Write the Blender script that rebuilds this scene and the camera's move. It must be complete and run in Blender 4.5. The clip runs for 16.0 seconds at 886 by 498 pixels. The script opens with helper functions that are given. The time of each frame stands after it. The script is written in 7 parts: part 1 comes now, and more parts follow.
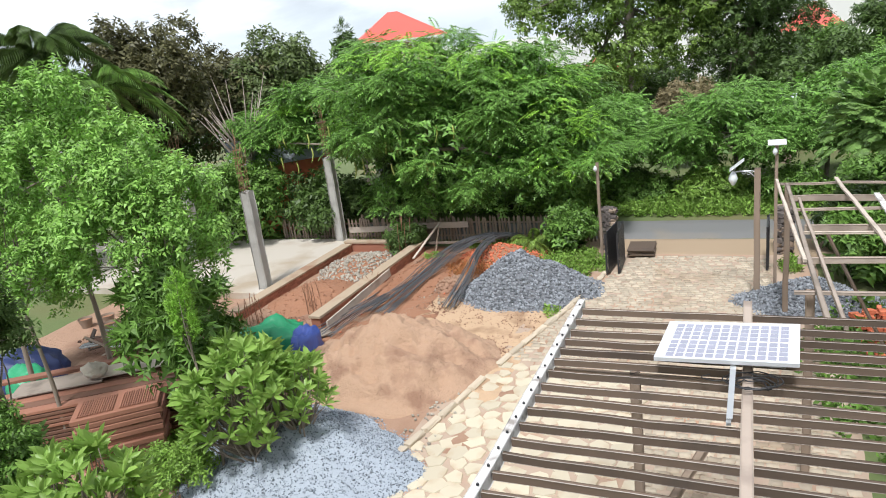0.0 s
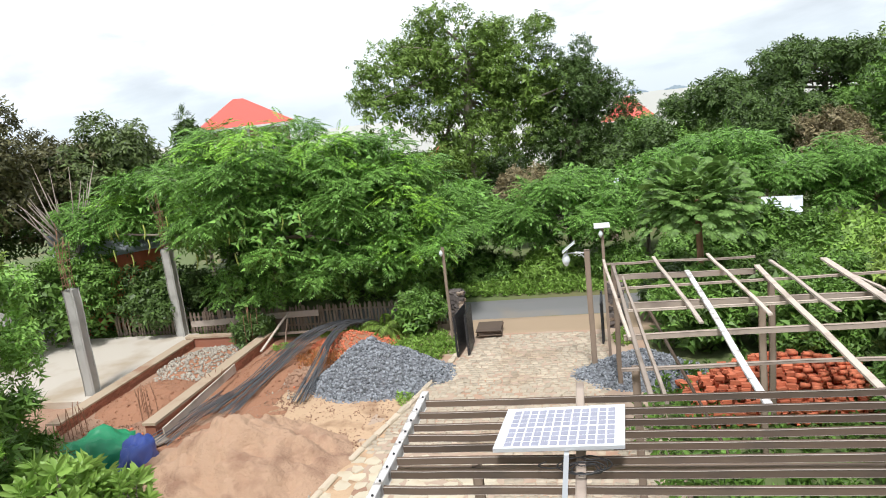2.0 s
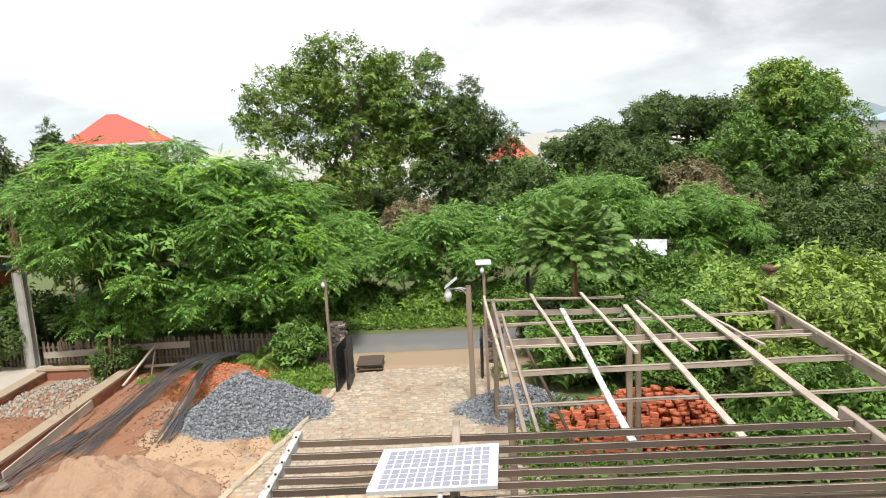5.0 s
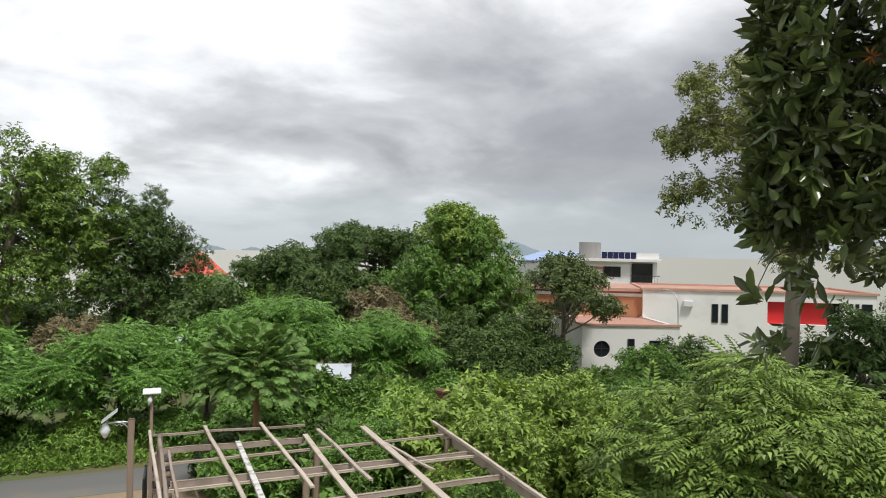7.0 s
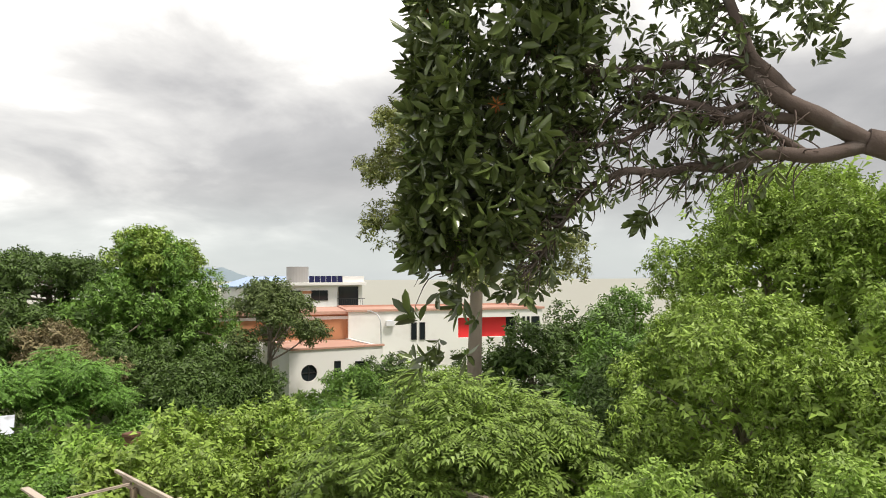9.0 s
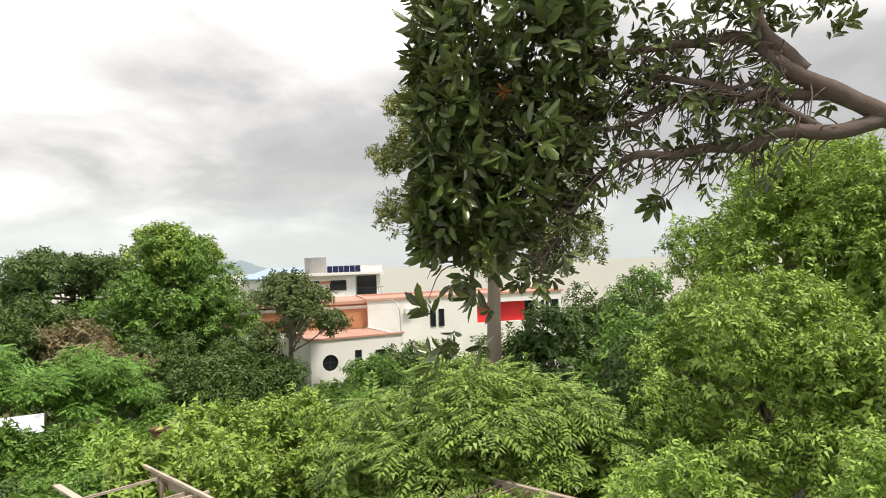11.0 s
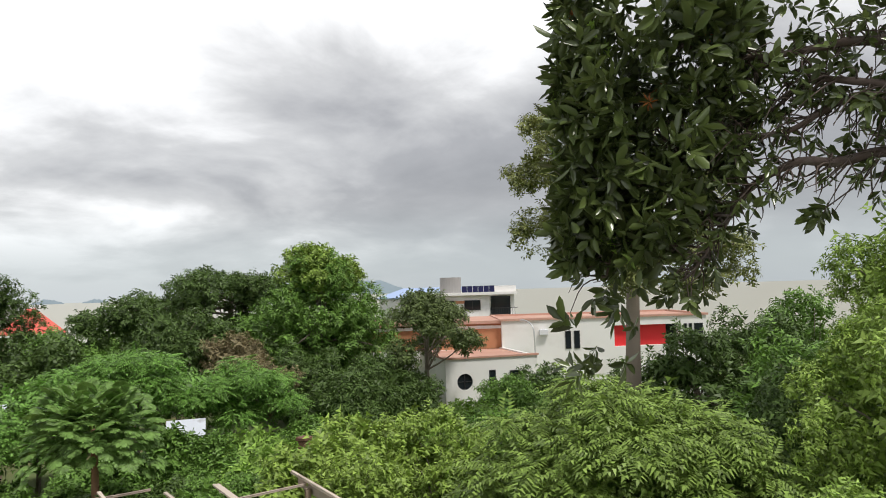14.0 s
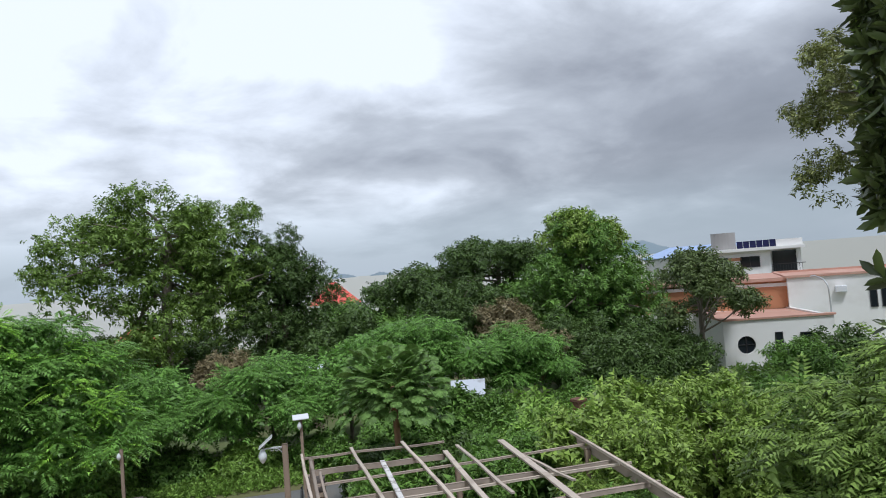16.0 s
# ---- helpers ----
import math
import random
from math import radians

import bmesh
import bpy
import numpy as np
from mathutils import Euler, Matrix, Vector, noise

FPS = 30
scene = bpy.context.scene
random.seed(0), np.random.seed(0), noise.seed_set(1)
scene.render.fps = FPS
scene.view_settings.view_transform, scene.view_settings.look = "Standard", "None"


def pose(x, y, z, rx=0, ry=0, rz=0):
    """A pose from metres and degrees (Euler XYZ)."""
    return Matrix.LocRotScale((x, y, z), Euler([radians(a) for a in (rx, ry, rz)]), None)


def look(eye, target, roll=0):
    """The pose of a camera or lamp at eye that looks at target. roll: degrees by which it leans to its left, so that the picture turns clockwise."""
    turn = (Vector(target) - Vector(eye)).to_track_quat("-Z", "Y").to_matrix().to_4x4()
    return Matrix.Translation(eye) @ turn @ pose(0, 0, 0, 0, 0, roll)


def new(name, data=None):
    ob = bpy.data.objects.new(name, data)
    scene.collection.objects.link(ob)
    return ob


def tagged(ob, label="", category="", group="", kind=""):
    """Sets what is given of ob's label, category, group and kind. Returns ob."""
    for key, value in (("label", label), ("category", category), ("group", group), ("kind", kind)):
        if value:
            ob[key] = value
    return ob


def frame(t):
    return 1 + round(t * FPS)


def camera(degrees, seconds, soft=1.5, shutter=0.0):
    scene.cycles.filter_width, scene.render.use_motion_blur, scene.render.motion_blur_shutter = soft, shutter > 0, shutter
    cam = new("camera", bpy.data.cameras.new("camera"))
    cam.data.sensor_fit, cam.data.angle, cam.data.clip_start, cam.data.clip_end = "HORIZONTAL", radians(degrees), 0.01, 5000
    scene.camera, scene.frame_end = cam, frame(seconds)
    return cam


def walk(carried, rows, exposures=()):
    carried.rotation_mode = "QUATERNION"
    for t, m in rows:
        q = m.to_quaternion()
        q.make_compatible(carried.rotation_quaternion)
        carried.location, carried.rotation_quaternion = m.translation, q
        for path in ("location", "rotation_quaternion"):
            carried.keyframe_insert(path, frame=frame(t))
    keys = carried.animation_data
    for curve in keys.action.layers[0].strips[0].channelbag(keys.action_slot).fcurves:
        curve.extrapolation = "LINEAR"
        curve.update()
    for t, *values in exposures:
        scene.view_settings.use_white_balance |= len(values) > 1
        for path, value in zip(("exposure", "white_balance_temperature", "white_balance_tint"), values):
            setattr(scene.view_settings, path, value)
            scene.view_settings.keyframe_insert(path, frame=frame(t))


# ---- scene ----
cam = camera(66.23, 16.0, soft=1.0)
EYE = 8.4
# seconds, place relative to the first eye, turn in degrees
ROWS = [
    (0, -0.000, 0.000, -0.000, 73.35, 7.10, -2.12),
    (0.5, 0.076, 0.035, 0.004, 75.54, 7.57, -7.41),
    (1, 0.175, 0.046, 0.034, 75.90, 8.27, -10.18),
    (1.5, 0.239, 0.071, 0.085, 77.21, 7.99, -12.04),
    (2, 0.329, 0.063, 0.159, 78.69, 6.53, -14.38),
    (2.5, 0.413, 0.024, 0.210, 80.03, 3.77, -18.44),
    (3, 0.503, 0.028, 0.219, 80.10, 2.94, -19.97),
    (3.2, 0.529, 0.024, 0.207, 79.50, 2.90, -20.30),
    (5.3, 0.412, 0.116, 0.225, 81.21, 2.92, -25.12),
    (5.5, 0.434, 0.107, 0.228, 84.13, 2.08, -27.62),
    (6, 0.519, 0.135, 0.285, 88.83, 0.95, -34.67),
    (6.5, 0.647, 0.137, 0.308, 89.53, 0.45, -40.62),
    (7, 0.754, 0.129, 0.343, 90.19, -1.06, -48.62),
    (7.5, 0.882, 0.066, 0.325, 90.00, -1.92, -60.03),
    (8, 0.940, -0.016, 0.338, 91.00, -1.28, -65.05),
    (8.5, 0.910, -0.126, 0.373, 92.64, 0.09, -70.64),
    (8.7, 0.896, -0.104, 0.355, 92.69, -0.05, -72.36),
    (10.8, 0.932, -0.136, 0.403, 91.18, 2.26, -71.98),
    (11, 0.950, -0.129, 0.399, 91.23, 2.33, -71.21),
    (11.5, 0.939, -0.122, 0.397, 91.18, 2.26, -69.53),
    (12, 0.912, -0.128, 0.396, 91.49, 1.85, -67.03),
    (12.5, 0.918, -0.111, 0.388, 91.95, 1.42, -65.82),
    (13, 0.912, -0.112, 0.379, 93.27, 1.74, -63.09),
    (13.5, 0.927, -0.090, 0.350, 93.67, 2.07, -61.97),
    (14, 0.891, -0.095, 0.348, 93.39, 1.77, -59.99),
    (14.5, 0.841, -0.078, 0.348, 92.37, 1.27, -55.25),
    (15, 0.786, -0.089, 0.365, 91.74, 2.13, -49.89),
    (15.5, 0.733, -0.102, 0.369, 92.12, 2.97, -43.96),
    (16, 0.711, -0.069, 0.374, 91.57, 4.54, -38.20),
]
EXPOSURES = [(0, 0.55, 6050, 10), (3.2, 0.55, 6250, 10), (5.3, 0.55, 6600, 10), (5.6, 0.52, 6650, 10), (6.0, 0.35, 6600, 10), (6.5, 0.0, 6400, 10), (8.0, 0.05, 6500, 10), (8.7, 0.33, 6850, 10), (10.8, 0.55, 6950, 10), (12.5, 0.47, 6850, 10),
             (13.5, 0.15, 6650, 10), (14.5, 0.03, 6400, 10), (15.2, -0.02, 6250, 10), (16.0, -0.22, 5750, 10)]
walk(cam, [(t, pose(x, y, EYE + z, rx, ry, rz)) for t, x, y, z, rx, ry, rz in ROWS], EXPOSURES)

# ---- light ----
world = bpy.data.worlds.new("world")
scene.world = world
world.use_nodes = True
SUN_AZ, SUN_EL = 200.0, 62.0     # compass bearing from +y over +x, height


def build_sky():
    nt = world.node_tree
    nt.nodes.clear()
    N, L = nt.nodes.new, nt.links.new

    def math_node(op, a, b=None, clamp=False):
        m = N("ShaderNodeMath")
        m.operation, m.use_clamp = op, clamp
        for i, v in enumerate((a, b)):
            if v is None:
                continue
            if isinstance(v, (int, float)):
                m.inputs[i].default_value = v
            else:
                L(v, m.inputs[i])
        return m.outputs[0]
    tc, sep = N("ShaderNodeTexCoord"), N("ShaderNodeSeparateXYZ")
    L(tc.outputs["Generated"], sep.inputs[0])
    zc = math_node("MAXIMUM", sep.outputs[2], 0.0)
    den = math_node("ADD", zc, 0.26)
    comb = N("ShaderNodeCombineXYZ")
    L(math_node("DIVIDE", sep.outputs[0], den), comb.inputs[0])
    L(math_node("DIVIDE", sep.outputs[1], den), comb.inputs[1])

    def fbm(scale, detail, rough, distort, shift):
        mp, n = N("ShaderNodeMapping"), N("ShaderNodeTexNoise")
        mp.inputs["Location"].default_value = shift
        L(comb.outputs[0], mp.inputs["Vector"])
        L(mp.outputs[0], n.inputs["Vector"])
        n.inputs["Scale"].default_value, n.inputs["Detail"].default_value = scale, detail
        n.inputs["Roughness"].default_value, n.inputs["Distortion"].default_value = rough, distort
        return n.outputs["Fac"]
    big, fine = fbm(0.42, 5, 0.5, 0.5, (3.1, 0.4, 0)), fbm(1.9, 10, 0.55, 0.25, (7.7, 1.9, 0))
    mix = math_node("ADD", math_node("MULTIPLY", big, 0.62), math_node("MULTIPLY", fine, 0.38))
    # thinner cloud to the north-west
    mix = math_node("ADD", mix, math_node("ADD", math_node("MULTIPLY", sep.outputs[1], 0.12), math_node("MULTIPLY", sep.outputs[0], -0.05)))
    thin = N("ShaderNodeMapRange")
    thin.interpolation_type = "SMOOTHSTEP"
    L(sep.outputs[1], thin.inputs["Value"])
    for k, v in (("From Min", 0.72), ("From Max", 0.97), ("To Min", 0.0), ("To Max", 0.06)):
        thin.inputs[k].default_value = v
    mix = math_node("ADD", mix, thin.outputs[0])
    # the cloud deck breaks up higher over the sea
    rise = N("ShaderNodeMapRange")
    rise.interpolation_type = "SMOOTHSTEP"
    L(zc, rise.inputs["Value"])
    for k, v in (("From Min", 0.15), ("From Max", 0.40), ("To Min", -0.015), ("To Max", 0.115)):
        rise.inputs[k].default_value = v
    mix = math_node("ADD", mix, rise.outputs[0])
    ramp = N("ShaderNodeValToRGB")
    L(mix, ramp.inputs[0])
    stops = ((0.36, (0.31, 0.31, 0.32)), (0.46, (0.41, 0.41, 0.42)), (0.545, (0.64, 0.64, 0.64)), (0.635, (1.1, 1.1, 1.1)))
    el = ramp.color_ramp.elements
    while len(el) < len(stops):
        el.new(0.5)
    for e, (p, c) in zip(el, stops):
        e.position, e.color = p, (*c, 1)
    # haze towards the horizon; the unseen sky overhead is dimmed for deeper shade
    haze = N("ShaderNodeMapRange")
    haze.interpolation_type = "SMOOTHSTEP"
    L(zc, haze.inputs["Value"])
    for k, v in (("From Min", 0.015), ("From Max", 0.14), ("To Min", 0.85), ("To Max", 0.0)):
        haze.inputs[k].default_value = v
    m1 = N("ShaderNodeMixRGB")
    L(haze.outputs[0], m1.inputs[0]), L(ramp.outputs[0], m1.inputs[1])
    m1.inputs[2].default_value = (0.47, 0.52, 0.55, 1)
    lift = N("ShaderNodeMapRange")
    L(zc, lift.inputs["Value"])
    for k, v in (("From Min", 0.42), ("From Max", 0.8), ("To Min", 1.0), ("To Max", 0.22)):
        lift.inputs[k].default_value = v
    bg, bg2, add, out = N("ShaderNodeBackground"), N("ShaderNodeBackground"), N("ShaderNodeAddShader"), N("ShaderNodeOutputWorld")
    L(m1.outputs[0], bg.inputs[0]), L(lift.outputs[0], bg.inputs[1])
    sky = N("ShaderNodeTexSky")
    sky.sky_type, sky.sun_disc = "NISHITA", False
    sky.sun_elevation, sky.sun_rotation = radians(SUN_EL), radians(SUN_AZ)
    L(sky.outputs[0], bg2.inputs[0])
    bg2.inputs[1].default_value = 0.012
    L(bg.outputs[0], add.inputs[0]), L(bg2.outputs[0], add.inputs[1]), L(add.outputs[0], out.inputs[0])


build_sky()
sun = new("sun", bpy.data.lights.new("sun", "SUN"))
sun.data.energy, sun.data.angle, sun.data.color = 2.9, radians(11), (1.0, 0.96, 0.9)
sx, sy = math.sin(radians(SUN_AZ)), math.cos(radians(SUN_AZ))
sun.matrix_world = look((sx * 60, sy * 60, 60 * math.tan(radians(SUN_EL))), (0, 0, 0))


# ---- materials ----
def material(name, c1, c2, scale=4.0, rough=0.8, bump=0.3, fine=40.0, metal=0.0, spec=0.5, vary=0.0, stain=None, stretch=(1, 1, 1), contrast=0.2, translucent=0.0, island=0.0, bump_dist=0.02):
    """Two colours mixed by a coarse and a fine noise, with relief; vary: per object, island: per loose piece."""
    m = bpy.data.materials.new(name)
    m.use_nodes = True
    nt = m.node_tree
    N, L = nt.nodes.new, nt.links.new
    bsdf = nt.nodes["Principled BSDF"]
    tc, mp = N("ShaderNodeTexCoord"), N("ShaderNodeMapping")
    mp.inputs["Scale"].default_value = stretch
    L(tc.outputs["Object"], mp.inputs[0])
    n1, n2 = N("ShaderNodeTexNoise"), N("ShaderNodeTexNoise")
    for n, s, d in ((n1, scale, 4), (n2, fine, 6)):
        L(mp.outputs[0], n.inputs["Vector"])
        n.inputs["Scale"].default_value, n.inputs["Detail"].default_value, n.inputs["Roughness"].default_value = s, d, 0.6
    ma = N("ShaderNodeMath")
    ma.operation = "MULTIPLY_ADD"
    L(n2.outputs["Fac"], ma.inputs[0])
    ma.inputs[1].default_value = 0.5
    mb = N("ShaderNodeMath")
    mb.operation = "MULTIPLY_ADD"
    L(n1.outputs["Fac"], mb.inputs[0])
    mb.inputs[1].default_value = 0.5
    L(ma.outputs[0], mb.inputs[2])
    mr = N("ShaderNodeMapRange")
    L(mb.outputs[0], mr.inputs["Value"])
    mr.inputs["From Min"].default_value, mr.inputs["From Max"].default_value = 0.5 - contrast, 0.5 + contrast
    mx = N("ShaderNodeMixRGB")
    L(mr.outputs[0], mx.inputs[0])
    mx.inputs[1].default_value, mx.inputs[2].default_value = (*c1, 1), (*c2, 1)
    col = mx.outputs[0]
    if stain:
        n3, r3, m3 = N("ShaderNodeTexNoise"), N("ShaderNodeMapRange"), N("ShaderNodeMixRGB")
        L(tc.outputs["Object"], n3.inputs["Vector"])
        n3.inputs["Scale"].default_value, n3.inputs["Detail"].default_value = stain[1], 5
        L(n3.outputs["Fac"], r3.inputs["Value"])
        r3.inputs["From Min"].default_value, r3.inputs["From Max"].default_value = 0.52, 0.68
        r3.inputs["To Max"].default_value = stain[2]
        L(r3.outputs[0], m3.inputs[0]), L(col, m3.inputs[1])
        m3.inputs[2].default_value = (*stain[0], 1)
        col = m3.outputs[0]
    for amount, node, socket in ((vary, "ShaderNodeObjectInfo", "Random"), (island, "ShaderNodeNewGeometry", "Random Per Island")):
        if amount:
            o, hs, r = N(node), N("ShaderNodeHueSaturation"), N("ShaderNodeMapRange")
            L(o.outputs[socket], r.inputs["Value"])
            r.inputs["To Min"].default_value, r.inputs["To Max"].default_value = 1 - amount, 1 + amount
            L(r.outputs[0], hs.inputs["Value"]), L(col, hs.inputs["Color"])
            col = hs.outputs[0]
    L(col, bsdf.inputs["Base Color"])
    bsdf.inputs["Roughness"].default_value, bsdf.inputs["Metallic"].default_value = rough, metal
    bsdf.inputs["Specular IOR Level"].default_value = spec
    if bump:
        b = N("ShaderNodeBump")
        b.inputs["Strength"].default_value, b.inputs["Distance"].default_value = bump, bump_dist
        L(mb.outputs[0], b.inputs["Height"])
        L(b.outputs[0], bsdf.inputs["Normal"])
    if translucent:
        tr, ms = N("ShaderNodeBsdfTranslucent"), N("ShaderNodeMixShader")
        hs = N("ShaderNodeHueSaturation")
        hs.inputs["Hue"].default_value, hs.inputs["Value"].default_value = 0.485, 1.5
        L(col, hs.inputs["Color"]), L(hs.outputs[0], tr.inputs["Color"])
        ms.inputs[0].default_value = translucent
        L(bsdf.outputs[0], ms.inputs[1]), L(tr.outputs[0], ms.inputs[2])
        L(ms.outputs[0], nt.nodes["Material Output"].inputs[0])
    return m


def leaf(name, dark, light, rough=0.5, spec=0.35, tr=0.13, island=0.4):
    dark, light = [tuple(k * v for k, v in zip((2.02, 1.46, 1.27), c)) for c in (dark, light)]
    return material(name, dark, light, 0.55, rough, 0, 3.0, spec=spec, translucent=tr, island=island, contrast=0.16)


def glass_material():
    m = bpy.data.materials.new("dark_glass")
    m.use_nodes = True
    b = m.node_tree.nodes["Principled BSDF"]
    b.inputs["Base Color"].default_value, b.inputs["Roughness"].default_value = (0.02, 0.025, 0.03, 1), 0.08
    return m


M_GLASS = glass_material()
M_EARTH = material("orange_earth", (0.23, 0.125, 0.08), (0.39, 0.245, 0.165), 0.7, 0.95, 1.0, 7, stain=((0.25, 0.125, 0.081), 0.45, 0.8), bump_dist=0.12, contrast=0.13)
M_GROUND = material("grassy_ground", (0.06, 0.10, 0.03), (0.13, 0.17, 0.06), 0.3, 0.95, 0.8, 6, stain=((0.22, 0.15, 0.08), 0.12, 0.6), bump_dist=0.06)
M_SAND = material("pale_orange_sand", (0.27, 0.155, 0.096), (0.48, 0.315, 0.21), 2.2, 0.95, 1.0, 11, stain=((0.27, 0.15, 0.098), 1.1, 0.8), bump_dist=0.12, contrast=0.13)
M_YSAND = material("yellow_sandy_earth", (0.36, 0.23, 0.133), (0.56, 0.39, 0.249), 1.6, 0.95, 1.0, 8, stain=((0.30, 0.18, 0.104), 1.3, 0.8), bump_dist=0.1, contrast=0.13)
M_RED = material("red_laterite_earth", (0.19, 0.085, 0.05), (0.36, 0.18, 0.105), 1.3, 0.95, 1.0, 8, bump_dist=0.12, contrast=0.14)
M_ASPHALT = material("grey_asphalt", (0.135, 0.135, 0.133), (0.19, 0.19, 0.185), 0.5, 0.85, 0.3, 60, stain=((0.27, 0.225, 0.165), 0.5, 0.4))
M_SHOULDER = material("sandy_road_shoulder", (0.24, 0.165, 0.10), (0.38, 0.285, 0.19), 0.7, 0.95, 0.4, 18)
M_STONE = material("pale_sandstone", (0.31, 0.25, 0.18), (0.50, 0.425, 0.325), 1.5, 0.9, 0.5, 14, vary=0.12, island=0.18, stain=((0.33, 0.235, 0.15), 0.6, 0.6))
M_FLAG = material("cream_flagstone", (0.43, 0.35, 0.24), (0.60, 0.53, 0.40), 1.1, 0.9, 0.4, 12, vary=0.1, stain=((0.46, 0.31, 0.18), 0.9, 0.6))
M_JOINT = material("sandy_joint_fill", (0.33, 0.24, 0.174), (0.46, 0.35, 0.267), 1.2, 0.95, 0.6, 20, stain=((0.42, 0.22, 0.128), 0.5, 0.6))
M_GRAVEL = material("dark_blue_gravel", (0.09, 0.10, 0.115), (0.23, 0.245, 0.265), 6, 0.75, 0.4, 30, island=0.55)
M_GRAVEL_BASE = material("gravel_bed", (0.06, 0.065, 0.075), (0.20, 0.21, 0.23), 9, 0.9, 1.0, 26, bump_dist=0.06)
M_CHIP = material("pale_grey_chippings", (0.105, 0.123, 0.146), (0.275, 0.308, 0.35), 14, 0.85, 1.0, 30, island=0.55, bump_dist=0.03)
M_PILLAR = material("dark_rough_stone", (0.03, 0.027, 0.025), (0.13, 0.11, 0.10), 5, 0.9, 0.8, 26, vary=0.3)
M_CONC = material("grey_concrete", (0.30, 0.29, 0.27), (0.44, 0.43, 0.40), 0.9, 0.9, 0.35, 26, stain=((0.22, 0.21, 0.19), 1.3, 0.6))
M_DUSTY = material("dusty_tan_concrete", (0.30, 0.21, 0.14), (0.45, 0.35, 0.25), 1.1, 0.9, 0.5, 18, stain=((0.30, 0.15, 0.09), 0.9, 0.7))
M_SLAB = material("pale_concrete_slab", (0.40, 0.36, 0.30), (0.56, 0.51, 0.44), 0.35, 0.85, 0.25, 14, stain=((0.36, 0.27, 0.17), 0.35, 0.7))
M_BRICK = material("orange_clay_brick", (0.44, 0.105, 0.045), (0.6, 0.18, 0.09), 5, 0.85, 0.3, 40, vary=0.22)
M_BRICK_DARK = material("weathered_red_brick", (0.25, 0.085, 0.05), (0.38, 0.16, 0.10), 4, 0.9, 0.4, 40, vary=0.25)
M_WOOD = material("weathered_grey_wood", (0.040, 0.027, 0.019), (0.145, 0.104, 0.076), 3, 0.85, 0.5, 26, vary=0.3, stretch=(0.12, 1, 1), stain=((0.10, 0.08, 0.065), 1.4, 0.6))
# paler copy of the slat wood: sky light on the tops put into colour
M_WOOD_TOP = material("sky_lit_board_edge", (0.21, 0.17, 0.14), (0.42, 0.37, 0.325), 3, 0.85, 0.4, 26, vary=0.2, stretch=(0.12, 1, 1), stain=((0.16, 0.13, 0.11), 1.4, 0.5))
M_WOOD_V = material("weathered_grey_timber_lengthwise", (0.19, 0.15, 0.115), (0.35, 0.29, 0.24), 3, 0.85, 0.4, 26, vary=0.22, stretch=(1, 0.12, 1), stain=((0.11, 0.09, 0.07), 1.4, 0.6))
M_PALE = material("pale_sawn_timber", (0.42, 0.35, 0.28), (0.58, 0.50, 0.42), 3, 0.8, 0.3, 30, vary=0.12, stretch=(1, 0.12, 1), stain=((0.28, 0.22, 0.17), 1.6, 0.5))
M_WHITEWOOD = material("flaking_white_timber", (0.55, 0.52, 0.49), (0.74, 0.72, 0.70), 5, 0.75, 0.3, 36, stain=((0.20, 0.17, 0.14), 5.5, 0.8))
M_FRAME = material("sun_bleached_brown_timber", (0.22, 0.165, 0.13), (0.40, 0.33, 0.275), 3, 0.85, 0.4, 26, vary=0.2, stretch=(0.12, 1, 1), stain=((0.13, 0.10, 0.08), 1.4, 0.5))
M_POST = material("weathered_post_wood", (0.17, 0.12, 0.085), (0.30, 0.23, 0.175), 3, 0.85, 0.5, 26, vary=0.15, stretch=(1, 1, 0.1))
M_DARKPLANK = material("dark_brown_planks", (0.10, 0.05, 0.035), (0.20, 0.10, 0.065), 3, 0.8, 0.4, 26, vary=0.3, stretch=(0.2, 1, 1))
M_REDPLANK = material("red_brown_planks", (0.20, 0.075, 0.045), (0.31, 0.14, 0.09), 3, 0.75, 0.3, 26, vary=0.18, stretch=(0.2, 1, 1))
M_BLACK = material("black_painted_metal", (0.012, 0.012, 0.013), (0.03, 0.03, 0.032), 6, 0.45, 0.1, 40)
M_STEEL = material("galvanised_steel", (0.45, 0.47, 0.48), (0.60, 0.62, 0.63), 6, 0.42, 0.1, 50, metal=0.6)
M_ALU = material("anodised_aluminium", (0.62, 0.64, 0.66), (0.72, 0.74, 0.76), 6, 0.4, 0.05, 60, metal=0.35)
M_PANELWHITE = material("white_panel_backing", (0.70, 0.71, 0.74), (0.78, 0.79, 0.82), 3, 0.12, 0, 20)
M_CELL = material("blue_grey_solar_cell", (0.17, 0.175, 0.24), (0.27, 0.275, 0.35), 7, 0.12, 0, 60, vary=0.06)
M_REBAR = material("dark_steel_rod", (0.075, 0.08, 0.09), (0.15, 0.155, 0.165), 12, 0.6, 0.2, 60, metal=0.4)
M_RUST = material("rusty_rod", (0.16, 0.075, 0.04), (0.28, 0.15, 0.09), 9, 0.85, 0.2, 60)
M_TARPG = material("green_tarpaulin", (0.015, 0.19, 0.085), (0.04, 0.33, 0.15), 2.5, 0.4, 0.5, 9, bump_dist=0.04)
M_TARPB = material("blue_tarpaulin", (0.02, 0.035, 0.16), (0.06, 0.10, 0.36), 2.5, 0.45, 0.5, 9, bump_dist=0.04)
M_TARPN = material("navy_tarpaulin", (0.008, 0.012, 0.05), (0.025, 0.04, 0.13), 2.5, 0.45, 0.5, 9, bump_dist=0.04)
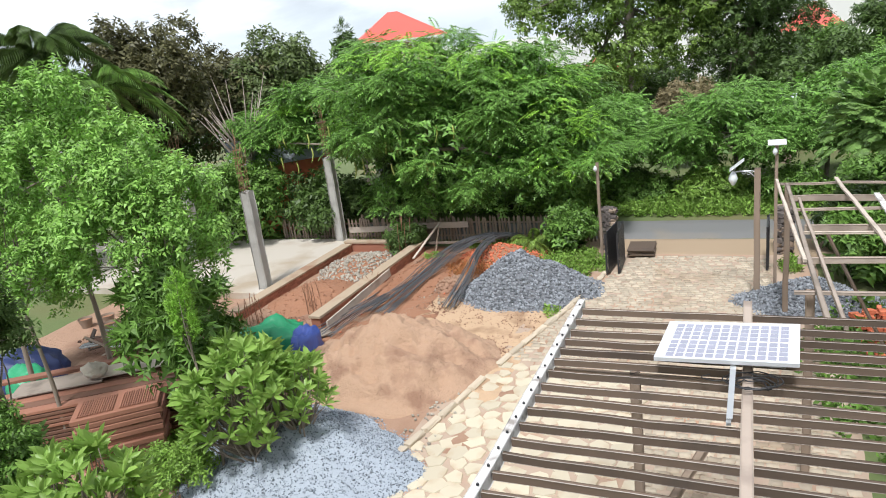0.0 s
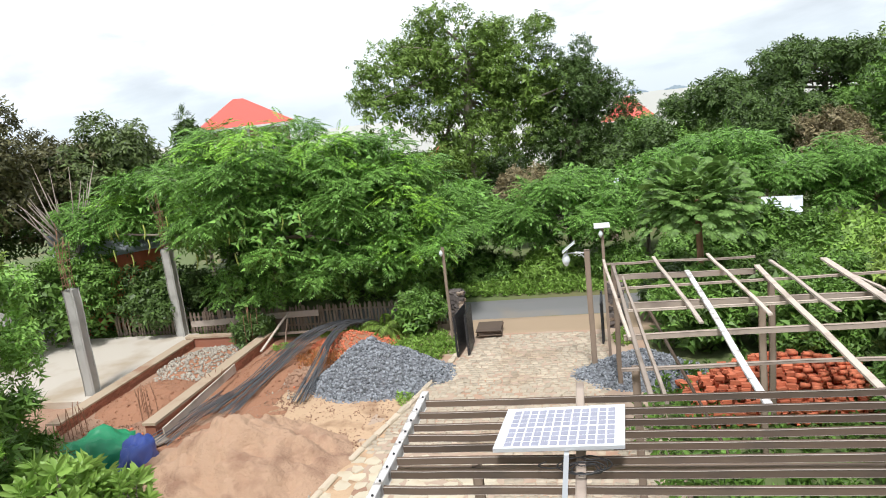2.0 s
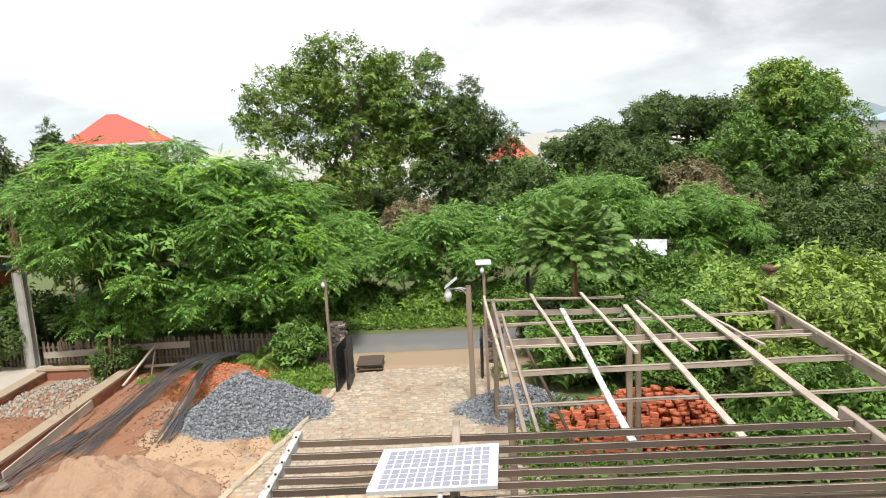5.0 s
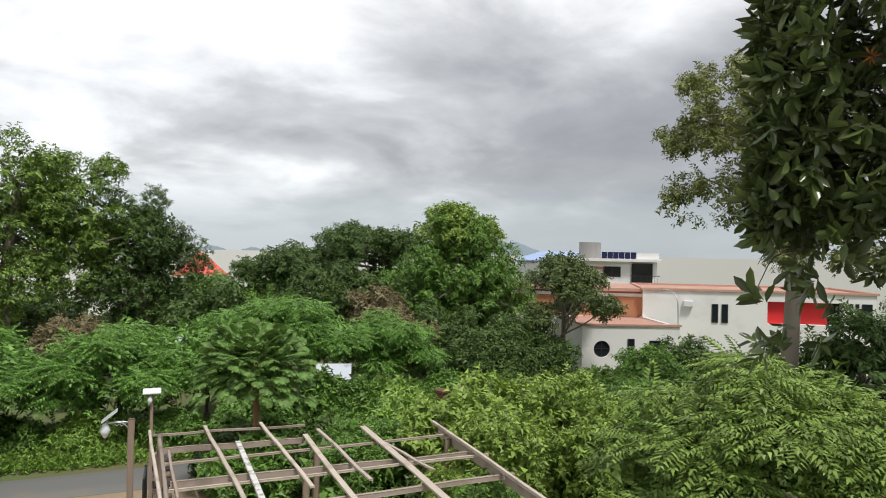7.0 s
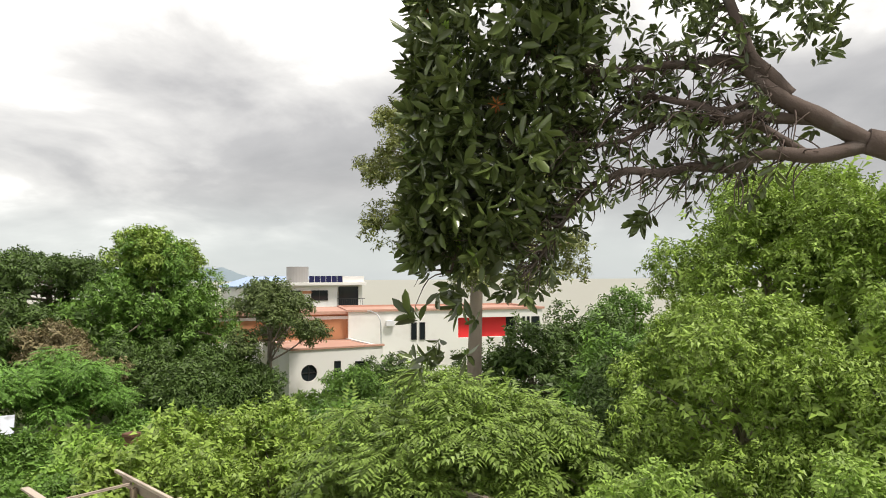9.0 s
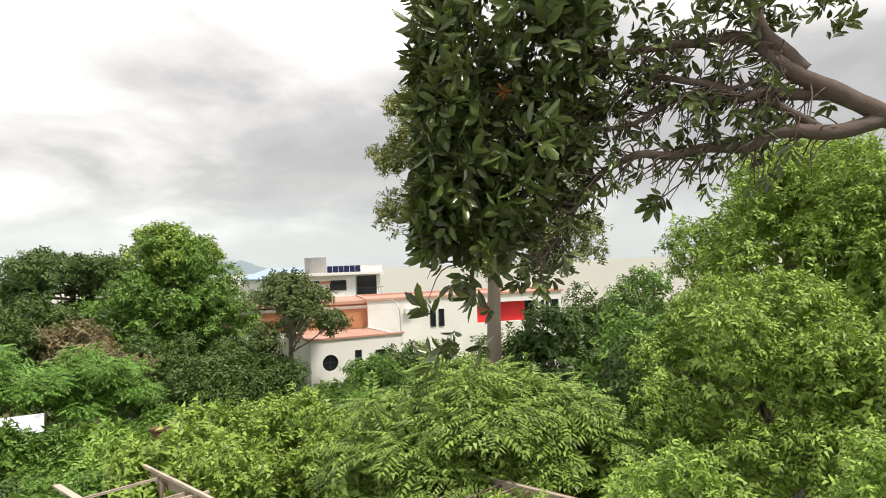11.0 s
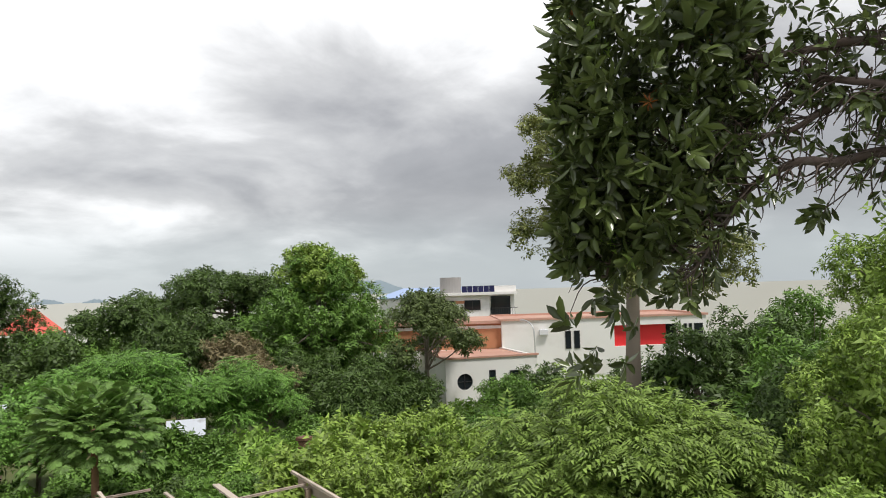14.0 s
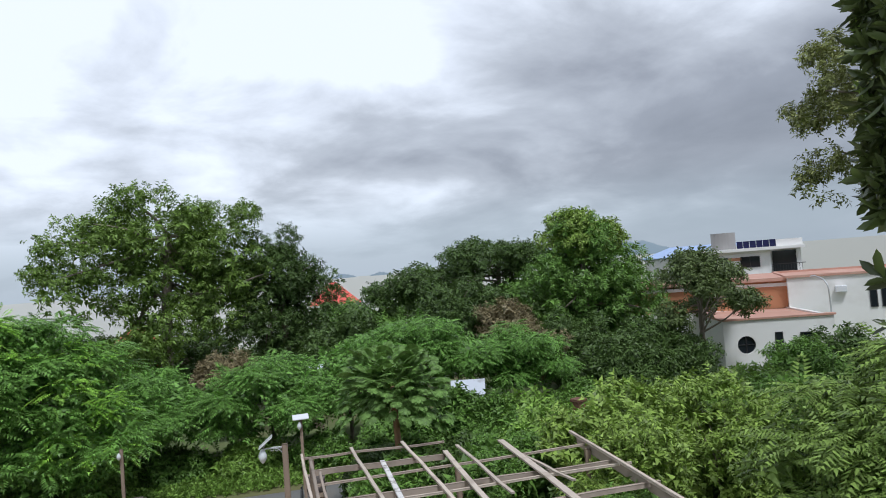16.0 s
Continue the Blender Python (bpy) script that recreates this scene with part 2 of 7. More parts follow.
M_WHITE = material("white_house_paint", (0.78, 0.76, 0.74), (0.86, 0.85, 0.83), 0.4, 0.8, 0.1, 12, stain=((0.66, 0.63, 0.59), 0.5, 0.4))
M_TERRA = material("terracotta_roof_tiles", (0.42, 0.19, 0.14), (0.55, 0.31, 0.24), 1.2, 0.85, 0.3, 14, stain=((0.62, 0.45, 0.36), 0.4, 0.6))
M_CLADDING = material("orange_wood_cladding", (0.42, 0.17, 0.08), (0.54, 0.25, 0.13), 1.2, 0.8, 0.3, 12, stretch=(1, 1, 8))
M_REDPAINT = material("bright_red_paint", (0.60, 0.015, 0.02), (0.74, 0.03, 0.035), 1.2, 0.5, 0.1, 12)
M_REDROOF = material("bright_red_roof_sheet", (0.62, 0.075, 0.055), (0.76, 0.13, 0.10), 0.8, 0.55, 0.15, 8, stretch=(4, 1, 1))
M_BLUEROOF = material("light_blue_roof_sheet", (0.22, 0.35, 0.62), (0.36, 0.48, 0.74), 0.5, 0.5, 0.1, 8)
M_ZINC = material("bright_zinc_roof", (0.34, 0.37, 0.42), (0.56, 0.6, 0.66), 2.5, 0.5, 0.4, 14, stain=((0.2, 0.19, 0.18), 1.5, 0.7))
M_SEA = material("murky_sea", (0.30, 0.29, 0.225), (0.37, 0.36, 0.285), 0.004, 0.35, 0.15, 0.25, stretch=(1, 3, 1), bump_dist=0.2)
M_HILL = material("hazy_far_hill", (0.17, 0.23, 0.28), (0.22, 0.28, 0.32), 0.004, 1.0, 0, 0.05)
M_BARK = material("grey_brown_bark", (0.12, 0.095, 0.075), (0.26, 0.215, 0.175), 5, 0.95, 0.8, 30, stretch=(1, 1, 0.3), bump_dist=0.03)
M_BARKFG = material("mottled_brown_bark", (0.045, 0.03, 0.025), (0.12, 0.088, 0.075), 9, 0.9, 0.9, 45, stain=((0.20, 0.175, 0.16), 6, 0.6), bump_dist=0.012)
M_BARKRED = material("red_brown_bark", (0.20, 0.10, 0.06), (0.32, 0.18, 0.11), 5, 0.95, 0.6, 30)
M_CAR = material("white_car_paint", (0.72, 0.72, 0.72), (0.78, 0.78, 0.78), 1, 0.2, 0, 10)
M_TYRE = material("black_rubber", (0.02, 0.02, 0.02), (0.04, 0.04, 0.04), 5, 0.8, 0.2, 40)
M_CLEAR = material("frosted_lamp_glass", (0.60, 0.64, 0.66), (0.72, 0.76, 0.78), 4, 0.12, 0, 30)
M_LIME = material("limestone_rubble", (0.26, 0.225, 0.18), (0.40, 0.36, 0.30), 5, 0.9, 0.6, 30, island=0.25)
M_WALLBEIGE = material("beige_wall_render", (0.45, 0.36, 0.24), (0.58, 0.48, 0.33), 1.2, 0.85, 0.2, 14)
M_POD = material("yellow_green_pod", (0.30, 0.36, 0.06), (0.42, 0.48, 0.12), 4, 0.5, 0, 20)

LEAF_FLAM = leaf("flame_tree_leaves", (0.018, 0.068, 0.019), (0.08, 0.215, 0.048), island=0.55)
LEAF_FLAM_YOUNG = leaf("young_flame_tree_leaves", (0.07, 0.24, 0.03), (0.14, 0.36, 0.05))
LEAF_GARDEN = leaf("light_garden_leaves", (0.036, 0.125, 0.028), (0.115, 0.285, 0.065), island=0.42)
LEAF_BRIGHT = leaf("bright_green_leaves", (0.030, 0.086, 0.018), (0.118, 0.238, 0.052), island=0.5)
LEAF_MID = leaf("mid_green_leaves", (0.021, 0.070, 0.016), (0.066, 0.170, 0.036), island=0.45)
LEAF_DARK = leaf("dark_green_leaves", (0.014, 0.046, 0.014), (0.042, 0.098, 0.027))
LEAF_OLIVE = leaf("olive_green_leaves", (0.022, 0.052, 0.02), (0.058, 0.112, 0.04))
LEAF_BROWN = leaf("russet_tinged_leaves", (0.022, 0.045, 0.02), (0.056, 0.076, 0.036))
LEAF_BLOSSOM = leaf("pinkish_flower_heads", (0.034, 0.075, 0.03), (0.12, 0.14, 0.085))
LEAF_GLOSSY = leaf("glossy_dark_leaves", (0.015, 0.036, 0.013), (0.048, 0.090, 0.030), rough=0.28, spec=0.65, tr=0.12, island=0.5)
LEAF_FRANGI = leaf("frangipani_leaves", (0.06, 0.17, 0.035), (0.14, 0.30, 0.08), rough=0.4, tr=0.3, island=0.2)
LEAF_PAPAYA = leaf("papaya_leaves", (0.030, 0.095, 0.028), (0.085, 0.20, 0.06), tr=0.25)
LEAF_LIME = leaf("lime_green_shrub_leaves", (0.045, 0.125, 0.024), (0.125, 0.26, 0.06), island=0.5)
LEAF_CONIFER = leaf("lime_conifer_needles", (0.07, 0.22, 0.03), (0.13, 0.33, 0.05))
LEAF_GRASS = leaf("weed_leaves", (0.045, 0.135, 0.025), (0.11, 0.25, 0.052))

# ---- site axes: a along the road, b towards it ----
ANG = -25.3
UX, UY = math.cos(radians(ANG)), math.sin(radians(ANG))


def site(a, b, z=0.0, turn=0.0):
    """The pose of a point of the yard."""
    return pose(a * UX - b * UY, a * UY + b * UX, z, 0, 0, ANG + turn)


# ---- mesh helpers ----
def mesh_object(name, bm, mat, parent=None, m=None):
    me = bpy.data.meshes.new(name)
    bm.to_mesh(me)
    bm.free()
    if mat:
        me.materials.append(mat)
    ob = new(name, me)
    if parent:
        ob.parent = parent
    if m is not None:
        ob.matrix_basis = m
    return ob


def part(name, bm, mat, parent, label="", m=None):
    ob = mesh_object(name, bm, mat, parent, m)
    return tagged(ob, label)


def shared(name, me, parent, m):
    ob = new(name, me)
    ob.parent, ob.matrix_basis = parent, m
    return ob


def thing(name, m, label, category, group="", kind=""):
    ob = new(name)
    ob.matrix_basis = m
    ob.empty_display_size = 0.1
    return tagged(ob, label, category, group, kind)


def box(bm, x0, y0, z0, x1, y1, z1, bevel=0.0):
    vs = [bm.verts.new((x, y, z)) for z in (z0, z1) for x, y in ((x0, y0), (x1, y0), (x1, y1), (x0, y1))]
    fs = [(3, 2, 1, 0), (4, 5, 6, 7), (0, 1, 5, 4), (1, 2, 6, 5), (2, 3, 7, 6), (3, 0, 4, 7)]
    faces = [bm.faces.new([vs[i] for i in f]) for f in fs]
    if bevel:
        edges = {e for f in faces for e in f.edges}
        bmesh.ops.bevel(bm, geom=list(edges), offset=bevel, segments=1, affect="EDGES")
    return bm


def boxes(*rows, bevel=0.0):
    bm = bmesh.new()
    for r in rows:
        box(bm, *r, bevel=bevel)
    return bm


def beam(p, q, w, h, bm=None, wobble=0.0, seed=0, cuts=1):
    """A timber of width w and height h from p to q (centre line), slightly crooked."""
    bm = bm or bmesh.new()
    p, q = Vector(p), Vector(q)
    d = (q - p).normalized()
    side = d.cross(Vector((0, 0, 1)))
    side = side.normalized() if side.length > 0.01 else Vector((1, 0, 0))
    up = side.cross(d)
    rng = random.Random(seed)
    rings = []
    for i in range(cuts + 1):
        c = p.lerp(q, i / cuts) + (side * rng.uniform(-1, 1) + up * rng.uniform(-1, 1)) * (wobble if 0 < i < cuts else 0)
        ch = 0.12 * min(w, h)
        ring = []
        for sx_, sy_ in ((-1, -1), (1, -1), (1, 1), (-1, 1)):
            for k in (0, 1):
                first = (k == 0) == (sx_ * sy_ > 0)
                ox = sx_ * (w / 2 - (ch if first else 0))
                oy = sy_ * (h / 2 - (0 if first else ch))
                ring.append(bm.verts.new(c + side * ox + up * oy))
        rings.append(ring)
    for r0, r1 in zip(rings, rings[1:]):
        for i in range(8):
            bm.faces.new((r0[i], r0[(i + 1) % 8], r1[(i + 1) % 8], r1[i]))
    bm.faces.new(rings[0][::-1]), bm.faces.new(rings[-1])
    bmesh.ops.recalc_face_normals(bm, faces=bm.faces[:])
    return bm


def tube(bm, pts, radii, sides=8, cap=True):
    pts = [Vector(p) for p in pts]
    rings, ref = [], Vector((0.31, 0.17, 0.93))
    for i, p in enumerate(pts):
        d = (pts[min(i + 1, len(pts) - 1)] - pts[max(i - 1, 0)]).normalized()
        s = d.cross(ref)
        if s.length < 0.1:
            s = d.cross(Vector((1, 0, 0)))
        s.normalize()
        u = s.cross(d)
        r = radii[i] if isinstance(radii, (list, tuple)) else radii
        rings.append([bm.verts.new(p + (s * math.cos(k * math.tau / sides) + u * math.sin(k * math.tau / sides)) * r) for k in range(sides)])
    for r0, r1 in zip(rings, rings[1:]):
        for k in range(sides):
            bm.faces.new((r0[k], r0[(k + 1) % sides], r1[(k + 1) % sides], r1[k])).smooth = True
    if cap:
        bm.faces.new(rings[0][::-1]), bm.faces.new(rings[-1])
    return bm


def smooth_path(pts, n=4):
    """Catmull-Rom through the points."""
    P = [Vector(p) for p in pts]
    P = [P[0] * 2 - P[1]] + P + [P[-1] * 2 - P[-2]]
    out = []
    for i in range(1, len(P) - 2):
        for k in range(n):
            t = k / n
            a, b, c, d = P[i - 1], P[i], P[i + 1], P[i + 2]
            out.append(0.5 * (2 * b + (c - a) * t + (2 * a - 5 * b + 4 * c - d) * t * t + (3 * b - a - 3 * c + d) * t ** 3))
    return out + [P[-2]]


def array_mesh(name, verts, faces, mat):
    """A mesh from arrays of vertices and of faces that all have the same count of corners."""
    me = bpy.data.meshes.new(name)
    verts, faces = np.asarray(verts, np.float32), np.asarray(faces, np.int32)
    me.vertices.add(len(verts)), me.loops.add(faces.size), me.polygons.add(len(faces))
    me.vertices.foreach_set("co", verts.ravel())
    me.loops.foreach_set("vertex_index", faces.ravel())
    me.polygons.foreach_set("loop_start", np.arange(0, faces.size, faces.shape[1], dtype=np.int32))
    me.update(calc_edges=True)
    me.validate()
    if mat:
        me.materials.append(mat)
    return me


def fbm(x, y, s, seed=0.0):
    return noise.fractal(Vector((x * s + seed, y * s - seed, seed)), 1.0, 2.0, 4)


# ---- foliage ----
def one_leaf(base, axis, normal, length, width, fold=0.25, sag=0.15):
    """Four corners, two triangles: a folded leaf."""
    axis, normal = Vector(axis).normalized(), Vector(normal)
    side = axis.cross(normal).normalized()
    normal = side.cross(axis)
    b = Vector(base)
    mid = b + axis * length * 0.5
    return [b, mid + side * width / 2 + normal * fold * width, b + axis * length - normal * sag * length, mid - side * width / 2 + normal * fold * width]


def oval_leaf(base, axis, normal, length, width, fold=0.2, sag=0.2):
    """Six corners, four triangles: a folded oval leaf."""
    axis, normal = Vector(axis).normalized(), Vector(normal)
    side = axis.cross(normal).normalized()
    normal = side.cross(axis)
    b = Vector(base)

    def at(t, s):
        return b + axis * length * t + side * s * width / 2 + normal * (abs(s) * fold * width - sag * length * t * t)
    return [b, at(0.38, 0.9), at(0.74, 0.82), at(1.0, 0), at(0.74, -0.82), at(0.38, -0.9)]


def sprig_oval(n, seed, length, width, spread, stem=0.6):
    rng = random.Random(seed)
    v = []
    for i in range(n):
        t = i / n
        ang = i * 2.4 + rng.uniform(-0.4, 0.4)
        ax = Vector((0.35 + 0.9 * t, math.cos(ang) * spread, math.sin(ang) * spread * 0.85))
        v += oval_leaf((stem * t, 0, 0), ax, (rng.uniform(0.2, 0.8), rng.uniform(-0.3, 0.3), 1), length * rng.uniform(0.7, 1.1), width * rng.uniform(0.85, 1.1), 0.18, 0.2)
    return v


def sprig_pinnate(pairs=7):
    v = []
    for i in range(pairs):
        t = (i + 0.7) / pairs
        c = Vector((t, 0, -0.28 * t * t))
        size = 0.36 * math.sin(math.pi * (0.18 + 0.72 * t)) + 0.05
        for s in (-1, 1):
            v += one_leaf(c, (0.45, s, -0.18), (0, 0, 1), size, 0.115, 0.1, 0.1)
    v += one_leaf((0.93, 0, -0.26), (1, 0, -0.5), (0, 0, 1), 0.26, 0.14)
    return v


def sprig_leafy(n=8, seed=1, length=0.5, width=0.22, spread=0.9):
    rng = random.Random(seed)
    v = []
    for i in range(n):
        t = i / n
        ang = i * 2.4 + rng.uniform(-0.3, 0.3)
        ax = Vector((0.55, math.cos(ang) * spread, math.sin(ang) * spread * 0.7 + 0.1))
        v += one_leaf((0.75 * t, 0, 0.05 * rng.uniform(-1, 1)), ax, (0.2, 0, 1), length * rng.uniform(0.75, 1.1), width, 0.2, 0.25)
    return v


def sprig_rosette(n=9, seed=2, length=0.8, width=0.24, rise=0.5):
    rng = random.Random(seed)
    v = []
    for i in range(n):
        ang = i * 2.4 + rng.uniform(-0.25, 0.25)
        r = rise * rng.uniform(0.3, 1.3) * (1 - i / n * 0.3) + (i / n) * 0.55
        v += one_leaf((0.05 * r, 0, 0), (r, math.cos(ang), math.sin(ang)), (1, 0, 0), length * rng.uniform(0.75, 1.1), width, 0.16, 0.22)
    return v


def sprig_needles(n=14, seed=3):
    rng = random.Random(seed)
    v = []
    for i in range(n):
        v += one_leaf((0.6 * i / n, 0, 0), (1, rng.uniform(-0.7, 0.7), rng.uniform(-0.7, 0.5)), (0, 0, 1), 0.55 * rng.uniform(0.6, 1.1), 0.07, 0.05, 0.2)
    return v


def sprig_papaya():
    v = []
    for i in range(7):
        ang = (i - 3) * 0.72
        v += one_leaf((0.55, 0, 0.1), (math.cos(ang), math.sin(ang), -0.25), (0, 0, 1), 0.6 - 0.05 * abs(i - 3), 0.27, 0.06, 0.12)
        v += one_leaf((0.55 + 0.25 * math.cos(ang), 0.25 * math.sin(ang), 0.05), (math.cos(ang + 0.6), math.sin(ang + 0.6), -0.3), (0, 0, 1), 0.28, 0.18, 0.06, 0.1)
        v += one_leaf((0.55 + 0.25 * math.cos(ang), 0.25 * math.sin(ang), 0.05), (math.cos(ang - 0.6), math.sin(ang - 0.6), -0.3), (0, 0, 1), 0.28, 0.18, 0.06, 0.1)
    return v


SPRIGS = {
    "pinnate": sprig_pinnate(), "leafy": sprig_leafy(), "broad": sprig_leafy(7, 4, 0.6, 0.3, 1.0), "rosette": sprig_rosette(8, 2, 0.8, 0.36),
    "needles": sprig_needles(), "spray": sprig_oval(7, 12, 0.76, 0.265, 0.8, 0.5), "frangi": sprig_oval(10, 15, 0.95, 0.30, 0.95, 0.25), "papaya": sprig_papaya(), "long": sprig_rosette(8, 5, 0.95, 0.2, 0.4), "tuft": sprig_leafy(10, 8, 0.42, 0.2, 1.1),
}


SIX = ("spray", "frangi")


def sprigs_mesh(name, pos, axis, up, size, sprig, mat, lite=False):
    """Copies of one sprig at many places, joined: pos, axis, up (n x 3), size (n). lite: one triangle a leaf."""
    tpl = np.array([tuple(v) for v in SPRIGS[sprig]])
    lite = (lite or sprig == "pinnate") and sprig not in SIX
    if lite:
        t4 = tpl.reshape(-1, 4, 3)
        back = (t4[:, 2] - t4[:, 0]) * 0.27
        tpl = np.stack([t4[:, 1] - back, t4[:, 2], t4[:, 3] - back], 1).reshape(-1, 3)
    axis = axis / (np.linalg.norm(axis, axis=1)[:, None] + 1e-9)
    side = np.cross(up, axis)
    side /= np.linalg.norm(side, axis=1)[:, None] + 1e-9
    up = np.cross(axis, side)
    R = np.stack([axis, side, up], 2) * size[:, None, None]
    V = (np.einsum("nij,kj->nki", R, tpl) + pos[:, None, :]).reshape(-1, 3)
    k = 6 if sprig in SIX else 3 if lite else 4
    q = np.arange(len(V)).reshape(-1, k)
    F = np.concatenate([q[:, (0, i, i + 1)] for i in range(1, k - 1)])
    return array_mesh(name, V, F, mat)


def crown_points(blobs, n, rng, shell=0.35, under=0.35, lift=0.0):
    """Places and outward ways on lumpy blobs (x, y, z, rx, ry, rz); fewer underneath."""
    B = np.array(blobs, float)
    w = (B[:, 3] * B[:, 4] + B[:, 3] * B[:, 5]) ** 1.0
    k = rng.choice(len(B), n * 2, p=w / w.sum())
    d = rng.normal(size=(n * 2, 3))
    d /= np.linalg.norm(d, axis=1)[:, None]
    keep = (d[:, 2] > -0.15) | (rng.random(n * 2) < under)
    k, d = k[keep][:n], d[keep][:n]
    r = 1 - shell * rng.random(len(d)) ** 1.6
    r = np.where(rng.random(len(d)) < 0.08, rng.uniform(1.0, 1.3, len(d)), r)
    return B[k, :3] + d * B[k, 3:] * r[:, None], d


def clumps(blob, count, rng, size=0.36, flat=0.8):
    """Smaller blobs over a big one, for an uneven outline."""
    x, y, z, rx, ry, rz = blob
    out = []
    for i in range(count):
        d = rng.normal(size=3)
        d /= np.linalg.norm(d)
        if d[2] < -0.5:
            d[2] *= -0.5
        f = 1.0 - size * rng.uniform(0.55, 1.0)
        s = size * rng.uniform(0.65, 1.25)
        out.append((x + d[0] * rx * f, y + d[1] * ry * f, z + d[2] * rz * f, rx * s, ry * s, rz * s * flat + 0.05 * rx))
    return out


def foliage(name, blobs, n, size, sprig, mat, parent, seed, droop=0.25, outward=0.6, shell=0.35, under=0.35, label="", lite=False):
    rng = np.random.default_rng(seed)
    pos, d = crown_points(blobs, n, rng, shell, under)
    jit = rng.normal(size=d.shape) * 0.5
    axis = d * outward + jit
    if sprig == "pinnate":      # fronds lie in flat tiers and hang at their tips
        axis[:, 2] = axis[:, 2] * 0.3 - 0.1
        up = d * 0.15 + np.array((0, 0, 1.0)) + rng.normal(size=d.shape) * 0.14
    else:
        axis[:, 2] -= droop * rng.random(len(d)) * 2
        up = d * 0.5 + np.array((0, 0, 0.9)) + rng.normal(size=d.shape) * 0.25
    me = sprigs_mesh(name, pos, axis, up, size * rng.uniform(0.65, 1.25, len(d)), sprig, mat, lite)
    ob = new(name, me)
    ob.parent = parent
    return tagged(ob, label)


def limbs(trunk_pts, r0, targets, parent, mat, seed=0, sides=8, limb_r=0.35, name="trunk"):
    """A tapered trunk and a bent limb from it to each target."""
    rng = random.Random(seed)
    bm = bmesh.new()
    path = smooth_path(trunk_pts, 4)
    n = len(path)
    tube(bm, path, [r0 * (1 - 0.55 * i / (n - 1)) * (1.25 if i == 0 else 1) for i in range(n)], sides)
    for t in targets:
        t = Vector(t)
        s = path[rng.randrange(int(n * 0.55), n)]
        mid = s.lerp(t, 0.5) + Vector((rng.uniform(-1, 1), rng.uniform(-1, 1), rng.uniform(-0.2, 0.9))) * (t - s).length * 0.13
        lp = smooth_path([s, mid, t], 4)
        tube(bm, lp, [r0 * limb_r * (1 - 0.8 * i / (len(lp) - 1)) for i in range(len(lp))], 5)
    return part(name, bm, mat, parent)


def tree(name, label, x, y, z0, blobs, leaves, size, sprig, mat, seed, trunk_r=0.2, bark=None, clump=9, clump_size=0.36, category="tree", group="", droop=0.25, trunk=None, outward=0.6, shell=0.35, under=0.35, flat=0.8, inner=1.0):
    """A tree at (x, y, z0); blobs are given relative to its foot."""
    ob = thing(name, pose(x, y, z0), label, category, group)
    rng = np.random.default_rng(seed)
    small = [c for b in blobs for c in clumps(b, int(clump * 1.9), rng, clump_size * 0.72, flat)]
    b0 = blobs[0]
    top = trunk or [(0, 0, -0.3), (0.05 * b0[0] + 0.1, 0.05 * b0[1], b0[2] * 0.35), (b0[0] * 0.6, b0[1] * 0.6, b0[2] * 0.75), (b0[0], b0[1], b0[2])]
    limbs(top, trunk_r, [c[:3] for c in small[:: max(1, len(small) // 13)]], ob, bark or M_BARK, seed)
    far = math.hypot(x, y) > 10.5
    frond = sprig == "pinnate"
    wide = math.hypot(x, y) > 27
    more, scale_ = (0.58, 1.16) if frond else (0.5, 1.24) if wide else (0.66, 1.1) if far else (0.85, 1.0)
    foliage("crown", small, int(leaves * more), size * scale_, sprig, mat, ob, seed + 1, droop, outward, shell, under * 0.7, lite=far)
    # broad inner leaves, added to block light and darken the crown's gaps
    if not inner:
        return ob
    core = [(x_, y_, z_ - 0.1 * rz_, rx_ * 0.74, ry_ * 0.74, rz_ * 0.72) for x_, y_, z_, rx_, ry_, rz_ in blobs]
    foliage("inner_crown", core, int(leaves * inner * (0.11 if frond else 0.15)), size * (1.0 if frond else 1.6), "broad", mat, ob, seed + 2, 0.3, 0.5, 0.5, 0.5, lite=True)
    return ob


# ---- ground, road, sea, distance ----
def ground_height(x, y):
    a, b = x * UX + y * UY, -x * UY + y * UX
    r = math.hypot(x, y)
    z = 0.0
    if r > 36:
        z -= 0.05 * (r - 36)
    z = max(z, -9.0)
    if b > 30.3:
        z += 0.25 * min(1, (b - 30.3) / 2)
    return z + (0.05 * fbm(x, y, 0.5, 3.0) if r < 60 else 0.0) - 0.03


def build_ground():
    rings = [0] + [0.5 * 1.075 ** i for i in range(95)]
    rings = [r for r in rings if r < 420]
    seg, verts, faces = 144, [(0, 0, ground_height(0, 0))], []
    for r in rings[1:]:
        for k in range(seg):
            x, y = r * math.cos(k * math.tau / seg), r * math.sin(k * math.tau / seg)
            verts.append((x, y, ground_height(x, y)))
    bm = bmesh.new()
    vs = [bm.verts.new(v) for v in verts]
    for k in range(seg):
        bm.faces.new((vs[0], vs[1 + k], vs[1 + (k + 1) % seg]))
    for i in range(len(rings) - 2):
        o, p = 1 + i * seg, 1 + (i + 1) * seg
        for k in range(seg):
            bm.faces.new((vs[o + k], vs[p + k], vs[p + (k + 1) % seg], vs[o + (k + 1) % seg])).smooth = True
    tagged(mesh_object("ground", bm, M_GROUND), "grassy ground falling gently towards the sea", "ground", kind="structure")


